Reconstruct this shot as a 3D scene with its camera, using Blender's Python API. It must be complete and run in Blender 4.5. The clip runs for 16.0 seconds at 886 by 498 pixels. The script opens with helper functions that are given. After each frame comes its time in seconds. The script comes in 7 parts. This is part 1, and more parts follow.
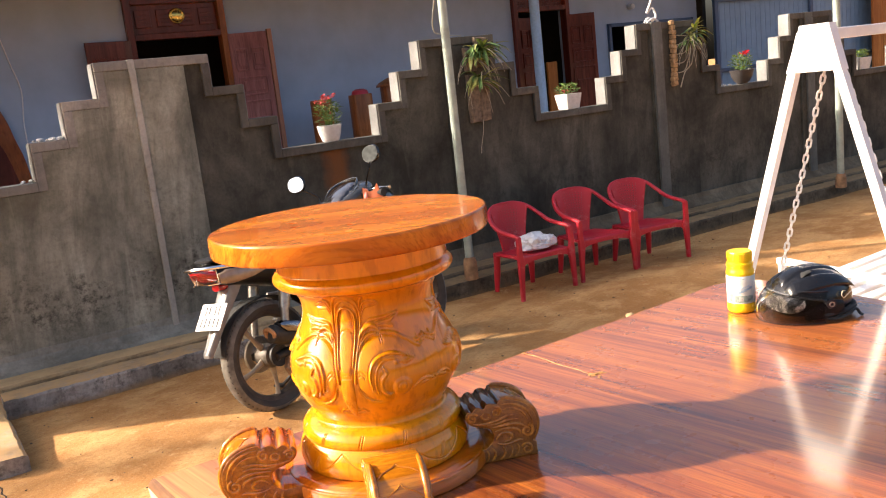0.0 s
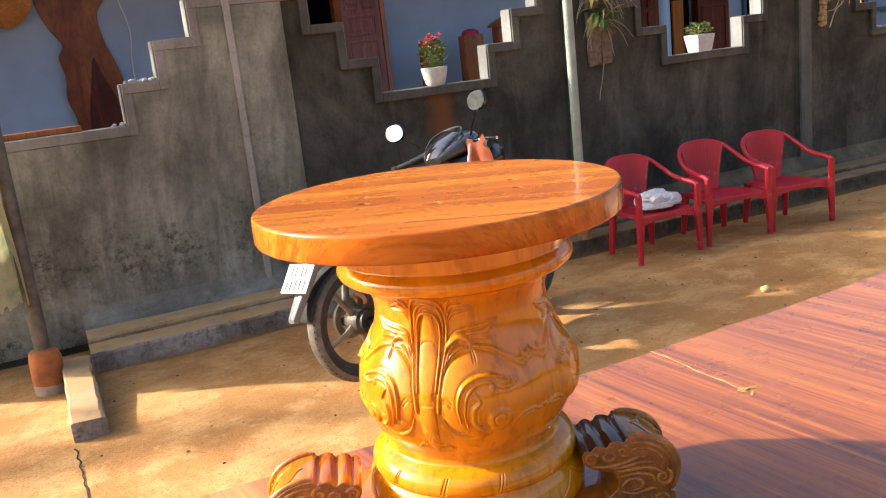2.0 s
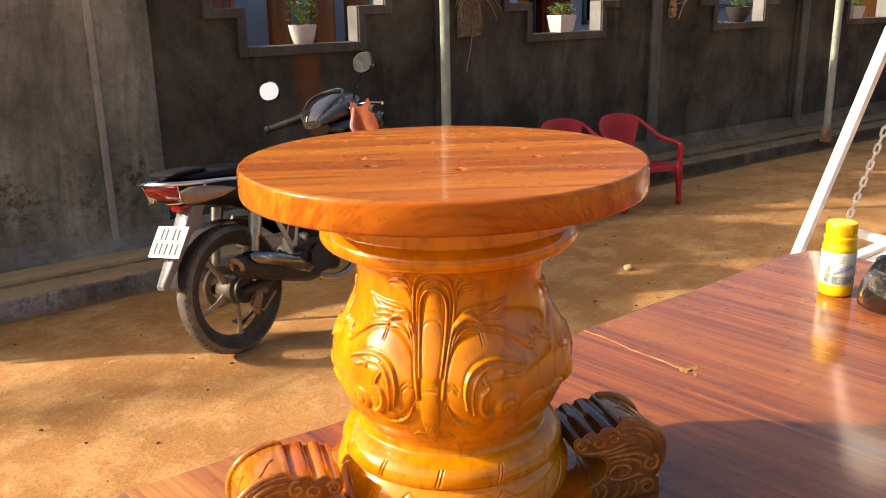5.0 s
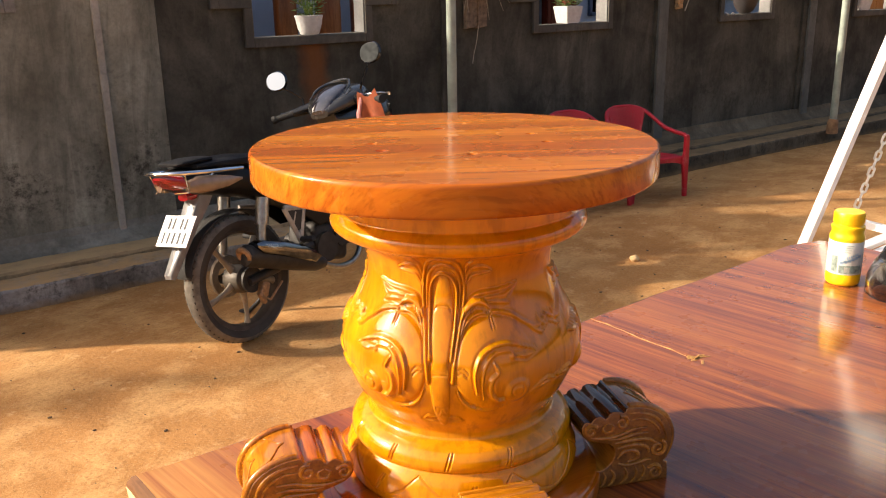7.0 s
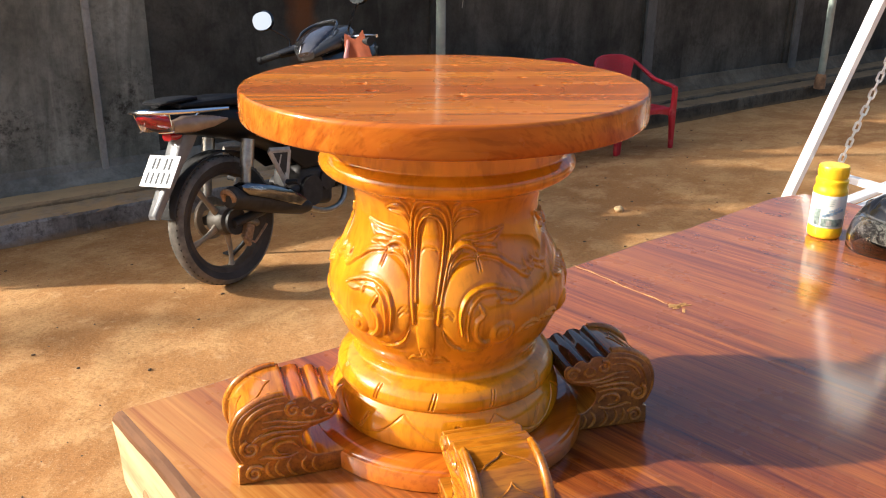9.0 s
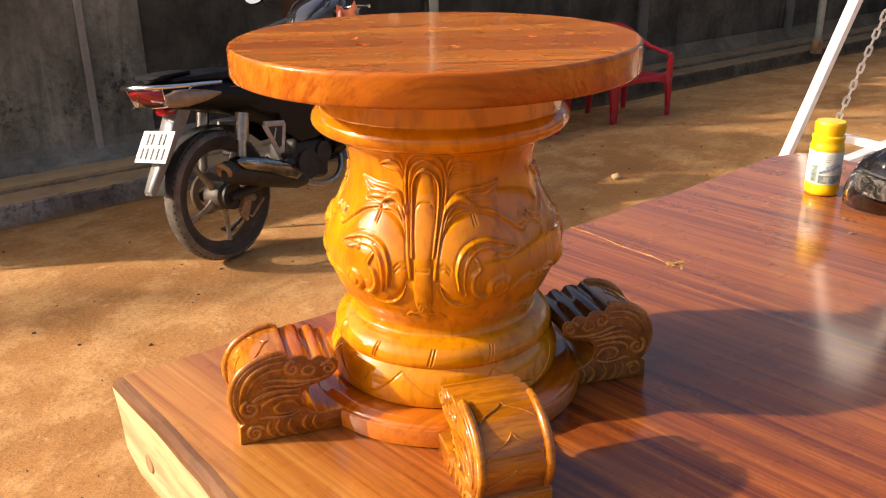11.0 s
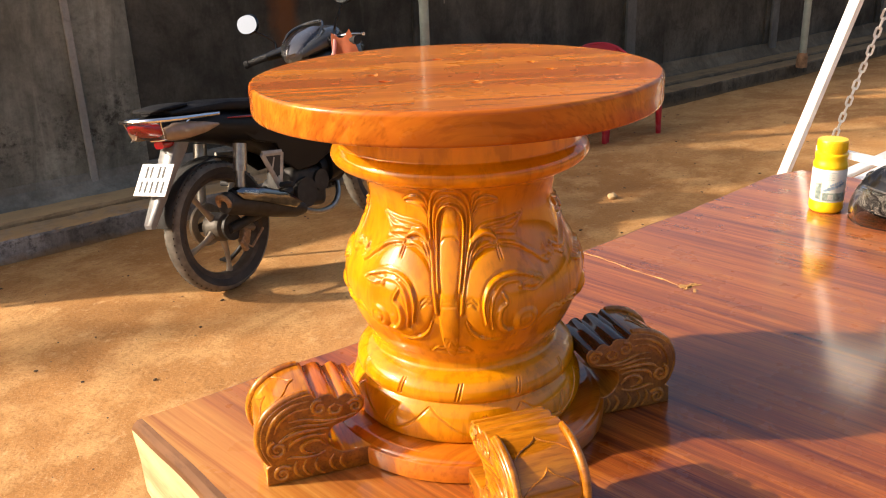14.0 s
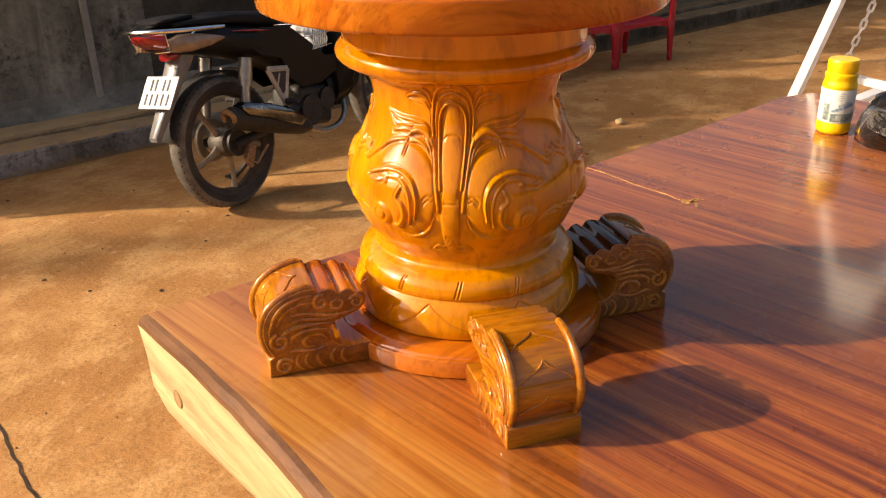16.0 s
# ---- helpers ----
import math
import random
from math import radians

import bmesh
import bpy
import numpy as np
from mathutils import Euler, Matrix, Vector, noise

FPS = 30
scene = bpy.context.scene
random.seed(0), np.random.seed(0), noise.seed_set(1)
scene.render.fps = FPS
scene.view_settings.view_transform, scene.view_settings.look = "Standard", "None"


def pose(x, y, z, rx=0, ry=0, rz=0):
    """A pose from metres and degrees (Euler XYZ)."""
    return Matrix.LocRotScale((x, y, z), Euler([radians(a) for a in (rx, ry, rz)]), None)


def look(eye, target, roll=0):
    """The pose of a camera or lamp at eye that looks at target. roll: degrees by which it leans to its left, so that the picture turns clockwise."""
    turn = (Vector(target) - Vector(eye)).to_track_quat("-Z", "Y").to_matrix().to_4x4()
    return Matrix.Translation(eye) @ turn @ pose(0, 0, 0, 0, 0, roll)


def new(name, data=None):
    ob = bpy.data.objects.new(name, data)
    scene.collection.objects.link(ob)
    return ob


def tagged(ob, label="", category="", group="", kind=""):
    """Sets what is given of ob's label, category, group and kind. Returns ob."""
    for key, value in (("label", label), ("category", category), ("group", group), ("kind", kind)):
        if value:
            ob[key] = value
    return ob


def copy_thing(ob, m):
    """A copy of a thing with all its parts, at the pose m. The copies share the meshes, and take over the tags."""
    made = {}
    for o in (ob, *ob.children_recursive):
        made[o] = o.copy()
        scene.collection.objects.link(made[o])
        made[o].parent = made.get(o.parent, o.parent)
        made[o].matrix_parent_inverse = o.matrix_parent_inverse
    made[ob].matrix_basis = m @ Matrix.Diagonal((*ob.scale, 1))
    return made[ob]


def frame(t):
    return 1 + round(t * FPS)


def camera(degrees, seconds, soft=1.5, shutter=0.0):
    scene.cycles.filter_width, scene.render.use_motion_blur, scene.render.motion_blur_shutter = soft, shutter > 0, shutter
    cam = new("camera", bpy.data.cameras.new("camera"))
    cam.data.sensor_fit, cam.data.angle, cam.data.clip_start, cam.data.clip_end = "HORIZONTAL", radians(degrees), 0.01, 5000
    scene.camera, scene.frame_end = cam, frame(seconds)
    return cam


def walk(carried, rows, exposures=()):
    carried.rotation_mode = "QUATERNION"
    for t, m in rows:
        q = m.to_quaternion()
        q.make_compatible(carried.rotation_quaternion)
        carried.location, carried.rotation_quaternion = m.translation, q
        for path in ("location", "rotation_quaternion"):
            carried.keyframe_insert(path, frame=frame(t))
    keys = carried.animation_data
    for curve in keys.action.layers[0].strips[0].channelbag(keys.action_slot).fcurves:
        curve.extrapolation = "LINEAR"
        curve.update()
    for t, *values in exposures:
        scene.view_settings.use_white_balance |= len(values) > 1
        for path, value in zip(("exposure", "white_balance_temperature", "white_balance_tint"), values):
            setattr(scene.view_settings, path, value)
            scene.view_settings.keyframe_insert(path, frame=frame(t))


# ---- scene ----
cam = camera(53.93, 16.0, soft=1.1)
PATH = [
    (0, 0.1287, 0.1969, 1.6310, 79.137, 6.410, -32.995),
    (0.2, 0.1280, 0.2270, 1.6180, 77.789, 6.745, -32.837),
    (0.5, 0.1475, 0.2927, 1.6114, 77.159, 7.038, -32.136),
    (1, 0.2872, 0.4602, 1.5995, 76.916, 7.209, -29.294),
    (1.5, 0.3759, 0.5668, 1.5988, 76.161, 6.385, -26.771),
    (2, 0.3878, 0.6334, 1.6092, 76.290, 6.227, -25.701),
    (2.5, 0.2935, 0.7591, 1.6309, 76.965, 5.441, -26.847),
    (2.7, 0.2290, 0.8070, 1.6490, 77.808, 4.888, -29.179),
    (3, 0.1799, 0.8552, 1.6209, 77.086, 3.420, -33.773),
    (3.5, 0.1651, 0.8857, 1.5986, 76.123, 1.280, -37.016),
    (4, 0.1916, 0.9046, 1.5944, 75.049, 0.673, -37.079),
    (4.2, 0.2020, 0.9100, 1.5833, 74.171, 0.813, -37.047),
    (6.3, 0.1788, 0.8905, 1.6296, 73.424, 1.057, -36.205),
    (6.5, 0.1818, 0.8929, 1.6288, 73.718, 1.234, -36.290),
    (7, 0.1811, 0.9008, 1.5886, 73.098, 1.035, -36.210),
    (7.5, 0.1674, 0.8968, 1.5268, 69.143, -0.220, -35.769),
    (8, 0.1588, 0.8971, 1.5137, 67.400, -0.568, -35.481),
    (8.5, 0.1780, 0.8979, 1.5612, 67.889, -1.033, -36.333),
    (9, 0.1716, 0.8991, 1.5814, 69.688, -0.425, -36.849),
    (9.5, 0.1740, 0.8897, 1.5523, 69.531, 0.066, -36.902),
    (9.7, 0.1754, 0.8884, 1.5425, 69.294, 0.185, -36.929),
    (11.8, 0.1679, 0.8867, 1.5612, 68.032, 1.134, -37.741),
    (12, 0.1720, 0.8856, 1.5800, 69.848, 1.119, -38.278),
    (12.5, 0.1702, 0.8889, 1.5890, 71.589, 1.116, -38.546),
    (13, 0.1724, 0.9033, 1.6070, 73.563, 1.190, -39.117),
    (13.5, 0.1489, 0.9222, 1.6118, 73.902, 1.566, -39.119),
    (14, 0.1336, 0.9325, 1.5669, 69.524, 1.999, -38.626),
    (14.5, 0.1381, 0.9260, 1.5422, 68.060, 2.030, -38.462),
    (15, 0.1297, 0.9151, 1.5284, 66.992, 1.625, -38.242),
    (15.5, 0.1243, 0.9073, 1.5299, 66.028, 1.401, -38.089),
    (16, 0.1180, 0.9043, 1.5230, 65.043, 1.077, -37.843),
]
walk(cam, [(t, pose(x, y, z, rx, ry, rz)) for t, x, y, z, rx, ry, rz in PATH], [(0, 1.42, 6350, 15), (1, 1.35, 6200, 13), (2.5, 1.40, 5850, 9), (3.5, 0.97, 6550, 14), (4.2, 0.76, 6750, 15), (6.5, 0.80, 6300, 13), (7, 0.80, 6500, 14), (8, 0.75, 6750, 14), (9.2, 0.76, 5500, 9), (9.7, 0.78, 5550, 10), (11.8, 0.46, 6900, 20), (12, 0.48, 6900, 20), (12.5, 0.78, 6400, 15), (13, 0.80, 6150, 12), (14.2, 0.74, 6550, 14), (15.5, 0.43, 6850, 15), (16, 0.39, 6950, 16)])

# ---- light ----
SUN_AZ, SUN_EL = 147.0, 25.2          # compass of the sun: degrees from +x towards +y, and height
world = bpy.data.worlds.new("world")
scene.world = world
world.use_nodes = True
wn = world.node_tree
wn.nodes.clear()
sky = wn.nodes.new("ShaderNodeTexSky")
sky.sky_type = "NISHITA"
sky.sun_disc = False
sky.sun_elevation = radians(SUN_EL)
sky.sun_rotation = radians(90.0 - SUN_AZ)
sky.air_density, sky.dust_density, sky.ozone_density = 1.0, 8.0, 1.0
bg = wn.nodes.new("ShaderNodeBackground")
bg.inputs["Strength"].default_value = 0.128
wout = wn.nodes.new("ShaderNodeOutputWorld")
wn.links.new(sky.outputs["Color"], bg.inputs["Color"])
wn.links.new(bg.outputs["Background"], wout.inputs["Surface"])

sun_data = bpy.data.lights.new("sun", "SUN")
sun_data.energy, sun_data.angle, sun_data.color = 5.3, radians(1.2), (1.0, 0.86, 0.67)
sun = new("sun", sun_data)
sun_from = Vector((math.cos(radians(SUN_AZ)) * math.cos(radians(SUN_EL)), math.sin(radians(SUN_AZ)) * math.cos(radians(SUN_EL)), math.sin(radians(SUN_EL))))
sun.matrix_world = look(sun_from * 30, (0, 0, 0))

# ---- materials ----
class Mat:
    """A node material with a few shorthands."""

    def __init__(self, name, rough=0.5, metal=0.0, coat=0.0, spec=0.5):
        self.m = bpy.data.materials.new(name)
        self.m.use_nodes = True
        self.t = self.m.node_tree
        self.b = self.t.nodes["Principled BSDF"]
        self.b.inputs["Roughness"].default_value = rough
        self.b.inputs["Metallic"].default_value = metal
        self.b.inputs["Coat Weight"].default_value = coat
        self.b.inputs["Coat Roughness"].default_value = 0.06
        self.b.inputs["Specular IOR Level"].default_value = spec
        self._co = None

    def node(self, kind, **k):
        n = self.t.nodes.new("ShaderNode" + kind)
        for a, v in k.items():
            n.inputs[a.replace("_", " ")].default_value = v
        return n

    def link(self, a, b):
        self.t.links.new(a, b)

    def coords(self, scale=(1, 1, 1), turn=(0, 0, 0), world=False):
        mp = self.node("Mapping")
        mp.vector_type = "TEXTURE"
        mp.inputs["Scale"].default_value = [1 / a for a in scale]
        mp.inputs["Rotation"].default_value = [radians(a) for a in turn]
        if world:
            src = self.node("NewGeometry").outputs["Position"]
        else:
            src = self.node("TexCoord").outputs["Object"]
        self.link(src, mp.inputs["Vector"])
        return mp.outputs["Vector"]

    def noise(self, vec, scale, detail=4.0, rough=0.55, distort=0.0):
        n = self.node("TexNoise", Scale=scale, Detail=detail, Roughness=rough, Distortion=distort)
        self.link(vec, n.inputs["Vector"])
        return n.outputs["Fac"]

    def ramp(self, fac, stops):
        n = self.node("ValToRGB")
        e = n.color_ramp.elements
        while len(e) > 1:
            e.remove(e[0])
        e[0].position, e[0].color = stops[0][0], self.rgba(stops[0][1])
        for p, c in stops[1:]:
            x = e.new(p)
            x.color = self.rgba(c)
        self.link(fac, n.inputs["Fac"])
        return n.outputs["Color"]

    @staticmethod
    def rgba(c):
        return (c, c, c, 1) if isinstance(c, (int, float)) else (*c[:3], 1)

    def mix(self, fac, a, b, blend="MIX"):
        n = self.t.nodes.new("ShaderNodeMix")
        n.data_type, n.blend_type = "RGBA", blend
        for s, v in ((0, fac), (6, a), (7, b)):
            if isinstance(v, bpy.types.NodeSocket):
                self.link(v, n.inputs[s])
            elif s == 0:
                n.inputs[s].default_value = v
            else:
                n.inputs[s].default_value = self.rgba(v)
        return n.outputs[2]

    def math(self, op, a, b=0.5):
        n = self.t.nodes.new("ShaderNodeMath")
        n.operation = op
        for i, v in enumerate((a, b)):
            if isinstance(v, bpy.types.NodeSocket):
                self.link(v, n.inputs[i])
            else:
                n.inputs[i].default_value = v
        return n.outputs[0]

    def colour(self, c):
        if isinstance(c, bpy.types.NodeSocket):
            self.link(c, self.b.inputs["Base Color"])
        else:
            self.b.inputs["Base Color"].default_value = self.rgba(c)
        return self

    def rough(self, fac, lo, hi):
        n = self.node("MapRange")
        n.inputs["To Min"].default_value, n.inputs["To Max"].default_value = lo, hi
        self.link(fac, n.inputs["Value"])
        self.link(n.outputs["Result"], self.b.inputs["Roughness"])
        return self

    def bump(self, fac, strength=0.3, dist=0.01):
        n = self.node("Bump", Strength=strength, Distance=dist)
        self.link(fac, n.inputs["Height"])
        self.link(n.outputs["Normal"], self.b.inputs["Normal"])
        return self


def plain(name, c, rough=0.5, metal=0.0, coat=0.0, vary=0.12, scale=30.0, bump=0.0, spec=0.5):
    """A paint or plastic with a little mottling."""
    k = Mat(name, rough, metal, coat, spec)
    v = k.coords()
    f = k.noise(v, scale, 5)
    dark = tuple(x * (1 - vary) for x in c)
    light = tuple(min(1, x * (1 + vary)) for x in c)
    k.colour(k.ramp(f, [(0.3, dark), (0.7, light)]))
    k.rough(k.noise(v, scale * 0.37, 3), max(0.02, rough - 0.08), min(1, rough + 0.1))
    if bump:
        k.bump(k.noise(v, scale * 4, 3), bump, 0.002)
    return k.m


def ground_mat():
    k = Mat("packed_earth", 0.95, spec=0.15)
    v = k.coords(world=True)
    big = k.noise(v, 0.55, 5, 0.6)
    mid = k.noise(v, 3.1, 6, 0.65)
    fine = k.noise(v, 60, 4, 0.7)
    c = k.ramp(big, [(0.32, (0.326, 0.147, 0.044)), (0.5, (0.433, 0.215, 0.071)), (0.70, (0.528, 0.289, 0.109))])
    c = k.mix(k.ramp(mid, [(0.46, 0.0), (0.60, 0.7)]), c, (0.607, 0.357, 0.142))
    c = k.mix(k.ramp(k.noise(k.coords((1.6, 6.0, 1.0), (0, 0, 20), world=True), 1.6, 6, 0.7, 0.8), [(0.50, 0.0), (0.66, 0.5)]), c, (0.337, 0.157, 0.049))
    c = k.mix(k.ramp(k.noise(v, 11, 5, 0.72), [(0.58, 0.0), (0.68, 0.5)]), c, (0.652, 0.419, 0.200))
    c = k.mix(k.ramp(k.noise(v, 1.3, 3, 0.5, 1.0), [(0.56, 0.0), (0.72, 0.45)]), c, (0.270, 0.119, 0.038))
    # scuffs, damp flecks and coarse sand
    c = k.mix(k.ramp(k.noise(v, 26, 6, 0.78, 0.5), [(0.57, 0.0), (0.66, 0.55)]), c, (0.281, 0.130, 0.044))
    c = k.mix(k.ramp(fine, [(0.36, 0.45), (0.48, 0.0)]), c, (0.225, 0.107, 0.040))
    c = k.mix(k.ramp(k.noise(v, 170, 3, 0.7), [(0.58, 0.0), (0.70, 0.5)]), c, (0.696, 0.476, 0.255))
    k.colour(c)
    k.bump(k.math("ADD", k.math("MULTIPLY", fine, 0.22), k.math("MULTIPLY", mid, 1.0)), 0.7, 0.022)
    return k.m


def concrete_mat(name, dark, light, moss=0.0, streak=0.7, stain=False, dust=None):
    """Weathered cement render with runs down the face and mould on it."""
    k = Mat(name, 0.9, spec=0.2)
    v = k.coords(world=True)
    run = k.coords((2.2, 2.2, 0.45), world=True)
    a = k.noise(v, 1.6, 6, 0.62, 0.4)
    b = k.noise(run, 1.0, 7, 0.68, 0.9)
    fine = k.noise(v, 45, 5, 0.7)
    c = k.ramp(a, [(0.34, dark), (0.66, light)])
    c = k.mix(k.ramp(b, [(0.45, 0.0), (0.68, streak)]), c, tuple(x * 0.55 for x in dark))
    c = k.mix(k.ramp(k.noise(run, 2.3, 4), [(0.60, 0.0), (0.75, 0.5)]), c, tuple(min(1, x * 1.35) for x in light))
    # trowel strokes and pale drips
    tr = k.noise(k.coords((7.0, 7.0, 1.6), (0, 12, 0), world=True), 1.0, 6, 0.7, 1.2)
    c = k.mix(k.ramp(tr, [(0.36, 0.28), (0.50, 0.0)]), c, tuple(x * 0.7 for x in dark))
    c = k.mix(k.ramp(k.noise(k.coords((16.0, 16.0, 1.1), world=True), 1.0, 5, 0.65, 0.5), [(0.60, 0.0), (0.74, 0.22)]), c, tuple(min(1, x * 1.25) for x in light))
    c = k.mix(k.ramp(fine, [(0.33, 0.22), (0.56, 0.0)]), c, tuple(x * 0.5 for x in dark))
    c = k.mix(k.ramp(k.noise(v, 4.2, 7, 0.72, 0.6), [(0.54, 0.0), (0.70, 0.5)]), c, tuple(x * 0.62 for x in dark))
    if moss:
        # splash mould: a ragged dark band near the foot of the wall, and a paler scraped band over it
        sep = k.node("SeparateXYZ")
        k.link(v, sep.inputs[0])
        h = k.math("ADD", sep.outputs["Z"], k.math("MULTIPLY", k.noise(v, 5.0, 6, 0.7), -0.9))
        band = k.ramp(h, [(0.08, 0.95), (0.40, 0.0)])
        spots = k.math("MULTIPLY", k.ramp(k.noise(v, 22, 8, 0.76), [(0.44, 0.0), (0.60, 0.9)]), k.ramp(k.noise(v, 5.0, 6, 0.72), [(0.42, 0.08), (0.58, 1.0)]))
        scraped = k.ramp(k.math("ADD", sep.outputs["Z"], k.math("MULTIPLY", k.noise(v, 8.0, 5, 0.7), -0.22)), [(0.11, 0.0), (0.30, 1.0)])
        low = k.math("MAXIMUM", scraped, k.ramp(sep.outputs["Z"], [(0.10, 1.0), (0.125, 0.35)]))
        c = k.mix(k.math("MULTIPLY", k.math("MULTIPLY", k.math("MULTIPLY", band, spots), low), moss), c, (0.034, 0.029, 0.022))
    if dust:
        # earth trodden on to the upper faces and splashed along the foot
        nm = k.node("NewGeometry")
        up = k.node("SeparateXYZ")
        k.link(nm.outputs["Normal"], up.inputs[0])
        wear = k.ramp(k.noise(v, 7.0, 6, 0.7), [(0.30, 0.45), (0.55, 1.0)])
        c = k.mix(k.math("MULTIPLY", k.ramp(up.outputs["Z"], [(0.45, 0.0), (0.85, 1.0)]), wear), c, dust)
        foot = k.node("SeparateXYZ")
        k.link(v, foot.inputs[0])
        low = k.math("ADD", foot.outputs["Z"], k.math("MULTIPLY", k.noise(v, 9.0, 5, 0.7), -0.08))
        c = k.mix(k.ramp(k.math("ADD", low, 0.2), [(0.105, 0.9), (0.150, 0.0)]), c, tuple(x * 0.7 for x in dust))
    if stain:
        # rust-brown run under a flower pot
        sp = k.node("SeparateXYZ")
        k.link(v, sp.inputs[0])
        wob = k.math("MULTIPLY", k.math("SUBTRACT", k.noise(v, 6.0, 4), 0.5), 0.16)
        off = k.math("ABSOLUTE", k.math("ADD", k.math("SUBTRACT", sp.outputs["X"], 3.05), wob))
        m1 = k.ramp(off, [(0.03, 0.75), (0.13, 0.0)])
        m2 = k.ramp(sp.outputs["Z"], [(0.55, 0.0), (0.95, 1.0)])
        c = k.mix(k.math("MULTIPLY", m1, m2), c, (0.20, 0.075, 0.022))
    k.colour(c)
    k.bump(k.math("ADD", k.math("MULTIPLY", fine, 0.35), a), 0.45, 0.012)
    return k.m


def wood_mat(name, dark, mid, light, scale=14.0, stretch=(0.06, 1.0, 1.0), turn=(0, 0, 0), rough=0.22, coat=0.6, figure=0.5, sap=0.0, bump=0.05, spec=0.12, coat_rough=0.07, coat_ior=1.55, vein=0.42, dust=0.0):
    """Varnished timber: long stripes with a finer pore grain on top."""
    k = Mat(name, rough, 0.0, coat, spec)
    k.b.inputs["Coat Roughness"].default_value = coat_rough
    k.b.inputs["Coat IOR"].default_value = coat_ior
    # a film of dust on the varnish
    k.b.inputs["Sheen Weight"].default_value = dust
    k.b.inputs["Sheen Roughness"].default_value = 0.45
    k.b.inputs["Sheen Tint"].default_value = (1.0, 0.80, 0.72, 1)
    v = k.coords(stretch, turn)
    warp = k.noise(v, scale * 0.35, 3, 0.5)
    s1 = k.noise(v, scale, 5, 0.6, figure)
    s2 = k.noise(v, scale * 3.3, 4, 0.6, figure * 0.6)
    pore = k.noise(v, scale * 14, 3, 0.6)
    c = k.ramp(s1, [(0.30, dark), (0.48, mid), (0.68, light)])
    c = k.mix(k.ramp(s2, [(0.40, 0.0), (0.62, vein)]), c, tuple(x * 0.62 for x in dark))
    c = k.mix(k.ramp(warp, [(0.45, 0.0), (0.7, 0.5)]), c, light)
    c = k.mix(k.ramp(pore, [(0.36, 0.35), (0.5, 0.0)]), c, tuple(x * 0.5 for x in dark))
    u = k.coords()
    if sap:
        # paler sapwood towards the raw edge, with a wandering border
        sp = k.node("SeparateXYZ")
        k.link(u, sp.inputs[0])
        e = k.math("ADD", sp.outputs["X"], k.math("MULTIPLY", k.math("SUBTRACT", k.noise(v, scale * 0.5, 4), 0.5), 0.22))
        c = k.mix(k.ramp(e, [(sap, 0.85), (sap + 0.30, 0.0)]), c, k.ramp(s1, [(0.34, (0.29, 0.105, 0.016)), (0.47, (0.42, 0.185, 0.034)), (0.64, (0.53, 0.285, 0.066))]))
    k.colour(c)
    k.rough(k.noise(u, 9, 4), max(0.03, rough - 0.07), rough + 0.12)
    if bump:
        k.bump(k.math("ADD", k.math("MULTIPLY", pore, 0.4), k.math("MULTIPLY", k.noise(u, 25, 2), 0.6)), bump, 0.003)
    return k.m


EARTH = ground_mat()
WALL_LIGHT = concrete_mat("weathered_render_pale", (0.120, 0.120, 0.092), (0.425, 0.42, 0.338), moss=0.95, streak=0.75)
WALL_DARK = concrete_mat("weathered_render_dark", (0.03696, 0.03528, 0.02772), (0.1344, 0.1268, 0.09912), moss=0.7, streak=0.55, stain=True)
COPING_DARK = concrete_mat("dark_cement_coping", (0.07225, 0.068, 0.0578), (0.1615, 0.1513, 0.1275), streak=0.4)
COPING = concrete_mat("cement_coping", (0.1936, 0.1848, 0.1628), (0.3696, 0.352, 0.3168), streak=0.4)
RISER = concrete_mat("pale_cement_end", (0.18, 0.18, 0.1755), (0.288, 0.288, 0.279), streak=0.3)
RIB_GREY = concrete_mat("grey_green_rib", (0.1032, 0.1049, 0.09288), (0.2021, 0.2021, 0.1806), streak=0.5)
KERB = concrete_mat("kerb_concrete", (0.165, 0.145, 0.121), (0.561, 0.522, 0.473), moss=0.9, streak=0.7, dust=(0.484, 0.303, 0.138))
KERB_BROWN = concrete_mat("dark_brown_kerb", (0.07125, 0.0551, 0.0361), (0.1995, 0.1615, 0.1092), moss=1.0, streak=0.6, dust=(0.285, 0.19, 0.095))
LEDGE_DARK = concrete_mat("dark_brown_ledge", (0.095, 0.0741, 0.0475), (0.228, 0.1805, 0.1187), moss=0.5, streak=0.5)
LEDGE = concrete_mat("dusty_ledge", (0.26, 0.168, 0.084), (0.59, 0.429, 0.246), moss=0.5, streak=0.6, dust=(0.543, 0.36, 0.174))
RIBM = concrete_mat("pale_rib", (0.2992, 0.286, 0.2464), (0.4576, 0.44, 0.3872), streak=0.4)
FILLET = concrete_mat("grey_brown_mortar", (0.15, 0.135, 0.10), (0.36, 0.33, 0.265), streak=0.5)
SLABTOP = wood_mat("red_varnished_timber", (0.105, 0.018, 0.003), (0.275, 0.060, 0.005), (0.46, 0.138, 0.012), 44.0, (1.0, 0.022, 1.0), turn=(0, 0, 6), rough=0.26, coat=1.0, figure=0.45, sap=0.575, spec=0.06, coat_rough=0.13, coat_ior=1.58, vein=0.40, dust=0.055)
SAPWOOD = wood_mat("raw_sapwood", (0.36, 0.255, 0.125), (0.50, 0.385, 0.205), (0.58, 0.465, 0.265), 5.0, (0.12, 0.12, 1.0), rough=0.55, coat=0.0, figure=1.5)
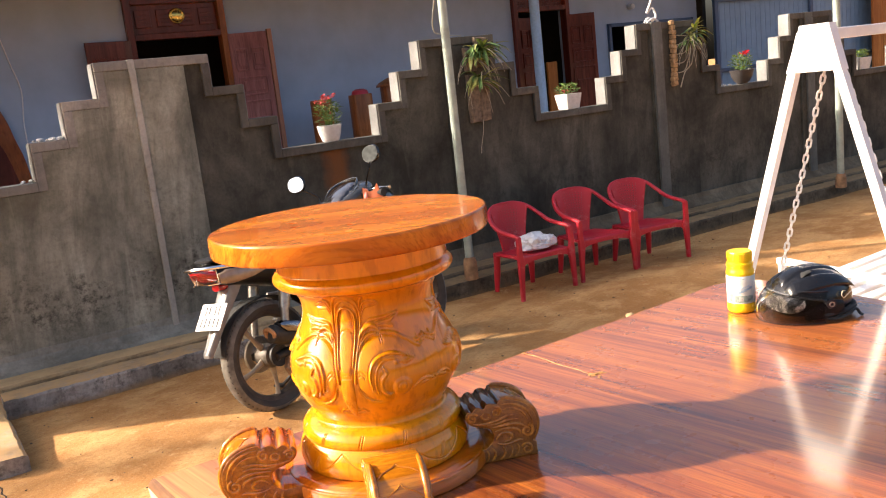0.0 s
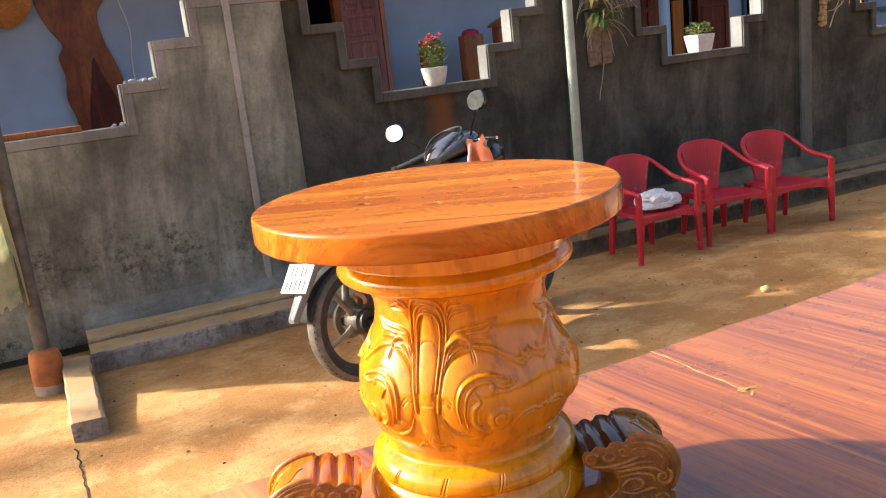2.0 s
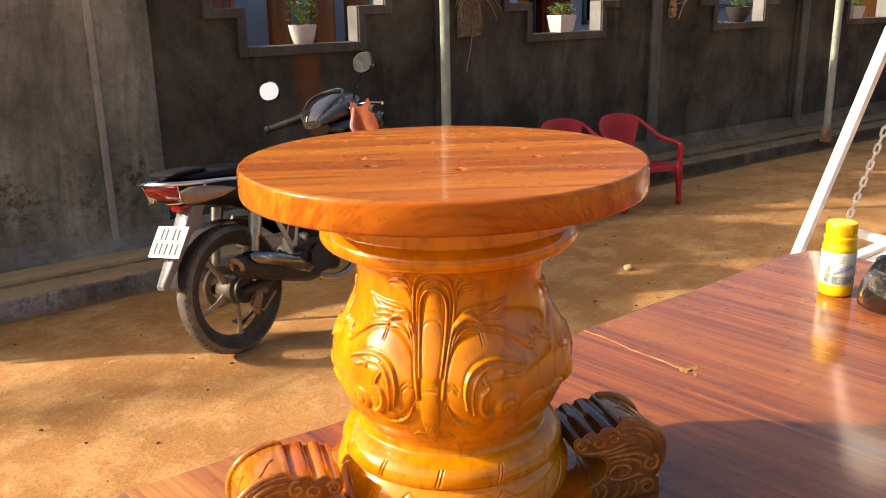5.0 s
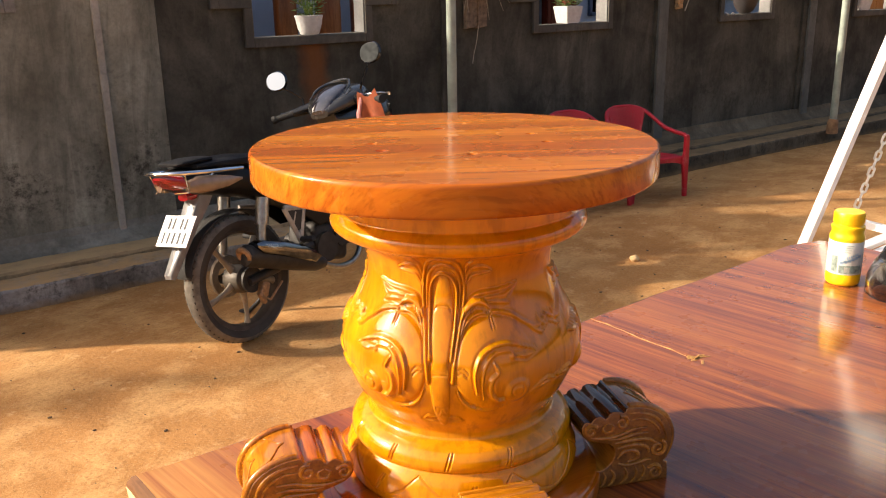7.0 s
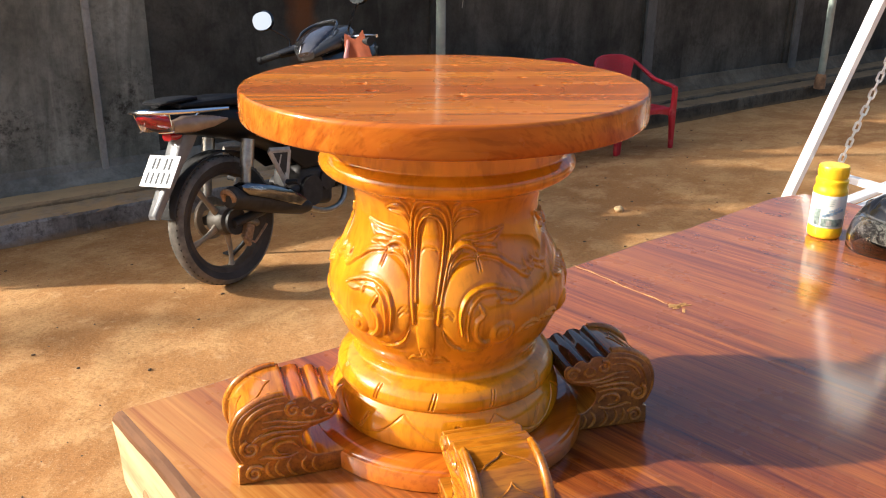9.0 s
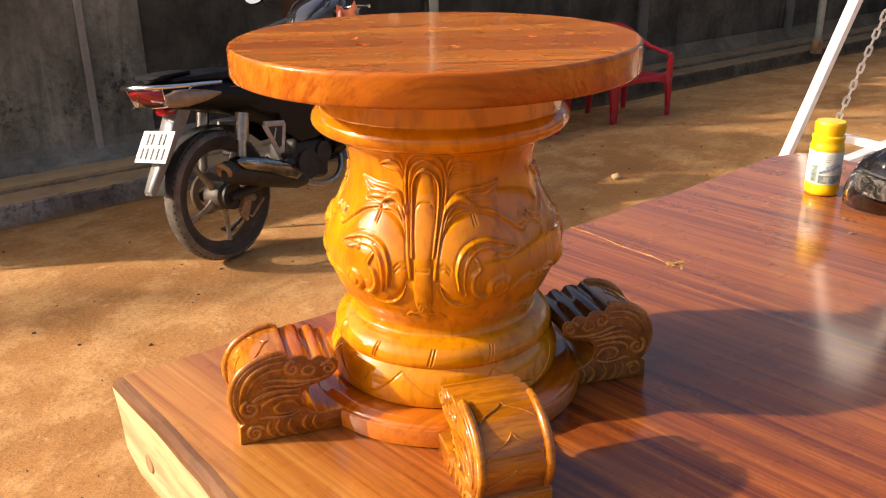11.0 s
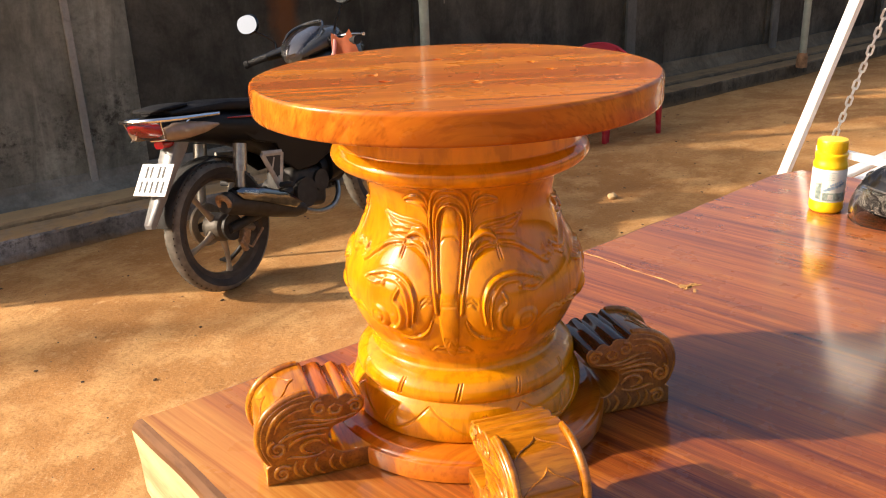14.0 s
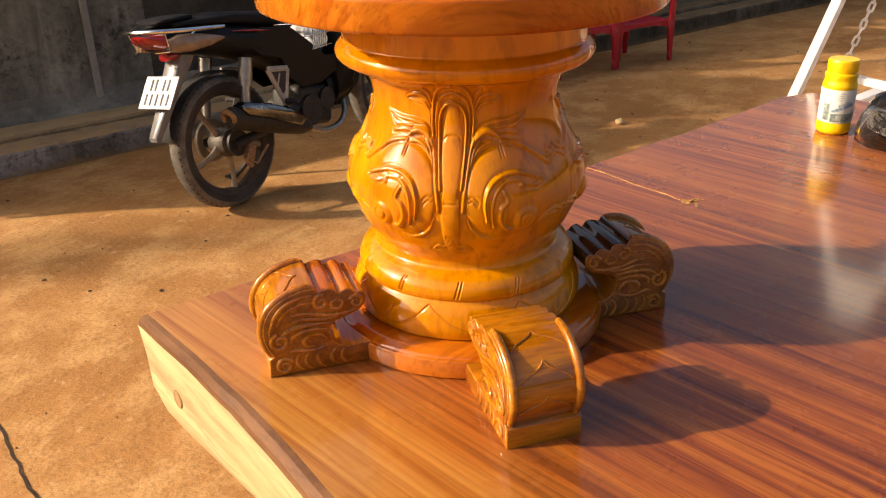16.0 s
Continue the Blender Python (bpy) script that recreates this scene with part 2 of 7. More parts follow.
BARK = wood_mat("dark_edge_timber", (0.10, 0.045, 0.020), (0.17, 0.080, 0.035), (0.26, 0.125, 0.06), 8.0, (0.2, 0.2, 1.0), rough=0.4, coat=0.2)
GOLD = wood_mat("golden_varnished_timber", (0.47, 0.142, 0.0004), (0.65, 0.226, 0.0005), (0.80, 0.322, 0.0006), 4.0, (1.0, 1.0, 0.25), rough=0.42, coat=1.0, figure=0.6, bump=0.02, spec=0.02, coat_rough=0.05, coat_ior=1.58)
AMBER = wood_mat("amber_varnished_timber", (0.36, 0.070, 0.003), (0.50, 0.120, 0.004), (0.60, 0.175, 0.008), 7.0, (0.05, 1.0, 0.6), rough=0.3, coat=1.0, figure=0.35, bump=0.03, spec=0.04, coat_rough=0.08, coat_ior=1.75)
k = Mat("faded_red_plastic", 0.4)
v = k.coords()
k.colour(k.mix(k.ramp(k.noise(v, 9, 6, 0.7), [(0.56, 0.0), (0.70, 0.45)]), k.ramp(k.noise(v, 3, 3), [(0.3, (0.36, 0.006, 0.016)), (0.7, (0.50, 0.014, 0.030))]), (0.58, 0.22, 0.21)))
k.rough(k.noise(v, 12, 4), 0.3, 0.6)
REDPLASTIC = k.m
BLACK = plain("black_gloss_plastic", (0.005, 0.005, 0.006), 0.18, coat=0.5, spec=0.35)
BLACKSIDE = plain("black_scuffed_plastic", (0.006, 0.006, 0.0065), 0.32, spec=0.18)
BLACKMATT = plain("black_rubber", (0.017, 0.016, 0.015), 0.8, bump=0.3)
WHITEPAINT = plain("white_enamel", (0.74, 0.74, 0.74), 0.35, vary=0.08, scale=12)
STEEL = plain("galvanised_steel", (0.42, 0.44, 0.42), 0.45, 0.6)
BLUEWALL = plain("blue_plaster", (0.3612, 0.4343, 0.5633), 0.85, vary=0.10, scale=2.0)
GOLDDARK = wood_mat("streaky_gold_timber", (0.25, 0.070, 0.003), (0.44, 0.148, 0.005), (0.60, 0.238, 0.009), 16.0, (1.0, 0.12, 1.0), turn=(0, 20, 0), rough=0.3, coat=1.0, figure=0.7, bump=0.03, spec=0.04, coat_rough=0.08, coat_ior=1.75, vein=0.5)
TOPWOOD = wood_mat("amber_board_timber", (0.27, 0.052, 0.003), (0.41, 0.104, 0.006), (0.60, 0.205, 0.014), 17.0, (0.03, 1.0, 0.3), turn=(18, 0, -33), rough=0.24, coat=0.4, figure=0.45, bump=0.02, vein=0.36)

FLUTEWOOD = wood_mat("red_brown_fluted_timber", (0.34, 0.075, 0.004), (0.45, 0.115, 0.006), (0.55, 0.165, 0.012), 20.0, (1.0, 0.08, 1.0), rough=0.15, coat=0.9, figure=0.5, bump=0.03)
SHADEFOOT = wood_mat("shaded_figured_timber", (0.203, 0.0702, 0.0066), (0.392, 0.146, 0.0132), (0.567, 0.236, 0.0286), 20.0, (1.0, 0.08, 1.0), turn=(0, 20, 0), rough=0.15, coat=0.9, figure=0.6, bump=0.03)
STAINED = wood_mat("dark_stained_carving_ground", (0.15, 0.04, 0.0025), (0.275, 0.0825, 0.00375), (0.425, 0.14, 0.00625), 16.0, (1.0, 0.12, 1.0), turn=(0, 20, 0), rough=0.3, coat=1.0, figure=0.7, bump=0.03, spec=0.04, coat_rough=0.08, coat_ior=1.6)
STAINEDSHADE = wood_mat("shaded_stained_carving_ground", (0.123, 0.042, 0.0044), (0.232, 0.0812, 0.0077), (0.348, 0.133, 0.0154), 16.0, (1.0, 0.12, 1.0), turn=(0, 20, 0), rough=0.3, coat=1.0, figure=0.7, bump=0.03, spec=0.04, coat_rough=0.08, coat_ior=1.6)
SHADEFLUTE = wood_mat("shaded_dark_flute_timber", (0.030, 0.010, 0.005), (0.052, 0.018, 0.008), (0.10, 0.034, 0.012), 20.0, (1.0, 0.08, 1.0), rough=0.15, coat=0.9, figure=0.5, bump=0.03)

# ---- building helpers ----
def thing(name, at=(0, 0, 0), rz=0.0, label="", category="", group="", kind=""):
    ob = new(name)
    ob.matrix_basis = pose(*at, 0, 0, rz)
    return tagged(ob, label, category, group, kind)


def part(name, bm, material, parent=None, label="", smooth=False, m=None):
    """Link a bmesh as one mesh object under a thing or part."""
    me = bpy.data.meshes.new(name)
    if smooth:
        for f in bm.faces:
            f.smooth = True
    bm.normal_update()
    bm.to_mesh(me)
    bm.free()
    for mt in material if isinstance(material, (list, tuple)) else (material,):
        me.materials.append(mt)
    if smooth:
        me.set_sharp_from_angle(angle=radians(40))
    ob = new(name, me)
    ob.parent = parent
    if m is not None:
        ob.matrix_basis = m
    return tagged(ob, label)


def box(bm, size, at=(0, 0, 0), m=None, bevel=0.0, seg=2):
    """A box with rounded edges, added to bm; size in full lengths, at its centre."""
    r = bmesh.ops.create_cube(bm, size=1.0)
    vs = r["verts"]
    bmesh.ops.scale(bm, vec=size, verts=vs)
    if bevel:
        es = list({e for v in vs for e in v.link_edges})
        out = bmesh.ops.bevel(bm, geom=es, offset=bevel, segments=seg, affect="EDGES", profile=0.5)
        vs = list({v for f in out["faces"] for v in f.verts} | {v for v in vs if v.is_valid})
    bmesh.ops.transform(bm, matrix=Matrix.Translation(at) @ (m or Matrix()), verts=vs)
    return vs


def lathe(bm, rows, seg=48, close=True):
    """Turn (radius, z) rows round the z axis."""
    rings = []
    for r, z in rows:
        if r < 1e-5:
            rings.append([bm.verts.new((0, 0, z))])
        else:
            rings.append([bm.verts.new((r * math.cos(2 * math.pi * i / seg), r * math.sin(2 * math.pi * i / seg), z)) for i in range(seg)])
    for a, b in zip(rings, rings[1:]):
        for i in range(seg):
            j = (i + 1) % seg
            if len(a) == 1 and len(b) == 1:
                continue
            if len(a) == 1:
                bm.faces.new((a[0], b[i], b[j]))
            elif len(b) == 1:
                bm.faces.new((a[i], b[0], a[j]))
            else:
                bm.faces.new((a[i], b[i], b[j], a[j]))
    bmesh.ops.recalc_face_normals(bm, faces=bm.faces)
    return bm


def tube(bm, points, radius, seg=8, cap=True):
    """A pipe along points; radius is one number or one for each point."""
    pts = [Vector(p) for p in points]
    n = len(pts)
    rad = radius if isinstance(radius, (list, tuple)) else [radius] * n
    rings, side = [], None
    for i, p in enumerate(pts):
        d = (pts[min(i + 1, n - 1)] - pts[max(i - 1, 0)]).normalized()
        if side is None:
            side = d.orthogonal().normalized()
        side = (side - d * side.dot(d)).normalized()
        up = d.cross(side)
        rings.append([bm.verts.new(p + (side * math.cos(2 * math.pi * k / seg) + up * math.sin(2 * math.pi * k / seg)) * rad[i]) for k in range(seg)])
    for a, b in zip(rings, rings[1:]):
        for k in range(seg):
            j = (k + 1) % seg
            bm.faces.new((a[k], a[j], b[j], b[k]))
    if cap:
        bm.faces.new(rings[0][::-1])
        bm.faces.new(rings[-1])
    return bm


def curve(points, n=8):
    """A smooth line through points (Catmull-Rom)."""
    p = [Vector(q) for q in points]
    p = [2 * p[0] - p[1], *p, 2 * p[-1] - p[-2]]
    out = []
    for i in range(1, len(p) - 2):
        for k in range(n):
            t = k / n
            out.append(0.5 * (2 * p[i] + (p[i + 1] - p[i - 1]) * t + (2 * p[i - 1] - 5 * p[i] + 4 * p[i + 1] - p[i + 2]) * t * t + (3 * p[i] - p[i - 1] - 3 * p[i + 1] + p[i + 2]) * t ** 3))
    out.append(p[-2])
    return out


def prism(bm, outline, depth, bevel=0.0, seg=2):
    """Extrude an outline in (x, z) along y from 0 to depth."""
    a = [bm.verts.new((x, 0, z)) for x, z in outline]
    f = bm.faces.new(a)
    r = bmesh.ops.extrude_face_region(bm, geom=[f])
    vs = [v for v in r["geom"] if isinstance(v, bmesh.types.BMVert)]
    bmesh.ops.translate(bm, vec=(0, depth, 0), verts=vs)
    bmesh.ops.recalc_face_normals(bm, faces=bm.faces)
    if bevel:
        es = [e for e in bm.edges if len({round(v.co.y, 5) for v in e.verts}) == 1]
        bmesh.ops.bevel(bm, geom=es, offset=bevel, segments=seg, affect="EDGES", profile=0.5)
    return bm


def cyl(bm, r, a, b, seg=20, r2=None):
    return tube(bm, [a, b], [r, r if r2 is None else r2], seg)

# ---- ground, kerb, yard wall ----
YW = 6.33      # front plane of the yard wall

bm = bmesh.new()
xs = np.concatenate([[-150, -40, -12], np.linspace(-5, 14, 96), [20, 40, 90, 150]])
ys = np.concatenate([[-150, -40, -12, -5], np.linspace(0.5, 9, 60), [14, 30, 80, 150]])


def lie(x, y):
    """Height of the trodden earth: gently uneven, falling a little towards the kerb."""
    fall = min(1.0, max(0.0, (y - 4.75) / 0.9)) * min(1.0, max(0.0, (7.4 - y) / 0.8))
    return 0.014 * noise.fractal(Vector((x * 0.9, y * 0.9, 0.3)), 1.0, 2.0, 4) - 0.05 * fall * fall * (3 - 2 * fall)


grid = [[bm.verts.new((x, y, lie(x, y) if -5 <= x <= 14 and 0.5 <= y <= 9 else 0.0)) for x in xs] for y in ys]
for j in range(len(ys) - 1):
    for i in range(len(xs) - 1):
        bm.faces.new((grid[j][i], grid[j][i + 1], grid[j + 1][i + 1], grid[j + 1][i]))
ground = tagged(part("ground", bm, EARTH, smooth=True), "trodden ochre earth yard with scattered grit", "ground", kind="structure")

# the stepped top of the wall: (from x, height), each level runs to the next x
STEPS = [(-1.0, 1.29),
         (0.932, 1.54), (1.160, 1.775), (1.394, 2.005), (2.163, 1.775), (2.39, 1.525), (2.612, 1.275), (3.458, 1.518), (3.678, 1.75), (3.898, 1.977), (4.64, 1.735), (4.84, 1.504), (5.085, 1.256), (5.888, 1.504), (6.108, 1.731), (6.318, 1.956), (7.12, 1.72), (7.265, 1.49), (7.477, 1.255),
         (8.241, 1.475), (8.451, 1.705), (8.639, 1.933), (9.40, 1.70), (9.62, 1.47), (9.85, 1.22), (10.68, 1.46), (10.90, 1.69), (11.12, 1.93), (11.9, 1.69), (12.15, 1.45), (12.4, 1.21), (14.0, 1.9)]
WALL_END, THICK = 18.0, 0.11

wall = thing("wall_yard", label="stepped grey cement yard wall stained with mould", category="wall", kind="structure")
ends = [x for x, _ in STEPS[1:]] + [WALL_END]
outline = []
for (x0, z), x1 in zip(STEPS, ends):
    outline += [(x0, z), (x1, z)]
bm = bmesh.new()
prism(bm, [(-1.0, -0.1), *outline, (WALL_END, -0.1)], THICK)
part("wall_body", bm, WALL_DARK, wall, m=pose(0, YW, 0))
# pale proud stretches and pilasters with a thin rib
for x0, x1, rw, rib in ((-1.0, 1.987, 0.042, 1.634), (4.12, 4.60, 0, 0), (6.50, 7.10, 0.125, 6.577), (8.82, 9.36, 0.125, 8.955), (11.25, 11.85, 0.125, 11.4)):
    bm = bmesh.new()
    ol = [(x0, 0.0)]
    for (a, h), b in zip(STEPS, ends):
        lo, hi = max(a, x0), min(b, x1)
        if hi > lo:
            ol += [(lo, h - 0.062), (hi, h - 0.062)]
    ol.append((x1, 0.0))
    prism(bm, ol, 0.026)
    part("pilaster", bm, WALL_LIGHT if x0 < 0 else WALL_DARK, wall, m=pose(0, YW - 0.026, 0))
    if rib:
        bm = bmesh.new()
        high = 1.945 if x0 < 3 else (1.90 if x0 < 8 else 1.87)
        box(bm, (rw, 0.030, high - 0.10), (rib, YW - 0.043, (high + 0.10) / 2), bevel=0.006)
        part("rib", bm, RIBM if x0 < 0 else RIB_GREY, wall)
        bm = bmesh.new()
        box(bm, (rw + 0.004, THICK + 0.05, 0.068), (rib, YW + THICK / 2 - 0.022, high + 0.031), bevel=0.006)
        part("rib_cap", bm, RIBM if x0 < 0 else RIB_GREY, wall)
# plain band that follows the steps
for (x0, z), x1, (xp, zp), nz in zip(STEPS, ends, [(0, 0)] + STEPS[:-1], [h for _, h in STEPS[1:]] + [0]):
    bm = bmesh.new()
    box(bm, (x1 - x0, THICK + 0.034, 0.062), ((x0 + x1) / 2, YW + THICK / 2 - 0.015, z - 0.029), bevel=0.005)
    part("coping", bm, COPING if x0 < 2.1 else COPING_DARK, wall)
    if zp and zp != z:
        hi, low = max(z, zp), min(z, zp)
        bm = bmesh.new()
        sx = x0 + 0.028 if z > zp else x0 - 0.028
        box(bm, (0.056, 0.03, hi - low - 0.002), (sx, YW - 0.0185, (hi + low) / 2 - 0.06), bevel=0.004)
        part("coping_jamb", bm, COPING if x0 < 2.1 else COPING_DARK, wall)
        bm = bmesh.new()
        ex = x0 - 0.004 if z > zp else x0 + 0.004
        box(bm, (0.010, THICK + 0.02, hi - low - 0.004), (ex, YW + THICK / 2 - 0.008, (hi + low) / 2), bevel=0.003)
        part("step_end", bm, RISER, wall)

# unseen plain wall; the gap before it is added to let sunlight through
bm = bmesh.new()
prism(bm, [(-11.2, -0.1), (-11.2, 1.76), (-6.2, 1.76), (-6.2, 1.99), (-3.9, 1.99), (-3.9, -0.1)], THICK)
tagged(part("wall_unseen", bm, WALL_LIGHT, m=pose(0, YW, 0)), "unseen grey cement yard wall beyond a gap left for sunlight", "wall", kind="structure")

# ledge along the foot of the wall, and its kerb
ledge = thing("pavement_ledge", label="low cement ledge with a chipped kerb", category="pavement", kind="structure")


def run(sec, x0, x1, wob, seed):
    """A rough cast strip along x over a section in (y, z)."""
    bm = bmesh.new()
    n = int((x1 - x0) / 0.05)
    rings = []
    for i in range(n + 1):
        x = x0 + (x1 - x0) * i / n
        r = []
        for j, (y, z) in enumerate(sec):
            p = Vector((x, y * 3 + seed, z * 3))
            e = 0.0 if j in (0, len(sec) - 1) else wob * (noise.noise(p * 5) + 0.6 * noise.noise(p * 17))
            r.append(bm.verts.new((x, y + e, z + e * 0.5)))
        rings.append(r)
    for u, v in zip(rings, rings[1:]):
        for j in range(len(sec) - 1):
            bm.faces.new((u[j], u[j + 1], v[j + 1], v[j]))
    bm.faces.new(rings[0])
    bm.faces.new(rings[-1][::-1])
    bmesh.ops.recalc_face_normals(bm, faces=bm.faces)
    return bm


# ledge and kerb change to darker browns beyond x of about 3
for x0, x1, mt, mf in ((0.45, 3.4, LEDGE, FILLET), (3.4, 18.45, KERB_BROWN, LEDGE_DARK)):
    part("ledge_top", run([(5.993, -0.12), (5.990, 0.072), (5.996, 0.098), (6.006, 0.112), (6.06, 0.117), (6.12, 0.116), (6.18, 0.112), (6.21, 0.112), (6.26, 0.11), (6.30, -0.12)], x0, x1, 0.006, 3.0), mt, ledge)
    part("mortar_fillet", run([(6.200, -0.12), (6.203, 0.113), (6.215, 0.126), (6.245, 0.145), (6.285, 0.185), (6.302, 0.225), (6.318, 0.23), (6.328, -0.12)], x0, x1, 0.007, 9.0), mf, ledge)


def kerb(length, width, height, seed):
    """A cast kerb stone along x with chipped, uneven edges."""
    bm = bmesh.new()
    n = max(4, int(length / 0.04))
    sec = [(0, -0.12), (0, height - 0.022), (0.006, height - 0.008), (0.020, height), (width - 0.01, height + 0.003), (width, height - 0.004), (width, -0.12)]
    rings = []
    for i in range(n + 1):
        r = []
        for j, (y, z) in enumerate(sec):
            p = Vector((length * i / n, y + seed * 3.7, z))
            chip = 0.006 * noise.noise(p * 9) + 0.004 * noise.noise(p * 31)
            drop = 0.016 * max(0.0, noise.noise(p * 14) - 0.25) if j in (1, 2, 3) else 0.0
            r.append(bm.verts.new((length * i / n, y + chip + drop, z + chip * 0.6 - drop)))
        rings.append(r)
    for u, v in zip(rings, rings[1:]):
        for j in range(len(sec) - 1):
            bm.faces.new((u[j], u[j + 1], v[j + 1], v[j]))
    bm.faces.new(rings[0])
    bm.faces.new(rings[-1][::-1])
    bmesh.ops.recalc_face_normals(bm, faces=bm.faces)
    return bm


x = 0.45
random.seed(4)
while x < 17:
    w = random.uniform(1.3, 2.1)
    part("kerb_stone", kerb(w - 0.002, 0.19, 0.084, x), KERB if x < 3.0 else KERB_BROWN, ledge, "", False, pose(x, 5.798 + random.uniform(-0.003, 0.003), 0))
    x += w
part("kerb_stone", kerb(1.04, 0.155, 0.082, 77.0), KERB, ledge, "", False, pose(0.443, 4.752, 0, 0, 0, 90))


# dark crack that runs on from the kerb through the earth
bm = bmesh.new()
track = curve([(0.292, 4.68, 0), (0.300, 4.40, 0), (0.312, 4.12, 0), (0.330, 3.75, 0), (0.352, 3.40, 0), (0.348, 3.05, 0), (0.36, 2.6, 0)], 14)
rows = []
for p in track:
    w = 0.0035 + 0.003 * abs(noise.noise(p * 23))
    x = p.x + 0.010 * noise.noise(p * 17)
    rows.append((bm.verts.new((x - w, p.y, lie(x, p.y) + 0.003)), bm.verts.new((x + w, p.y, lie(x, p.y) + 0.003))))
for u, v in zip(rows, rows[1:]):
    bm.faces.new((u[0], u[1], v[1], v[0]))
bmesh.ops.recalc_face_normals(bm, faces=bm.faces)
part("earth_crack", bm, plain("dark_crack_earth", (0.035, 0.02, 0.012), 0.95, vary=0.3), ground)

# ---- slab and pedestal table ----
ZS = 0.7185
slab = thing("slab_table", label="thick red-varnished timber slab with a raw pale edge", category="table")
bm = bmesh.new()
base = [(0.548, 2.413), (1.05, 2.408), (1.8, 2.452), (2.2, 2.468), (2.80, 2.505), (2.93, 2.475), (2.965, 2.40), (2.955, 2.1), (2.93, 1.5), (2.92, 0.6), (1.8, 0.58), (0.60, 0.6), (0.562, 1.3), (0.556, 1.74), (0.566, 2.04)]
rim = []
for (x0, y0), (x1, y1) in zip(base, base[1:] + base[:1]):
    m = max(1, int(math.hypot(x1 - x0, y1 - y0) / 0.04))
    for k in range(m):
        t = k / m
        w = 0.006 * noise.noise(Vector((x0 + (x1 - x0) * t, y0 + (y1 - y0) * t, 0)) * 6.0)
        rim.append((x0 + (x1 - x0) * t + w, y0 + (y1 - y0) * t + w))
cx, cy = 1.75, 1.7


def ring(out, dz, rough):
    r = []
    for x, y in rim:
        d = Vector((x - cx, (y - cy) * 1.6)).normalized()
        e = out + rough * noise.noise(Vector((x * 3, y * 3, dz * 9)))
        r.append(bm.verts.new((x + d.x * e, y + d.y * e, ZS + dz)))
    return r


rings = [ring(-0.006, 0, 0.004), ring(0.004, -0.004, 0.004), ring(0.013, -0.016, 0.008), ring(0.016, -0.025, 0.010), ring(0.016, -0.09, 0.012), ring(0.008, -0.16, 0.015), ring(-0.012, -0.225, 0.015), ring(-0.10, -0.29, 0.02)]
bm.faces.new(rings[0])
n = len(rim)
for k, (u, v) in enumerate(zip(rings, rings[1:])):
    for i in range(n):
        f = bm.faces.new((u[i], u[(i + 1) % n], v[(i + 1) % n], v[i]))
        f.material_index = 1 if k < 3 else 2
        f.smooth = k > 2
bm.faces.new(rings[-1][::-1]).material_index = 2
bmesh.ops.recalc_face_normals(bm, faces=bm.faces)
slab_top = part("slab_top", bm, [SLABTOP, BARK, SAPWOOD], slab)
bm = bmesh.new()
lathe(bm, [(0, 0.003), (0.017, 0.003), (0.019, 0.001), (0.019, -0.01), (0, -0.01)], 24)
part("plug", bm, wood_mat("grey_plug", (0.22, 0.13, 0.06), (0.34, 0.21, 0.1), (0.42, 0.28, 0.14), 20, rough=0.6, coat=0), slab_top, "grey round end-grain plug", True, pose(0.545, 2.285, 0.595, 0, -90, 0))
# filled crack and chipped spots of the varnish
CRACK = plain("pale_filler", (0.42, 0.22, 0.06), 0.6, vary=0.4, scale=60)
bm = bmesh.new()
pts = [(1.785, 2.449), (1.79, 2.36), (1.786, 2.26), (1.79, 2.17), (1.785, 2.10)]
path = curve([(x, y, ZS + 0.0005) for x, y in pts], 10)
tube(bm, [p + Vector((0.004 * noise.noise(p * 40), 0, 0)) for p in path], [0.0006 + 0.0022 * max(0, noise.noise(p * 55)) for p in path], 6)
for k in range(16):
    a = random.uniform(0, 6.3)
    r = random.uniform(0, 0.04)
    box(bm, (random.uniform(0.006, 0.022), random.uniform(0.003, 0.008), 0.0016), (1.80 + r * math.cos(a), 2.10 + 0.6 * r * math.sin(a), ZS + 0.0004), pose(0, 0, 0, 0, 0, random.uniform(-40, 40)), bevel=0.0006, seg=1)
part("crack_filler", bm, CRACK, slab_top, "pale filler in a crack")
for x in (1.0, 2.5):
    bm = bmesh.new()
    box(bm, (0.35, 1.0, 0.44), (x, 1.7, 0.215), bevel=0.02)
    part("leg", bm, BARK, slab)

TX, TY = 0.9975, 1.995
table = thing("pedestal_table", (TX, TY, ZS), label="golden varnished pedestal table carved with acanthus scrolls", category="table")

# round top with six screw holes, glued from boards
R, Z1, Z0 = 0.318, 0.634, 0.587
bm = bmesh.new()
holes = [(HX - TX, HY - TY) for HX, HY in ((0.8632, 1.9972), (0.9486, 1.8864), (1.1315, 1.9644), (1.1002, 1.8908), (0.8841, 2.058), (1.050, 2.108))]


def circle(cx, cy, r, z, seg):
    v = [bm.verts.new((cx + r * math.cos(2 * math.pi * i / seg), cy + r * math.sin(2 * math.pi * i / seg), z)) for i in range(seg)]
    return v, [bm.edges.new((v[i], v[(i + 1) % seg])) for i in range(seg)]


def skirt(u, v):
    for i in range(len(u)):
        bm.faces.new((u[i], u[(i + 1) % len(u)], v[(i + 1) % len(u)], v[i])).smooth = True


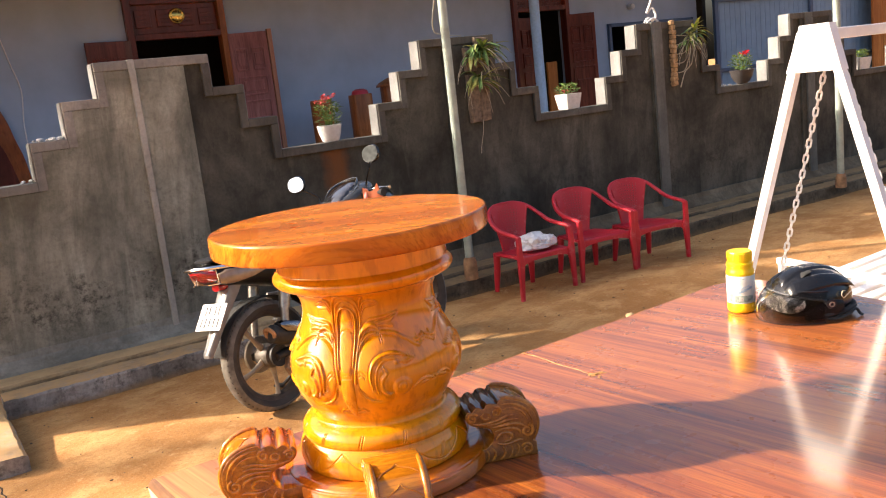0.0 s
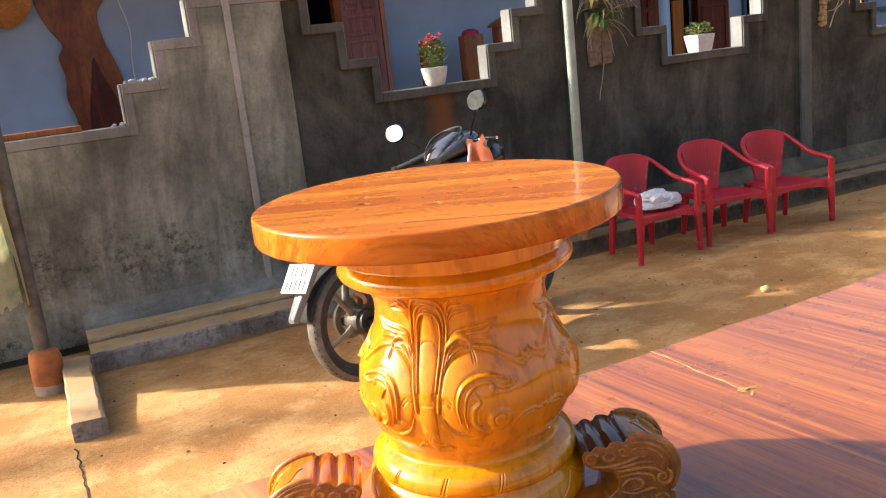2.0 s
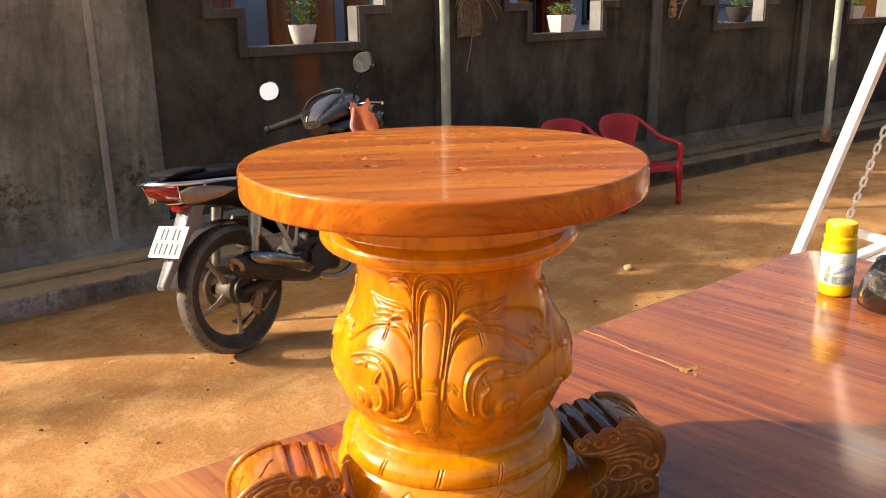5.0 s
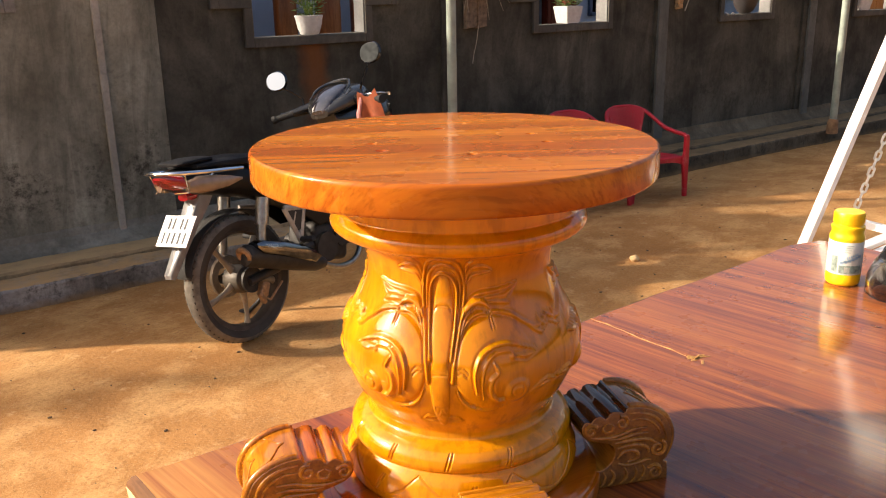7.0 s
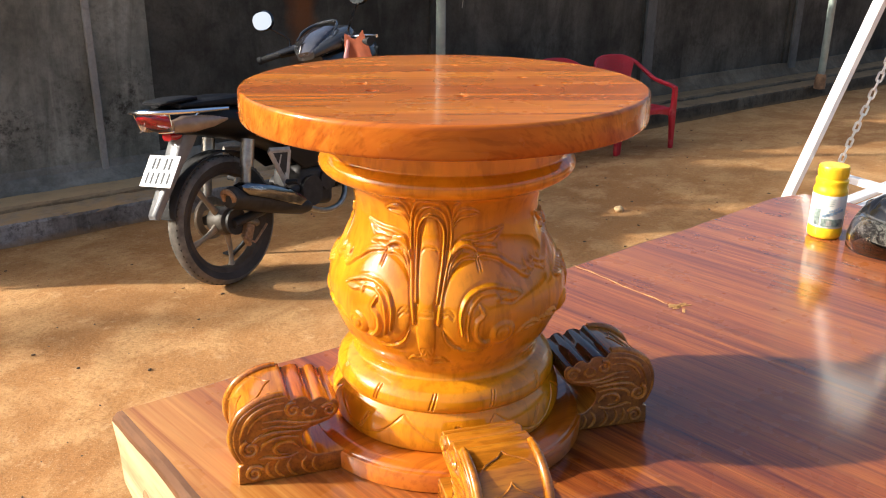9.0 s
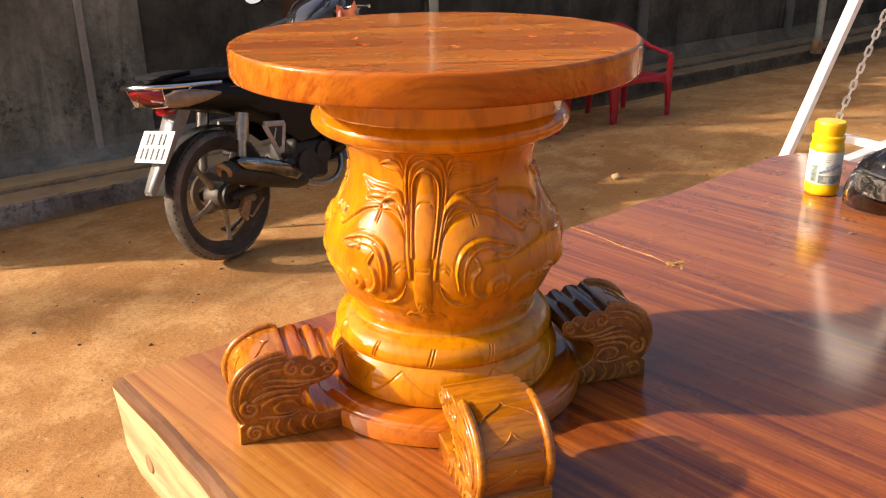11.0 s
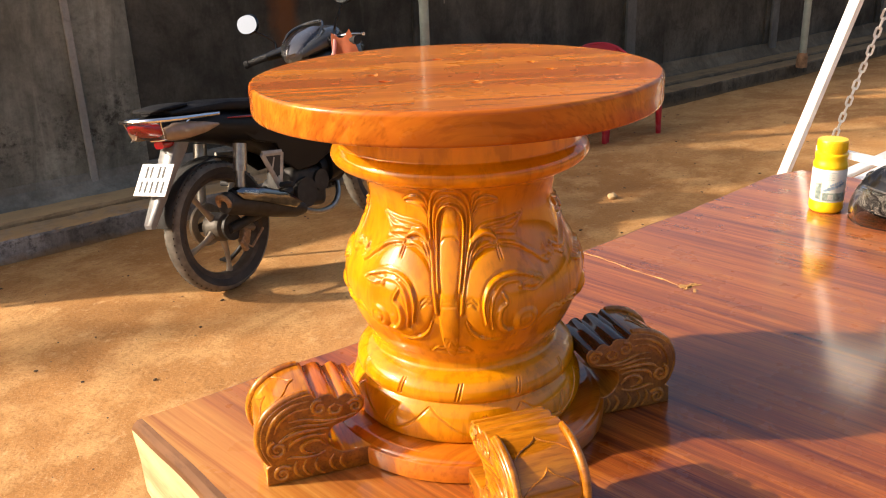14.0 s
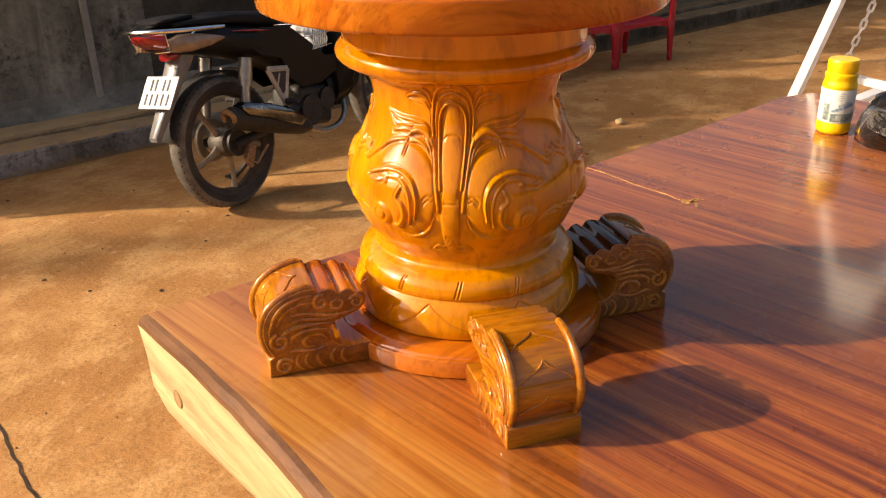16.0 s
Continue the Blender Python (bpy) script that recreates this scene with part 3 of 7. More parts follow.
SEG = 144
v0, e0 = circle(0, 0, R - 0.005, Z1, SEG)
edges = list(e0)
hole_v = []
for hx, hy in holes:
    hv, he = circle(hx, hy, 0.0085, Z1, 14)
    edges += he
    hole_v.append((hx, hy, hv))
bmesh.ops.triangle_fill(bm, use_beauty=True, use_dissolve=False, edges=edges)
last = v0
for r, z in ((R - 0.0018, Z1 - 0.0012), (R - 0.0003, Z1 - 0.004), (R, Z1 - 0.008), (R, Z0 + 0.006), (R - 0.002, Z0 + 0.0015), (R - 0.006, Z0)):
    v1, _ = circle(0, 0, r, z, SEG)
    skirt(last, v1)
    last = v1
bm.faces.new(last)
for hx, hy, hv in hole_v:
    v1, _ = circle(hx, hy, 0.0074, Z1 - 0.003, 14)
    v2, _ = circle(hx, hy, 0.0068, Z1 - 0.042, 14)
    skirt(hv, v1)
    skirt(v1, v2)
    bm.faces.new(v2)
bmesh.ops.recalc_face_normals(bm, faces=bm.faces)
tabletop = part("tabletop", bm, TOPWOOD, table, "amber varnished round top with screw holes")
HOLEDARK = plain("dark_hole_filling", (0.02, 0.016, 0.012), 0.6, 0.5, vary=0.3, scale=200)
CHIP = plain("raw_chipped_wood", (0.62, 0.38, 0.17), 0.8, vary=0.3, scale=200)
for hx, hy, hv in hole_v:
    bm = bmesh.new()
    for k in range(1):
        a = random.uniform(-1.2, 0.9)
        box(bm, (random.uniform(0.004, 0.008), 0.002, 0.0012), (hx + 0.0108 * math.cos(a), hy + 0.0108 * math.sin(a), Z1 + 0.0004), pose(0, 0, 0, 0, 0, math.degrees(a) + 90), bevel=0.0008, seg=1)
    part("chipped_hole_edge", bm, CHIP, tabletop)
    # near-black disc in the bore: its colour stands for the hole's shade
    bm = bmesh.new()
    cyl(bm, 0.0078, (hx, hy, Z1 - 0.030), (hx, hy, Z1 - 0.006), 14)
    part("hole_dark_disc", bm, HOLEDARK, tabletop, "dark disc standing for the shade in a hole")

# turned body with a carved belly
PROFILE = [(0.190, 0.042), (0.203, 0.046), (0.208, 0.058), (0.209, 0.072), (0.206, 0.090), (0.200, 0.104), (0.195, 0.1105), (0.1930, 0.1140), (0.196, 0.1190), (0.197, 0.127), (0.194, 0.138), (0.187, 0.147), (0.178, 0.153), (0.171, 0.156), (0.166, 0.158), (0.1630, 0.162), (0.162, 0.170), (0.164, 0.176),
           (0.168, 0.183), (0.177, 0.196), (0.191, 0.222), (0.200, 0.252), (0.2030, 0.280), (0.199, 0.308), (0.187, 0.338), (0.173, 0.366), (0.163, 0.392), (0.158, 0.415), (0.158, 0.435), (0.163, 0.453), (0.172, 0.467), (0.186, 0.476), (0.203, 0.482), (0.213, 0.489), (0.217, 0.498), (0.215, 0.507), (0.209, 0.514), (0.205, 0.5175), (0.2035, 0.521), (0.204, 0.530), (0.204, 0.5905)]
prof = [(p.x, p.y) for p in curve([(r, z, 0) for r, z in PROFILE], 11)]
prof_r, prof_z = np.array([p[0] for p in prof]), np.array([p[1] for p in prof])
NU, NV, HALF = 1440, len(prof), 240
RREF = 0.2
theta = np.arange(NU) * 2 * np.pi / NU
# the carving repeats three times round the body, mirrored at each stem: work it out on half a panel
U2, Z2 = np.meshgrid(np.arange(HALF + 1) * 2 * np.pi / NU * RREF, prof_z)


def near(points, n=8):
    """Distance of every grid point to a smooth line in (u, z), and how far along it is the nearest point."""
    q = curve([(a, b, 0) for a, b in points], n)
    best, along = np.full(U2.shape, 9.0), np.zeros(U2.shape)
    for i in range(len(q) - 1):
        a, d = q[i], q[i + 1] - q[i]
        t = np.clip(((U2 - a.x) * d.x + (Z2 - a.y) * d.y) / max(1e-12, d.x ** 2 + d.y ** 2), 0, 1)
        dist = np.hypot(U2 - a.x - t * d.x, Z2 - a.y - t * d.y)
        m = dist < best
        best[m] = dist[m]
        along[m] = ((i + t) / (len(q) - 1))[m]
    return best, along


relief = np.zeros(U2.shape)
cuts = np.zeros(U2.shape)


def ridge(points, w, h, taper=True):
    """A low rounded strand, undercut along both sides."""
    global relief, cuts
    d, t = near(points)
    ww = w * (0.35 + 0.65 * np.sin(np.pi * np.clip(t, 0.04, 0.96))) if taper else w
    q = np.clip(d / ww, 0, 1)
    relief = np.maximum(relief, h * (1 - q ** 3) ** 1.2)
    cuts = np.maximum(cuts, 0.0013 * np.exp(-(((d - ww - 0.0006) / 0.0015) ** 2)))


def groove(points, w, h):
    global relief
    d, _ = near(points)
    relief = relief - h * np.exp(-((d / w) ** 2))


def raised(cu, cz, ru, rz, h, edge=0.4, turn=0.0):
    """A swollen round field with a clear rim."""
    global relief
    c, s = math.cos(turn), math.sin(turn)
    a = ((U2 - cu) * c + (Z2 - cz) * s) / ru
    b = (-(U2 - cu) * s + (Z2 - cz) * c) / rz
    relief = np.maximum(relief, h * np.clip(1 - a * a - b * b, 0, 1) ** edge)


# swollen lobe on each side of the stem, fading outwards
raised(0.090, 0.302, 0.0685, 0.0750, 0.0068, 0.36)
raised(0.115, 0.290, 0.075, 0.070, 0.0045, 0.9)
# ground cut back beside the lobe and the stem
groove([(0.0240, 0.262), (0.0205, 0.293), (0.0225, 0.3231), (0.0325, 0.347), (0.0505, 0.3660), (0.0773, 0.3778), (0.104, 0.3800), (0.130, 0.3690)], 0.0026, 0.0034)
groove([(0.0250, 0.262), (0.0350, 0.2420), (0.0545, 0.2270), (0.0821, 0.2232), (0.106, 0.230)], 0.0024, 0.0025)
# stem: tongue, its hood and the two strands that frame it
raised(0.0, 0.370, 0.0195, 0.078, 0.0050, 0.30)
raised(0.0, 0.270, 0.0150, 0.080, 0.0040, 0.45)
ridge([(0.0, 0.4732), (0.0178, 0.4700), (0.0312, 0.4575), (0.0390, 0.4369), (0.0400, 0.4093), (0.0350, 0.3754), (0.0278, 0.3434), (0.0222, 0.3108), (0.0190, 0.280)], 0.0036, 0.0046, False)
ridge([(0.0, 0.4440), (0.0126, 0.4400), (0.0230, 0.4270), (0.0262, 0.4092), (0.0238, 0.3753), (0.0201, 0.3432), (0.0170, 0.3147)], 0.0031, 0.0056, False)
ridge([(0.0, 0.4600), (0.0150, 0.4550), (0.0280, 0.4420), (0.0330, 0.4200), (0.0310, 0.3900)], 0.0043, 0.0031)
for pts, w, h in (
        ([(0.0420, 0.4250), (0.0496, 0.4469), (0.0620, 0.4549), (0.0795, 0.4539), (0.0939, 0.4479)], 0.0040, 0.0038),
        ([(0.0422, 0.4400), (0.0459, 0.4575), (0.0533, 0.4665)], 0.0043, 0.0038),
        ([(0.0440, 0.4250), (0.0566, 0.4397), (0.0764, 0.4430), (0.0922, 0.4450)], 0.0034, 0.0036),
        ([(0.0416, 0.3920), (0.0560, 0.4050), (0.0780, 0.4105), (0.1109, 0.4125), (0.1500, 0.4200)], 0.0052, 0.0044),
        ([(0.0760, 0.4020), (0.0980, 0.4030), (0.1230, 0.4035), (0.1500, 0.4195)], 0.0056, 0.0040),
        ([(0.0860, 0.3950), (0.1050, 0.3955), (0.1300, 0.3898)], 0.0050, 0.0042),
        ([(0.0352, 0.3771), (0.0437, 0.3886), (0.0603, 0.3985), (0.0769, 0.3961), (0.0864, 0.3888)], 0.0073, 0.0077),
        ([(0.0393, 0.3608), (0.0498, 0.3737), (0.0671, 0.3806), (0.0864, 0.3779)], 0.0038, 0.0050),
        ([(0.0330, 0.3480), (0.0390, 0.3680), (0.0480, 0.3820), (0.0600, 0.3880)], 0.0031, 0.0046),
        ([(0.0900, 0.3790), (0.0977, 0.3810), (0.1292, 0.3740), (0.1526, 0.3596), (0.1774, 0.3484), (0.2030, 0.3550), (0.2095, 0.3600)], 0.0045, 0.0050),
        ([(0.1981, 0.3423), (0.1834, 0.3378), (0.1671, 0.3471), (0.1544, 0.3576)], 0.0036, 0.0043),
        ([(0.2095, 0.3480), (0.1981, 0.3450), (0.1900, 0.3520), (0.1872, 0.3600)], 0.0043, 0.0037),
        ([(0.1590, 0.3185), (0.1347, 0.3285), (0.1103, 0.3360), (0.0827, 0.3333), (0.0622, 0.3200), (0.0530, 0.2938), (0.0560, 0.2620)], 0.0050, 0.0108),
        ([(0.1160, 0.3200), (0.1080, 0.3256), (0.0865, 0.3245), (0.0690, 0.3069), (0.0632, 0.2779), (0.0665, 0.2520)], 0.0050, 0.0102),
        ([(0.1590, 0.3180), (0.1400, 0.3140), (0.1215, 0.3165)], 0.0050, 0.0098),
        ([(0.0830, 0.3100), (0.0890, 0.2952), (0.0785, 0.2834), (0.0765, 0.2620), (0.0884, 0.2455), (0.0990, 0.2470)], 0.0060, 0.0106),
        ([(0.0271, 0.2640), (0.0362, 0.2446), (0.0551, 0.2301), (0.0821, 0.2264), (0.1060, 0.2333)], 0.0031, 0.0040),
        ([(0.1480, 0.2459), (0.1637, 0.2572), (0.1835, 0.2616), (0.2060, 0.2540)], 0.0041, 0.0046),
        ([(0.1637, 0.2500), (0.1835, 0.2530), (0.2095, 0.2600)], 0.0034, 0.0037),
        ([(0.0, 0.2140), (0.0136, 0.2110), (0.0249, 0.2122), (0.0348, 0.2039)], 0.0029, 0.0025),
        ([(0.0, 0.2260), (0.0050, 0.2150), (0.0120, 0.2160)], 0.0031, 0.0028),
        ([(0.0, 0.2000), (0.0196, 0.2005), (0.0369, 0.2039)], 0.0029, 0.0022)):
    ridge(pts, w, h)
# round boss with a ring cut into it at the end of each scroll
raised(0.1205, 0.2604, 0.0245, 0.0235, 0.0122, 0.45)
groove([(0.1205 + 0.0105 * math.cos(0.5 * j), 0.2604 + 0.0105 * math.sin(0.5 * j)) for j in range(14)], 0.0014, 0.0024)
raised(0.1140, 0.3175, 0.0070, 0.0065, 0.0108, 0.5)
for pts in ([(0.0, 0.3930), (0.010, 0.3915), (0.016, 0.3860)], [(0.0, 0.2990), (0.010, 0.2985)], [(0.0, 0.2930), (0.010, 0.2925)], [(0.0, 0.2330), (0.009, 0.2325)], [(0.0, 0.2285), (0.009, 0.2280)], [(0.0860, 0.3740), (0.0880, 0.3590)], [(0.0910, 0.3745), (0.0930, 0.3600)],
            [(0.0260, 0.3010), (0.0360, 0.3040), (0.0440, 0.2960)], [(0.0260, 0.2940), (0.0350, 0.2970), (0.0420, 0.2900)], [(0.0480, 0.2360), (0.0560, 0.2400)]):
    groove(pts, 0.0013, 0.0026)
relief -= cuts
relief *= np.clip((prof_z - 0.165) / 0.01, 0, 1)[:, None] * np.clip((0.485 - prof_z) / 0.008, 0, 1)[:, None]
mirror = np.arange(NU) % (2 * HALF)
relief = relief[:, np.where(mirror > HALF, 2 * HALF - mirror, mirror)]
# paired cuts and swags on the turned base
low = int(np.searchsorted(prof_z, 0.165))
body_relief = relief
for period, shift, strokes in (
        (np.pi / 6, 0.18, ([(0.040, 0.121), (0.043, 0.132), (0.047, 0.146)], [(0.046, 0.121), (0.049, 0.132), (0.053, 0.146)])),
        (np.pi / 4, 0.2, ([(0.074, 0.066), (0.082, 0.080), (0.090, 0.094)], [(0.079, 0.066), (0.087, 0.080), (0.095, 0.094)], [(0.002, 0.106), (0.025, 0.088), (0.055, 0.068), (0.090, 0.060), (0.125, 0.076), (0.156, 0.106)]))):
    U2, Z2 = np.meshgrid(((theta + shift) % period) * 0.2, prof_z[:low])
    relief = np.zeros(U2.shape)
    for pts in strokes:
        groove(pts, 0.0013, 0.0024)
    body_relief[:low] += relief
relief = body_relief

STEM = radians(224.0)
BODY = (0.0445, 0.049, 0.0)
ca, sa = np.cos(theta + STEM), np.sin(theta + STEM)
rad = prof_r[:, None] + relief
co = np.stack([rad * ca, rad * sa, np.broadcast_to(prof_z[:, None], rad.shape)], -1).reshape(-1, 3)
idx = np.arange(NU * NV).reshape(NV, NU)
nxt = np.roll(idx, -1, axis=1)
quads = np.stack([idx[:-1], nxt[:-1], nxt[1:], idx[1:]], -1).reshape(-1, 4)
me = bpy.data.meshes.new("carved_body")
me.from_pydata(co.tolist(), [], quads.tolist())
me.polygons.foreach_set("use_smooth", np.ones(len(quads), dtype=bool))
me.materials.append(GOLD)
ob = new("carved_body", me)
ob.parent = table
ob.location = BODY
tagged(ob, "golden turned body carved with scrolls and leaves")

bm = bmesh.new()
lathe(bm, [(0, 0.0), (0.250, 0.0), (0.2535, 0.003), (0.254, 0.030), (0.252, 0.034), (0.247, 0.0355), (0.2455, 0.038), (0.242, 0.040), (0.239, 0.0405), (0.236, 0.043), (0.228, 0.044), (0.0, 0.044)], 144)
part("plinth", bm, AMBER, table, "reddish round base plate", True, pose(*BODY))

# carved scroll feet
W = 0.121
BACK = [(p.x, p.y) for p in curve([(0.361, 0.038, 0), (0.370, 0.058, 0), (0.3745, 0.080, 0), (0.371, 0.104, 0), (0.357, 0.127, 0), (0.335, 0.1425, 0), (0.309, 0.1515, 0), (0.286, 0.1535, 0)], 5)]
FLUTES = [(0.2825, 0.1520), (0.2805, 0.1465), (0.2775, 0.1445), (0.272, 0.1470), (0.264, 0.1490), (0.2560, 0.1485), (0.2500, 0.1455), (0.2470, 0.1395), (0.2435, 0.1378), (0.2390, 0.1410), (0.2330, 0.1440), (0.2260, 0.1430), (0.2200, 0.1390), (0.2170, 0.1345), (0.2140, 0.1335), (0.2095, 0.1362), (0.2035, 0.1350), (0.1985, 0.1265)]
UNDER = [(p.x, p.y) for p in curve([(0.1985, 0.1265, 0), (0.2010, 0.1120, 0), (0.2130, 0.0995, 0), (0.2330, 0.0925, 0), (0.2520, 0.0865, 0), (0.2620, 0.0755, 0), (0.2620, 0.0600, 0), (0.2540, 0.0460, 0), (0.2420, 0.0375, 0)], 3)]
FOOT = [(0.369, 0.0), (0.370, 0.004), (0.3685, 0.033), (0.364, 0.0365)] + BACK + FLUTES + UNDER[1:] + [(0.236, 0.0365), (0.185, 0.0365), (0.185, 0.0)]


def on_back(u):
    """A point on the curved back, u from 0 at its foot to 1 at the first flute, with the way out."""
    f = min(max(u, 0.0), 0.999) * (len(BACK) - 1)
    i = int(f)
    (x0, z0), (x1, z1) = BACK[i], BACK[i + 1]
    d = Vector((z1 - z0, 0, -(x1 - x0))).normalized()
    return Vector((x0 + (x1 - x0) * (f - i), 0, z0 + (z1 - z0) * (f - i))), d


def stroke(bm, y, pts, w, n=6):
    """A tapering carved strand over points in (x, z) on a flank."""
    q = curve([(c, y, d) for c, d in pts], n)
    m = len(q) - 1
    tube(bm, q, [w * (0.35 + 0.65 * math.sin(math.pi * min(0.96, max(0.04, j / m))) ** 0.7) for j in range(m + 1)], 8)


def swirl(bm, y, cx, cz, r0, turns, a0, w, way=1):
    n = int(turns * 18)
    tube(bm, [(cx + r0 * (1 - 0.82 * j / n) * math.cos(a0 + way * turns * 6.283 * j / n), y, cz + r0 * (1 - 0.82 * j / n) * math.sin(a0 + way * turns * 6.283 * j / n)) for j in range(n + 1)], [w * (1 - 0.45 * j / n) for j in range(n + 1)], 8)


def scroll_foot(turn, shift, woods):
    """One carved foot; woods: back and strands, flutes, ground of the flanks."""
    bm = bmesh.new()
    prism(bm, FOOT, W, 0.0035, 3)
    bm.normal_update()
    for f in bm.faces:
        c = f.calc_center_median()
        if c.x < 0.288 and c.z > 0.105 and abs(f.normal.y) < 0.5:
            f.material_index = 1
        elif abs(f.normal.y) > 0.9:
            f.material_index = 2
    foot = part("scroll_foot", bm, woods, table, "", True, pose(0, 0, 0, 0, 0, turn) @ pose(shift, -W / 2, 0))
    # raised borders along both edges of the curved back
    for y in (0.0085, W - 0.0085):
        bm = bmesh.new()
        tube(bm, [on_back(0.01 + 0.97 * j / 40)[0] + on_back(0.01 + 0.97 * j / 40)[1] * 0.001 + Vector((0, y, 0)) for j in range(41)], [0.0072 - 0.002 * abs(j / 20 - 1) ** 3 for j in range(41)], 10)
        part("edge_rim", bm, woods[0], foot, "", True)
    # brace-shaped mouldings across the back
    for u0 in (0.80, 0.52, 0.22):
        bm = bmesh.new()
        rows = []
        for j in range(33):
            t = j / 32
            y = 0.017 + (W - 0.034) * t
            e = abs(t - 0.5) * 2
            u = u0 + 0.085 * math.exp(-e * 5.5) - 0.10 * e ** 3
            p, d = on_back(u)
            rows.append(p + d * 0.0004 + Vector((0, y, 0)))
        tube(bm, rows, [0.0015 if 0 < j < 32 else 0.0005 for j in range(33)], 7)
        part("brace_moulding", bm, woods[0], foot, "", True)
    # scrolls and leaves carved on both flanks
    for y in (0.0004, W - 0.0004):
        bm = bmesh.new()
        swirl(bm, y, 0.2745, 0.1265, 0.0135, 1.35, 1.9, 0.0042, -1)
        swirl(bm, y, 0.2160, 0.1180, 0.0125, 1.45, 0.5, 0.0040)
        swirl(bm, y, 0.3470, 0.0655, 0.0165, 1.5, 1.3, 0.0046, -1)
        swirl(bm, y, 0.3430, 0.0185, 0.0150, 1.6, 2.6, 0.0042, -1)
        for pts, w in (
                ([(0.2460, 0.1275), (0.2380, 0.1205), (0.2440, 0.1120), (0.2560, 0.1135), (0.2580, 0.1225), (0.2480, 0.1280)], 0.0034),
                ([(0.2890, 0.1420), (0.3120, 0.1400), (0.3340, 0.1310), (0.3510, 0.1150), (0.3610, 0.0930), (0.3630, 0.0780)], 0.0034),
                ([(0.2900, 0.1285), (0.3100, 0.1290), (0.3290, 0.1220), (0.3430, 0.1090), (0.3500, 0.0940)], 0.0030),
                ([(0.2150, 0.1045), (0.2420, 0.1005), (0.2700, 0.1030), (0.2990, 0.1110), (0.3260, 0.1110)], 0.0038),
                ([(0.2500, 0.0960), (0.2760, 0.0960), (0.3030, 0.1010), (0.3260, 0.0990)], 0.0034),
                ([(0.2620, 0.0870), (0.2860, 0.0890), (0.3100, 0.0900), (0.3300, 0.0850), (0.3440, 0.0760)], 0.0046),
                ([(0.2680, 0.0760), (0.2900, 0.0800), (0.3110, 0.0780), (0.3260, 0.0700), (0.3300, 0.0600)], 0.0042),
                ([(0.2680, 0.0560), (0.2800, 0.0680), (0.2970, 0.0690), (0.3080, 0.0600), (0.3030, 0.0500), (0.2880, 0.0470)], 0.0046),
                ([(0.2700, 0.0460), (0.2860, 0.0410), (0.3050, 0.0420), (0.3230, 0.0460), (0.3340, 0.0440)], 0.0040),
                ([(0.3180, 0.0370), (0.3230, 0.0260), (0.3200, 0.0130), (0.3110, 0.0050)], 0.0036),
                ([(0.3020, 0.0370), (0.3080, 0.0240), (0.3040, 0.0110), (0.2950, 0.0040)], 0.0032),
                ([(0.2820, 0.0370), (0.2880, 0.0240), (0.2840, 0.0110), (0.2750, 0.0040)], 0.0036),
                ([(0.2560, 0.0360), (0.2640, 0.0240), (0.2600, 0.0110), (0.2520, 0.0040)], 0.0036),
                ([(0.2420, 0.0330), (0.2470, 0.0220), (0.2440, 0.0110), (0.2380, 0.0040)], 0.0028)):
            stroke(bm, y, pts, w)
        part("flank_carving", bm, woods[0], foot, "", True)


# second foot: darker woods hold the table's shadow besides a dark stain
for turn, shift, woods in ((249.3, 0.001, (GOLDDARK, GOLDDARK, STAINED)), (338.2, 0.009, (SHADEFOOT, SHADEFLUTE, STAINEDSHADE)), (429.0, 0.0, (GOLDDARK, GOLDDARK, STAINED)), (520.6, -0.003, (GOLDDARK, FLUTEWOOD, STAINED))):
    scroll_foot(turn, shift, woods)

# ---- motorcycle ----
TYRE = plain("dusty_tyre_rubber", (0.046, 0.040, 0.033), 0.85, vary=0.35, scale=14, bump=0.2)
TREADM = plain("dust_filled_tread", (0.15, 0.135, 0.11), 0.9, vary=0.4, scale=22, bump=0.3)
CAST = plain("cast_grey_alloy", (0.40, 0.365, 0.31), 0.45, 0.35, vary=0.3, scale=22)
RIMM = plain("dusty_brown_rim", (0.055, 0.040, 0.028), 0.6, 0.2, vary=0.4, scale=18)
HUBM = plain("brown_oily_hub", (0.10, 0.085, 0.065), 0.55, 0.2, vary=0.3, scale=22)
ALLOY = plain("dusty_bronze_alloy", (0.27, 0.225, 0.165), 0.45, 0.35, vary=0.3, scale=18)
CHROME = plain("chrome", (0.75, 0.75, 0.76), 0.12, 1.0, vary=0.05)
ENGINE = plain("oily_engine_metal", (0.028, 0.025, 0.022), 0.55, 0.3, vary=0.4, scale=25)
DULLCHROME = plain("dusty_chrome", (0.34, 0.32, 0.28), 0.32, 0.9, vary=0.25, scale=30)
GREYPL = plain("grey_metallic_plastic", (0.055, 0.056, 0.055), 0.24, 0.25, coat=0.6)
SEATCL = plain("black_vinyl", (0.007, 0.007, 0.008), 0.6, vary=0.2, scale=90, bump=0.15, spec=0.2)
REDLENS = plain("red_lens", (0.30, 0.008, 0.012), 0.12, coat=0.8)
CLEARL = plain("smoked_amber_lens", (0.24, 0.165, 0.105), 0.12, coat=0.8)
MUD = plain("grey_mudguard_plastic", (0.17, 0.168, 0.165), 0.3, vary=0.2, scale=20)
PLATE = plain("white_plate", (0.78, 0.78, 0.76), 0.4, vary=0.05)
PLATEINK = plain("black_ink", (0.012, 0.012, 0.015), 0.6)
RUST = plain("rusty_brake_steel", (0.30, 0.175, 0.085), 0.55, 0.4, vary=0.4, scale=60)
MIRROR = Mat("mirror_glass", 0.02, 1.0).colour((0.9, 0.9, 0.9)).m
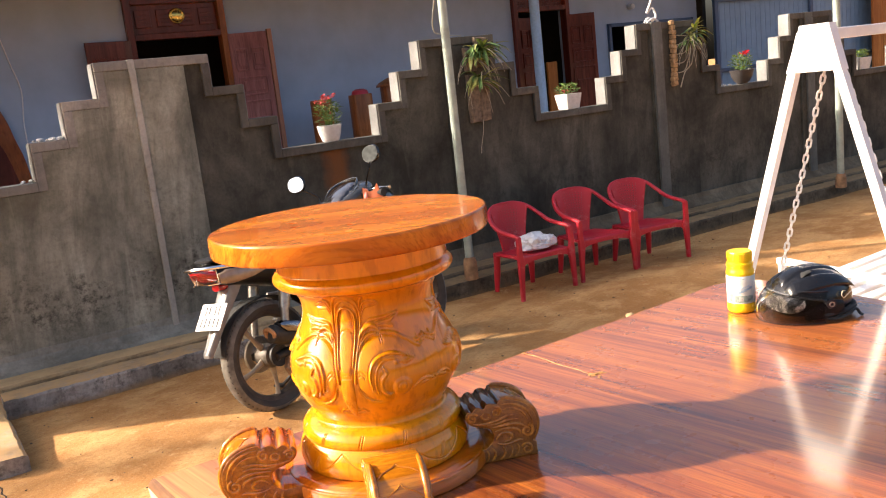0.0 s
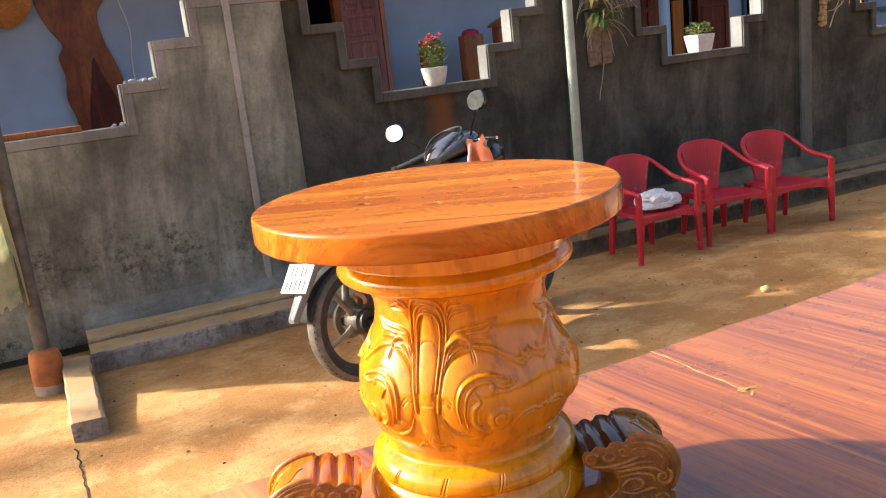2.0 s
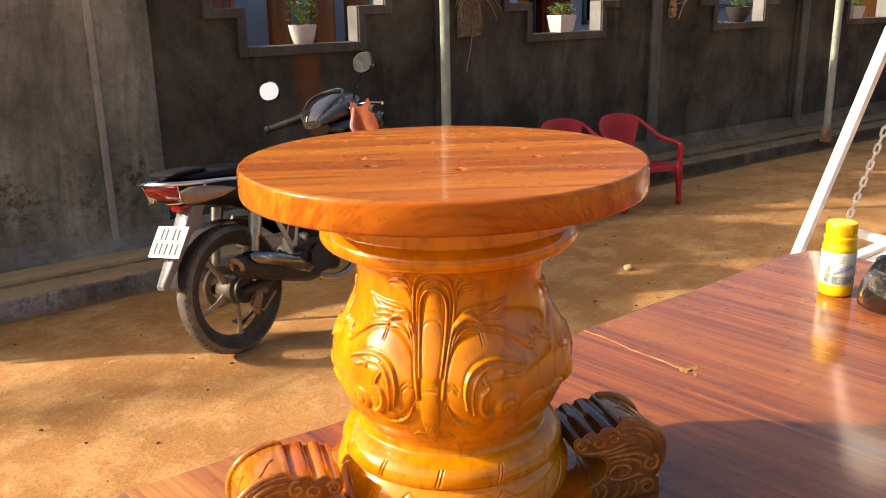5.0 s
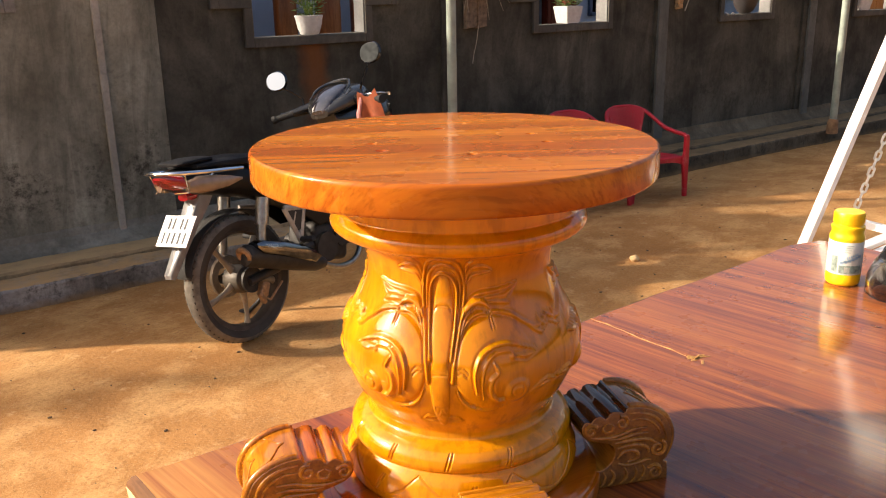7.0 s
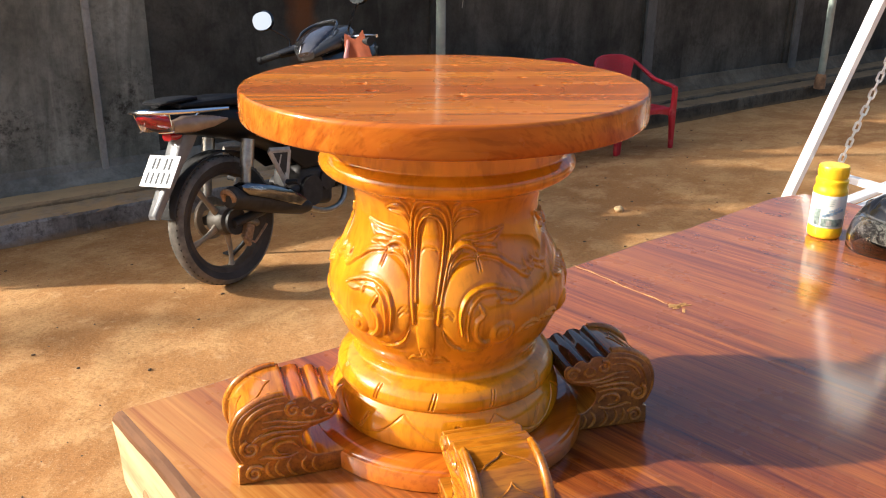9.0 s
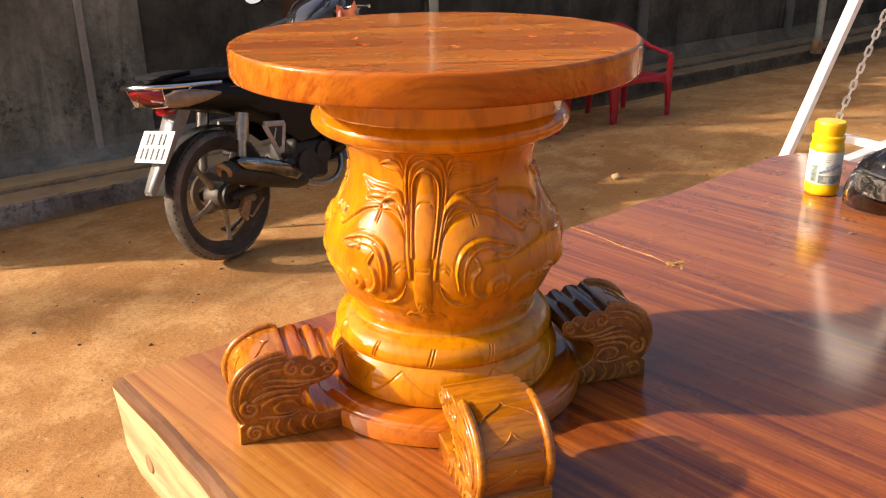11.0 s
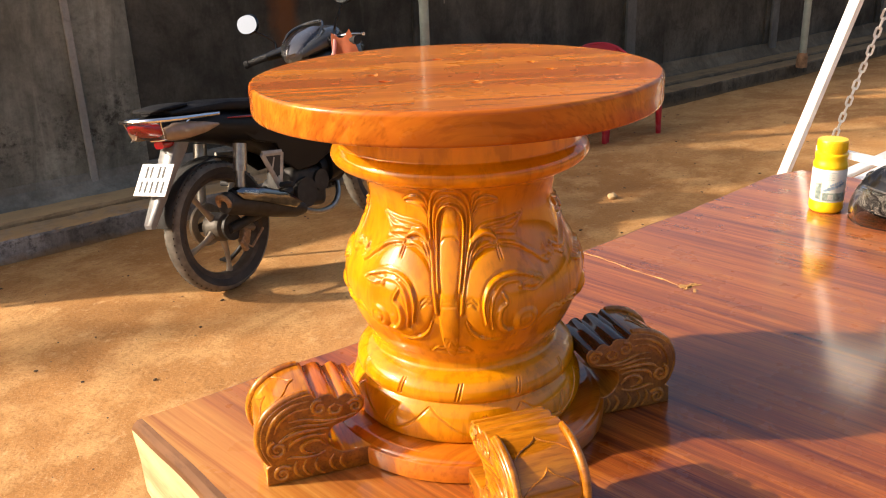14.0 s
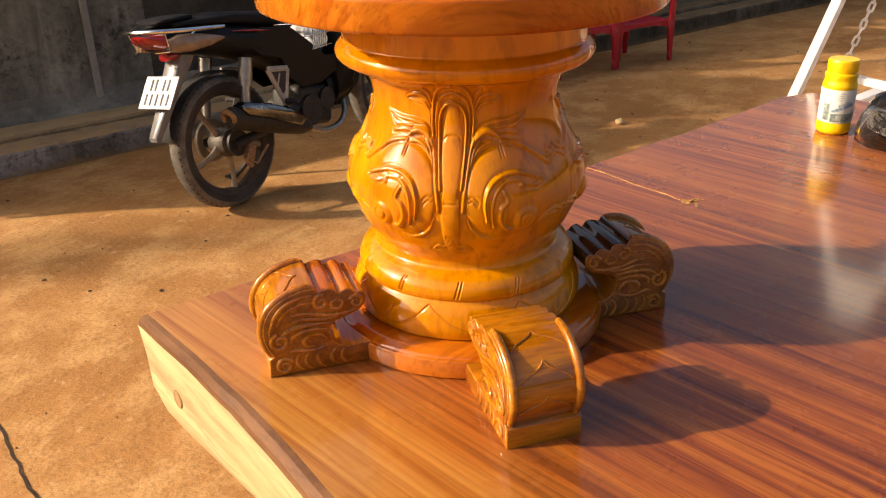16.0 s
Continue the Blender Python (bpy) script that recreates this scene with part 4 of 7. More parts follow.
# right mirror: the dark reflection is put into the glass colour
DIMMIRROR = plain("dark_reflection_glass", (0.028, 0.031, 0.032), 0.08, 1.0, vary=0.35, scale=38)
CLOTH = plain("orange_cloth", (0.26, 0.062, 0.02), 0.9, vary=0.25, scale=20, bump=0.3)
PINK = plain("pink_cloth_edge", (0.65, 0.30, 0.27), 0.9)
WHITEBAG = Mat("thin_white_plastic", 0.3).colour((0.66, 0.66, 0.66)).m
STICK_R = plain("red_white_sticker", (0.42, 0.12, 0.13), 0.3, vary=0.8, scale=60)
STICK_B = plain("blue_white_sticker", (0.22, 0.26, 0.42), 0.3, vary=0.8, scale=60)
DIAL = plain("dark_dial", (0.03, 0.027, 0.032), 0.08, vary=0.95, scale=22, coat=1.0)


def loft(bm, secs, n=18, power=2.5):
    """A closed skin over sections (x, centre y, centre z, half width, half height)."""
    rings = []
    for x, y, z, hy, hz in secs:
        r = []
        for k in range(n):
            a = 2 * math.pi * k / n
            c, s = math.cos(a), math.sin(a)
            r.append(bm.verts.new((x, y + hy * math.copysign(abs(c) ** (2 / power), c), z + hz * math.copysign(abs(s) ** (2 / power), s))))
        rings.append(r)
    for a, b in zip(rings, rings[1:]):
        for k in range(n):
            bm.faces.new((a[k], a[(k + 1) % n], b[(k + 1) % n], b[k]))
    bm.faces.new(rings[0][::-1])
    bm.faces.new(rings[-1])
    bmesh.ops.recalc_face_normals(bm, faces=bm.faces)
    return bm


bike = new("motorcycle")
bike.matrix_basis = pose(1.672, 4.529, 0.0, 0, 0, 20.5) @ pose(0, 0, 0, -6.5)
tagged(bike, "black step-through motorcycle leaning on its side stand", "motorcycle")
WR = 0.302


def wheel(name, x):
    w = new(name)
    w.parent = bike
    w.matrix_basis = pose(x, 0, WR, 90, 0, 0)
    bm = bmesh.new()
    lathe(bm, [(0.236, -0.030), (0.250, -0.040), (0.272, -0.046), (0.288, -0.038), (0.298, -0.022), (0.302, 0.0), (0.298, 0.022), (0.288, 0.038), (0.272, 0.046), (0.250, 0.040), (0.236, 0.030), (0.236, -0.030)], 72)
    for f in bm.faces:
        c = f.calc_center_median()
        f.material_index = 1 if math.hypot(c.x, c.y) > 0.279 else 0
    tyre = part("tyre", bm, (TYRE, TREADM), w, "black tyre with a dusty grey tread", True)
    bm = bmesh.new()
    for k in range(60):
        a = 2 * math.pi * k / 60
        for s in (-1, 1):
            box(bm, (0.006, 0.020, 0.018), (0, 0, 0), Matrix.Rotation(a, 4, "Z") @ pose(0.2885, 0, s * 0.021, 0, s * 32, s * 20), bevel=0.0)
    part("tread", bm, TYRE, tyre)
    bm = bmesh.new()
    lathe(bm, [(0.212, -0.012), (0.222, -0.030), (0.240, -0.034), (0.243, -0.028), (0.232, -0.018), (0.232, 0.018), (0.243, 0.028), (0.240, 0.034), (0.222, 0.030), (0.212, 0.012), (0.212, -0.012)], 64)
    part("rim", bm, RIMM, w, "", True)
    for k in range(5):
        a = 360 / 5 * k + 54
        bm = bmesh.new()
        tube(bm, [(0.045, 0, 0.0), (0.08, 0.004, 0.002), (0.12, 0.006, 0.004), (0.17, 0.004, 0.004), (0.205, 0.001, 0.001), (0.222, 0.0, 0.0)], [0.024, 0.018, 0.0135, 0.0125, 0.016, 0.024], 10)
        for q in bm.verts:
            q.co.z = q.co.z * 0.7 + 0.004
        part("spoke", bm, ALLOY, w, "", True, Matrix.Rotation(radians(a), 4, "Z"))
    bm = bmesh.new()
    lathe(bm, [(0, -0.075), (0.03, -0.075), (0.034, -0.05), (0.062, -0.046), (0.066, -0.03), (0.066, 0.03), (0.06, 0.046), (0.03, 0.06), (0, 0.06)], 32)
    part("hub", bm, HUBM, w, "", True)
    return w


wheel("rear_wheel", 0.0)
wheel("front_wheel", 1.27)

bm = bmesh.new()
loft(bm, [(-0.275, 0, 0.812, 0.095, 0.040), (-0.25, 0, 0.808, 0.110, 0.050), (-0.2, 0, 0.80, 0.120, 0.060), (-0.02, 0, 0.775, 0.135, 0.075), (0.2, 0, 0.72, 0.140, 0.085), (0.38, 0, 0.66, 0.125, 0.11), (0.50, 0, 0.59, 0.10, 0.12), (0.60, 0, 0.53, 0.085, 0.11)], 22, 3.0)
side = part("side_fairing", bm, BLACKSIDE, bike, "black glossy tail and side fairing", True)
for s in (-1, 1):
    bm = bmesh.new()
    tube(bm, [(0.05, s * 0.141, 0.792), (0.17, s * 0.146, 0.775), (0.27, s * 0.143, 0.757)], [0.002, 0.006, 0.002], 6)
    part("red_stripe", bm, REDLENS, side)
bm = bmesh.new()
loft(bm, [(-0.345, 0, 0.882, 0.06, 0.005), (-0.33, 0, 0.884, 0.078, 0.011), (-0.24, 0, 0.885, 0.088, 0.013), (-0.175, 0, 0.882, 0.088, 0.012), (-0.16, 0, 0.880, 0.07, 0.006)], 18, 3.0)
part("rear_rack_pad", bm, SEATCL, bike, "", True)
bm = bmesh.new()
loft(bm, [(-0.21, 0, 0.862, 0.10, 0.012), (-0.1, 0, 0.856, 0.125, 0.022), (0.08, 0, 0.844, 0.135, 0.030), (0.22, 0, 0.820, 0.13, 0.034), (0.34, 0, 0.80, 0.115, 0.035), (0.45, 0, 0.785, 0.085, 0.03), (0.51, 0, 0.78, 0.05, 0.02)], 20, 3.0)
part("seat", bm, SEATCL, bike, "black vinyl seat", True)
bm = bmesh.new()
tube(bm, curve([(-0.07, -0.150, 0.822), (-0.25, -0.146, 0.838), (-0.38, -0.11, 0.852), (-0.415, 0, 0.856), (-0.38, 0.11, 0.852), (-0.25, 0.146, 0.838), (-0.07, 0.150, 0.822)], 6), 0.0085, 8)
for s in (-1, 1):
    tube(bm, [(-0.36, s * 0.115, 0.850), (-0.345, s * 0.10, 0.765), (-0.20, s * 0.14, 0.838)], 0.0035, 6)
    tube(bm, [(-0.345, s * 0.10, 0.765), (-0.385, s * 0.06, 0.768)], 0.0035, 6)
part("grab_rail", bm, CHROME, bike, "chrome grab rail round the tail", True)
bm = bmesh.new()
loft(bm, [(-0.412, 0, 0.834, 0.030, 0.006), (-0.385, 0, 0.820, 0.072, 0.020), (-0.35, 0, 0.808, 0.090, 0.031), (-0.31, 0, 0.798, 0.100, 0.038), (-0.275, 0, 0.790, 0.107, 0.038)], 18, 3.0)
tail = part("tail_light", bm, REDLENS, bike, "red tail light", True)
for s in (-1, 1):
    bm = bmesh.new()
    loft(bm, [(-0.34, s * 0.094, 0.788, 0.018, 0.026), (-0.30, s * 0.107, 0.790, 0.028, 0.038), (-0.24, s * 0.117, 0.786, 0.028, 0.038), (-0.15, s * 0.130, 0.780, 0.016, 0.026), (-0.07, s * 0.138, 0.776, 0.004, 0.005)], 12)
    part("indicator", bm, CLEARL, tail, "", True)
bm = bmesh.new()
loft(bm, [(-0.30, 0, 0.735, 0.03, 0.018), (-0.27, 0, 0.735, 0.036, 0.022), (-0.24, 0, 0.735, 0.036, 0.018)], 14)
part("reflector", bm, REDLENS, bike, "", True)

# mudguard that carries the plate
bm = bmesh.new()
prism(bm, [(-0.15, 0.745), (-0.245, 0.735), (-0.318, 0.62), (-0.362, 0.55), (-0.452, 0.425), (-0.450, 0.408), (-0.430, 0.402), (-0.352, 0.50), (-0.275, 0.60), (-0.20, 0.68)], 0.11, 0.008)
for v in bm.verts:
    v.co.y = 0.055 + (v.co.y - 0.055) * (0.82 if v.co.z > 0.66 else 0.42 + 0.40 * max(0.0, (v.co.z - 0.40) / 0.26))
part("rear_mudguard", bm, MUD, bike, "pale grey rear mudguard", True, pose(0, -0.055, 0))
bm = bmesh.new()
ps = [(0.325 * math.cos(radians(a)), 0.302 + 0.325 * math.sin(radians(a))) for a in range(50, 166, 8)]
pi_ = [(0.317 * math.cos(radians(a)), 0.302 + 0.317 * math.sin(radians(a))) for a in range(165, 49, -8)]
prism(bm, ps + pi_, 0.10, 0.003)
part("inner_fender", bm, BLACKMATT, bike, "", True, pose(0, -0.05, 0))
plate = new("number_plate")
plate.parent = bike
plate.matrix_basis = pose(-0.366, 0, 0.60, 0, 36, 0)
tagged(plate, "white number plate with two rows of bars")
bm = bmesh.new()
box(bm, (0.004, 0.198, 0.146), bevel=0.0018)
part("plate_sheet", bm, PLATE, plate)
for z, ys in ((0.033, (-0.052, -0.024, 0.024, 0.052)), (-0.033, (-0.068, -0.034, 0.0, 0.034, 0.066))):
    for y in ys:
        bm = bmesh.new()
        box(bm, (0.0012, 0.0125, 0.053), (-0.0030, y, z), bevel=0.0004, seg=1)
        part("plate_bar", bm, PLATEINK, plate)

# shocks, swing arm, brake, silencer, engine
for s in (-1, 1):
    bm = bmesh.new()
    cyl(bm, 0.031, (0.105, s * 0.128, 0.665), (0.072, s * 0.128, 0.545), 20)
    sh = part("shock_absorber", bm, DULLCHROME, bike, "chromed rear shock absorber", True)
    bm = bmesh.new()
    cyl(bm, 0.0215, (0.072, s * 0.128, 0.548), (0.035, s * 0.128, 0.385), 18)
    part("shock_lower", bm, DULLCHROME, sh, "", True)
    bm = bmesh.new()
    tube(bm, [(-0.03, s * 0.095, 0.30), (0.15, s * 0.095, 0.315), (0.42, s * 0.08, 0.36)], [0.022, 0.024, 0.026], 10)
    part("swing_arm", bm, ENGINE, bike, "", True)
bm = bmesh.new()
tube(bm, [(-0.085, -0.155, 0.442), (-0.078, -0.155, 0.440), (-0.05, -0.155, 0.43), (0.05, -0.157, 0.398), (0.22, -0.155, 0.338), (0.36, -0.150, 0.290), (0.42, -0.145, 0.270)], [0.036, 0.048, 0.052, 0.053, 0.050, 0.044, 0.026], 22)
muff = part("silencer", bm, ENGINE, bike, "dark dented silencer", True)
bm = bmesh.new()
lathe(bm, [(0.0, 0.0), (0.018, 0.0), (0.022, 0.012), (0.030, 0.016), (0.044, 0.010), (0.044, 0.0)], 24)
part("silencer_tip", bm, RUST, muff, "", True, Matrix.Translation((-0.082, -0.155, 0.441)) @ pose(0, 0, 0, 0, -107, 0))
bm = bmesh.new()
loft(bm, [(-0.045, -0.178, 0.478, 0.030, 0.010), (-0.02, -0.186, 0.466, 0.040, 0.030), (0.10, -0.190, 0.428, 0.040, 0.036), (0.24, -0.186, 0.372, 0.036, 0.040), (0.31, -0.180, 0.338, 0.028, 0.036), (0.385, -0.172, 0.312, 0.006, 0.006)], 16, 4.0)
part("heat_shield", bm, plain("scuffed_dark_chrome", (0.22, 0.225, 0.235), 0.13, 1.0, vary=0.5, scale=14), muff, "scuffed chrome heat shield", True)
bm = bmesh.new()
tube(bm, curve([(0.40, -0.145, 0.272), (0.55, -0.13, 0.215), (0.68, -0.12, 0.215), (0.76, -0.10, 0.27), (0.80, -0.05, 0.36), (0.78, 0.0, 0.42)], 6), 0.014, 12)
part("exhaust_pipe", bm, DULLCHROME, muff, "", True)
bm = bmesh.new()
box(bm, (0.26, 0.20, 0.20), (0.56, 0, 0.345), pose(0, 0, 0, 0, 12, 0), bevel=0.035, seg=3)
engine = part("engine", bm, ENGINE, bike, "oily dark engine block", True)
bm = bmesh.new()
box(bm, (0.22, 0.11, 0.12), (0.74, 0, 0.36), pose(0, 0, 0, 0, 8, 0), bevel=0.02)
part("cylinder", bm, ENGINE, engine, "", True)
for x, z, r, h in ((0.50, 0.33, 0.075, 0.12), (0.63, 0.36, 0.055, 0.115)):
    bm = bmesh.new()
    cyl(bm, r, (x, -h, z), (x, h, z), 24)
    part("engine_cover", bm, ENGINE, engine, "", True)
for k in range(6):
    bm = bmesh.new()
    box(bm, (0.008, 0.135, 0.14), (0.68 + 0.026 * k, 0, 0.36), pose(0, 0, 0, 0, 8, 0), bevel=0.002, seg=1)
    part("cooling_fin", bm, ENGINE, engine)
for s in (-1, 1):
    bm = bmesh.new()
    corners = [(0.205, 0, 0.590), (0.335, 0, 0.570), (0.285, 0, 0.415)]
    for i in range(3):
        tube(bm, [corners[i], corners[(i + 1) % 3]], 0.015, 8)
    tube(bm, [(0.245, 0, 0.50), (0.275, 0, 0.56)], 0.012, 8)
    for q in bm.verts:
        q.co.y *= 0.5
    plate_bm = bmesh.new()
    prism(plate_bm, [(0.212, 0.585), (0.328, 0.567), (0.300, 0.47), (0.262, 0.47)], 0.010, 0.002)
    part("bracket_web", plate_bm, ENGINE, bike, "", False, pose(0, s * 0.150 - 0.005, 0))
    br = part("footrest_bracket", bm, CAST, bike, "cast grey footrest bracket", False, pose(0, s * 0.150, 0))
    bm = bmesh.new()
    cyl(bm, 0.013, (0.285, 0, 0.425), (0.285, s * 0.085, 0.43), 12)
    part("footrest", bm, BLACKMATT, br, "", True)
bm = bmesh.new()
lathe(bm, [(0.0, -0.006), (0.052, -0.006), (0.060, 0.0), (0.060, 0.014), (0.0, 0.014)], 40)
part("brake_drum", bm, ENGINE, bike, "", False, pose(0, -0.075, WR, 90, 0, 0))
bm = bmesh.new()
lathe(bm, [(0.062, -0.008), (0.098, -0.008), (0.102, 0.0), (0.098, 0.010), (0.062, 0.010), (0.062, -0.008)], 36)
part("sprocket_cover", bm, ALLOY, bike, "dusty ring on the chain side of the wheel", True, pose(0.02, 0.105, WR, 90, 0, 0))
for s in (-1, 1):
    bm = bmesh.new()
    prism(bm, [(0.10, 0.73), (0.20, 0.655), (0.33, 0.615), (0.36, 0.52), (0.44, 0.455), (0.58, 0.45), (0.76, 0.50), (0.84, 0.60), (0.74, 0.56), (0.64, 0.575), (0.54, 0.66), (0.42, 0.75), (0.22, 0.78)], 0.016, 0.006)
    part("side_cover", bm, BLACKSIDE, bike, "", False, pose(0, s * 0.128 - 0.008, 0))
bm = bmesh.new()
box(bm, (0.05, 0.035, 0.07), (0.045, -0.10, 0.245), pose(0, 0, 0, 0, 25, 0), bevel=0.008)
box(bm, (0.02, 0.03, 0.06), (0.02, -0.11, 0.21), pose(0, 0, 0, 0, -20, 0), bevel=0.006)
tube(bm, [(0.04, -0.115, 0.27), (0.0, -0.12, 0.23), (0.06, -0.12, 0.19), (0.16, -0.11, 0.25)], 0.006, 6)
part("brake_caliper", bm, RUST, bike, "", True)
bm = bmesh.new()
tube(bm, [(0.42, 0.11, 0.24), (0.30, 0.24, 0.07), (0.26, 0.275, 0.030)], 0.011, 10)
box(bm, (0.05, 0.05, 0.012), (0.255, 0.285, 0.040), pose(0, 0, 0, 8.5), bevel=0.004)
part("side_stand", bm, ENGINE, bike, "", True)

# frame spine, leg shield, fork, front fender
bm = bmesh.new()
tube(bm, curve([(0.50, 0, 0.60), (0.62, 0, 0.54), (0.75, 0, 0.60), (0.86, 0, 0.80), (0.88, 0, 0.93)], 5), [0.07] * 21, 14)
part("spine", bm, BLACK, bike, "", True)
bm = bmesh.new()
loft(bm, [(0.70, 0, 0.42, 0.14, 0.10), (0.78, 0, 0.55, 0.19, 0.22), (0.86, 0, 0.70, 0.19, 0.24), (0.94, 0, 0.80, 0.15, 0.18), (1.0, 0, 0.86, 0.08, 0.10)], 20, 3.0)
part("leg_shield", bm, BLACKSIDE, bike, "black leg shield", True)
bm = bmesh.new()
loft(bm, [(0.66, 0, 0.40, 0.105, 0.07), (0.79, 0, 0.415, 0.130, 0.115), (0.90, 0, 0.49, 0.125, 0.15), (0.98, 0, 0.60, 0.10, 0.12)], 18, 3.0)
part("lower_fairing", bm, BLACKSIDE, bike, "", True)
for s in (-1, 1):
    bm = bmesh.new()
    cyl(bm, 0.024, (1.27, s * 0.085, WR), (1.07, s * 0.085, 0.72), 14)
    part("fork_leg", bm, BLACKMATT, bike, "", True)
bm = bmesh.new()
prism(bm, [(1.27 + 0.325 * math.cos(radians(a)), WR + 0.325 * math.sin(radians(a))) for a in range(20, 160, 8)] + [(1.27 + 0.315 * math.cos(radians(a)), WR + 0.315 * math.sin(radians(a))) for a in range(156, 18, -8)], 0.11, 0.003)
part("front_fender", bm, BLACK, bike, "", True, pose(0, -0.055, 0))

bm = bmesh.new()
loft(bm, [(0.92, -0.02, 0.88, 0.13, 0.09), (0.99, -0.02, 0.93, 0.18, 0.105), (1.07, -0.02, 0.935, 0.17, 0.10), (1.15, 0, 0.90, 0.12, 0.085), (1.21, 0, 0.86, 0.06, 0.05)], 22, 2.6)
part("front_fairing", bm, BLACK, bike, "glossy black front fairing", True)
# handlebar, turned a little to the left
steer = new("handlebar")
steer.parent = bike
steer.matrix_basis = pose(0.86, 0, 0.98, 0, -4, 4) @ pose(0, 0, 0, -5.5)
bm = bmesh.new()
loft(bm, [(-0.20, 0, 0.005, 0.055, 0.022), (-0.15, 0, 0.022, 0.105, 0.036), (-0.06, 0, 0.044, 0.170, 0.048), (0.03, 0, 0.060, 0.160, 0.056), (0.10, 0, 0.048, 0.12, 0.055), (0.15, 0, 0.02, 0.06, 0.04)], 24, 2.8)
cowl = part("handlebar_cowl", bm, GREYPL, steer, "grey and black handlebar cowl", True)
bm = bmesh.new()
loft(bm, [(-0.205, 0, 0.014, 0.040, 0.010), (-0.16, 0, 0.044, 0.070, 0.020), (-0.08, 0, 0.080, 0.092, 0.026), (-0.02, 0, 0.104, 0.086, 0.020)], 18, 2.8)
part("dashboard", bm, DIAL, cowl, "", True)
bm = bmesh.new()
tube(bm, curve([(-0.10, -0.115, 0.078), (-0.03, -0.105, 0.118), (0.03, -0.055, 0.138), (0.035, 0.055, 0.138), (-0.03, 0.105, 0.118), (-0.10, 0.115, 0.078)], 6), [0.004] * 4 + [0.008] * 23 + [0.004] * 4, 8)
part("dashboard_rim", bm, GREYPL, cowl, "", True)
bm = bmesh.new()
loft(bm, [(-0.15, 0, -0.030, 0.060, 0.030), (-0.10, 0, -0.045, 0.085, 0.045), (-0.02, 0, -0.055, 0.095, 0.060), (0.08, 0, -0.055, 0.085, 0.060)], 18, 3.0)
part("cowl_underside", bm, BLACK, cowl, "", True)
for y0 in (-0.045, -0.012, 0.020, 0.05):
    bm = bmesh.new()
    box(bm, (0.040, 0.022, 0.003), (-0.125, y0, 0.079 - 0.10 * abs(y0)), pose(0, 0, 0, 0, -27, 18), bevel=0.001, seg=1)
    part("sticker", bm, STICK_R if y0 < 0 else STICK_B, cowl)
for s, nm in ((1, "left"), (-1, "right")):
    bm = bmesh.new()
    tube(bm, [(-0.03, s * 0.10, 0.04), (-0.07, s * 0.18, 0.035), (-0.10, s * 0.24, 0.03)], [0.032, 0.028, 0.022], 14)
    part("switch_housing", bm, BLACK, steer, "", True)
    bm = bmesh.new()
    tube(bm, [(-0.09, s * 0.225, 0.03), (-0.135, s * 0.345, 0.018)], 0.0165, 14)
    tube(bm, [(-0.134, s * 0.342, 0.018), (-0.142, s * 0.362, 0.016)], 0.021, 14)
    part("grip", bm, BLACKMATT, steer, "", True)
    bm = bmesh.new()
    tube(bm, curve([(-0.04, s * 0.17, 0.045), (-0.03, s * 0.24, 0.045), (-0.07, s * 0.36, 0.032)], 5), [0.006] * 10 + [0.009], 8)
    part("brake_lever", bm, CHROME if s < 0 else BLACK, steer, "", True)
    bm = bmesh.new()
    top = (-0.10, s * 0.275, 0.175) if s > 0 else (-0.11, s * 0.322, 0.208)
    tube(bm, curve([(-0.065, s * 0.195, 0.050), (-0.06, s * 0.20, 0.10), top], 6), 0.0055, 8)
    stem = part("mirror_stem", bm, BLACK, steer, "", True)
    bm = bmesh.new()
    loft(bm, [(-0.016, 0, 0, 0.055, 0.048), (-0.004, 0, 0, 0.060, 0.053), (0.016, 0, 0, 0.048, 0.040), (0.028, 0, 0, 0.018, 0.014)], 24, 2.3)
    shell = part("mirror_shell", bm, BLACK, stem, "", True, Matrix.Translation((top[0] + 0.0, top[1] + s * 0.02, top[2] + 0.035)) @ pose(0, 0, 0, 0, 10 if s > 0 else 16, 18 if s > 0 else 4))
    bm = bmesh.new()
    loft(bm, [(-0.0185, 0, 0, 0.053, 0.046), (-0.0165, 0, 0, 0.053, 0.046)], 28, 2.3)
    part("mirror_glass", bm, MIRROR if s > 0 else DIMMIRROR, stem, "", False, shell.matrix_basis.copy())

rag = new("cloth_bag")
rag.matrix_basis = bike.matrix_basis @ steer.matrix_basis
tagged(rag, "orange cloth rag hung over the motorcycle handlebar", "rag")
bm = bmesh.new()
bmesh.ops.create_grid(bm, x_segments=14, y_segments=18, size=0.5)
for v in bm.verts:
    a, b = v.co.x, v.co.y + 0.5
    y = -0.275 + a * (0.11 + 0.06 * b)
    z = 0.058 - 0.155 * b - 0.02 * math.cos(a * 5)
    x = -0.105 - 0.02 * b + 0.018 * math.sin(a * 11 + b * 2) * b
    v.co = (x, y, z)
r = bmesh.ops.solidify(bm, geom=bm.faces[:], thickness=0.004)
part("rag_cloth", bm, CLOTH, rag, "", True)
bm = bmesh.new()
tube(bm, curve([(-0.09, -0.23, 0.058), (-0.116, -0.230, 0.01), (-0.13, -0.214, -0.05), (-0.12, -0.228, -0.09)], 5), [0.010] * 8 + [0.013] * 8, 8)
part("rag_edge", bm, PINK, rag, "", True)
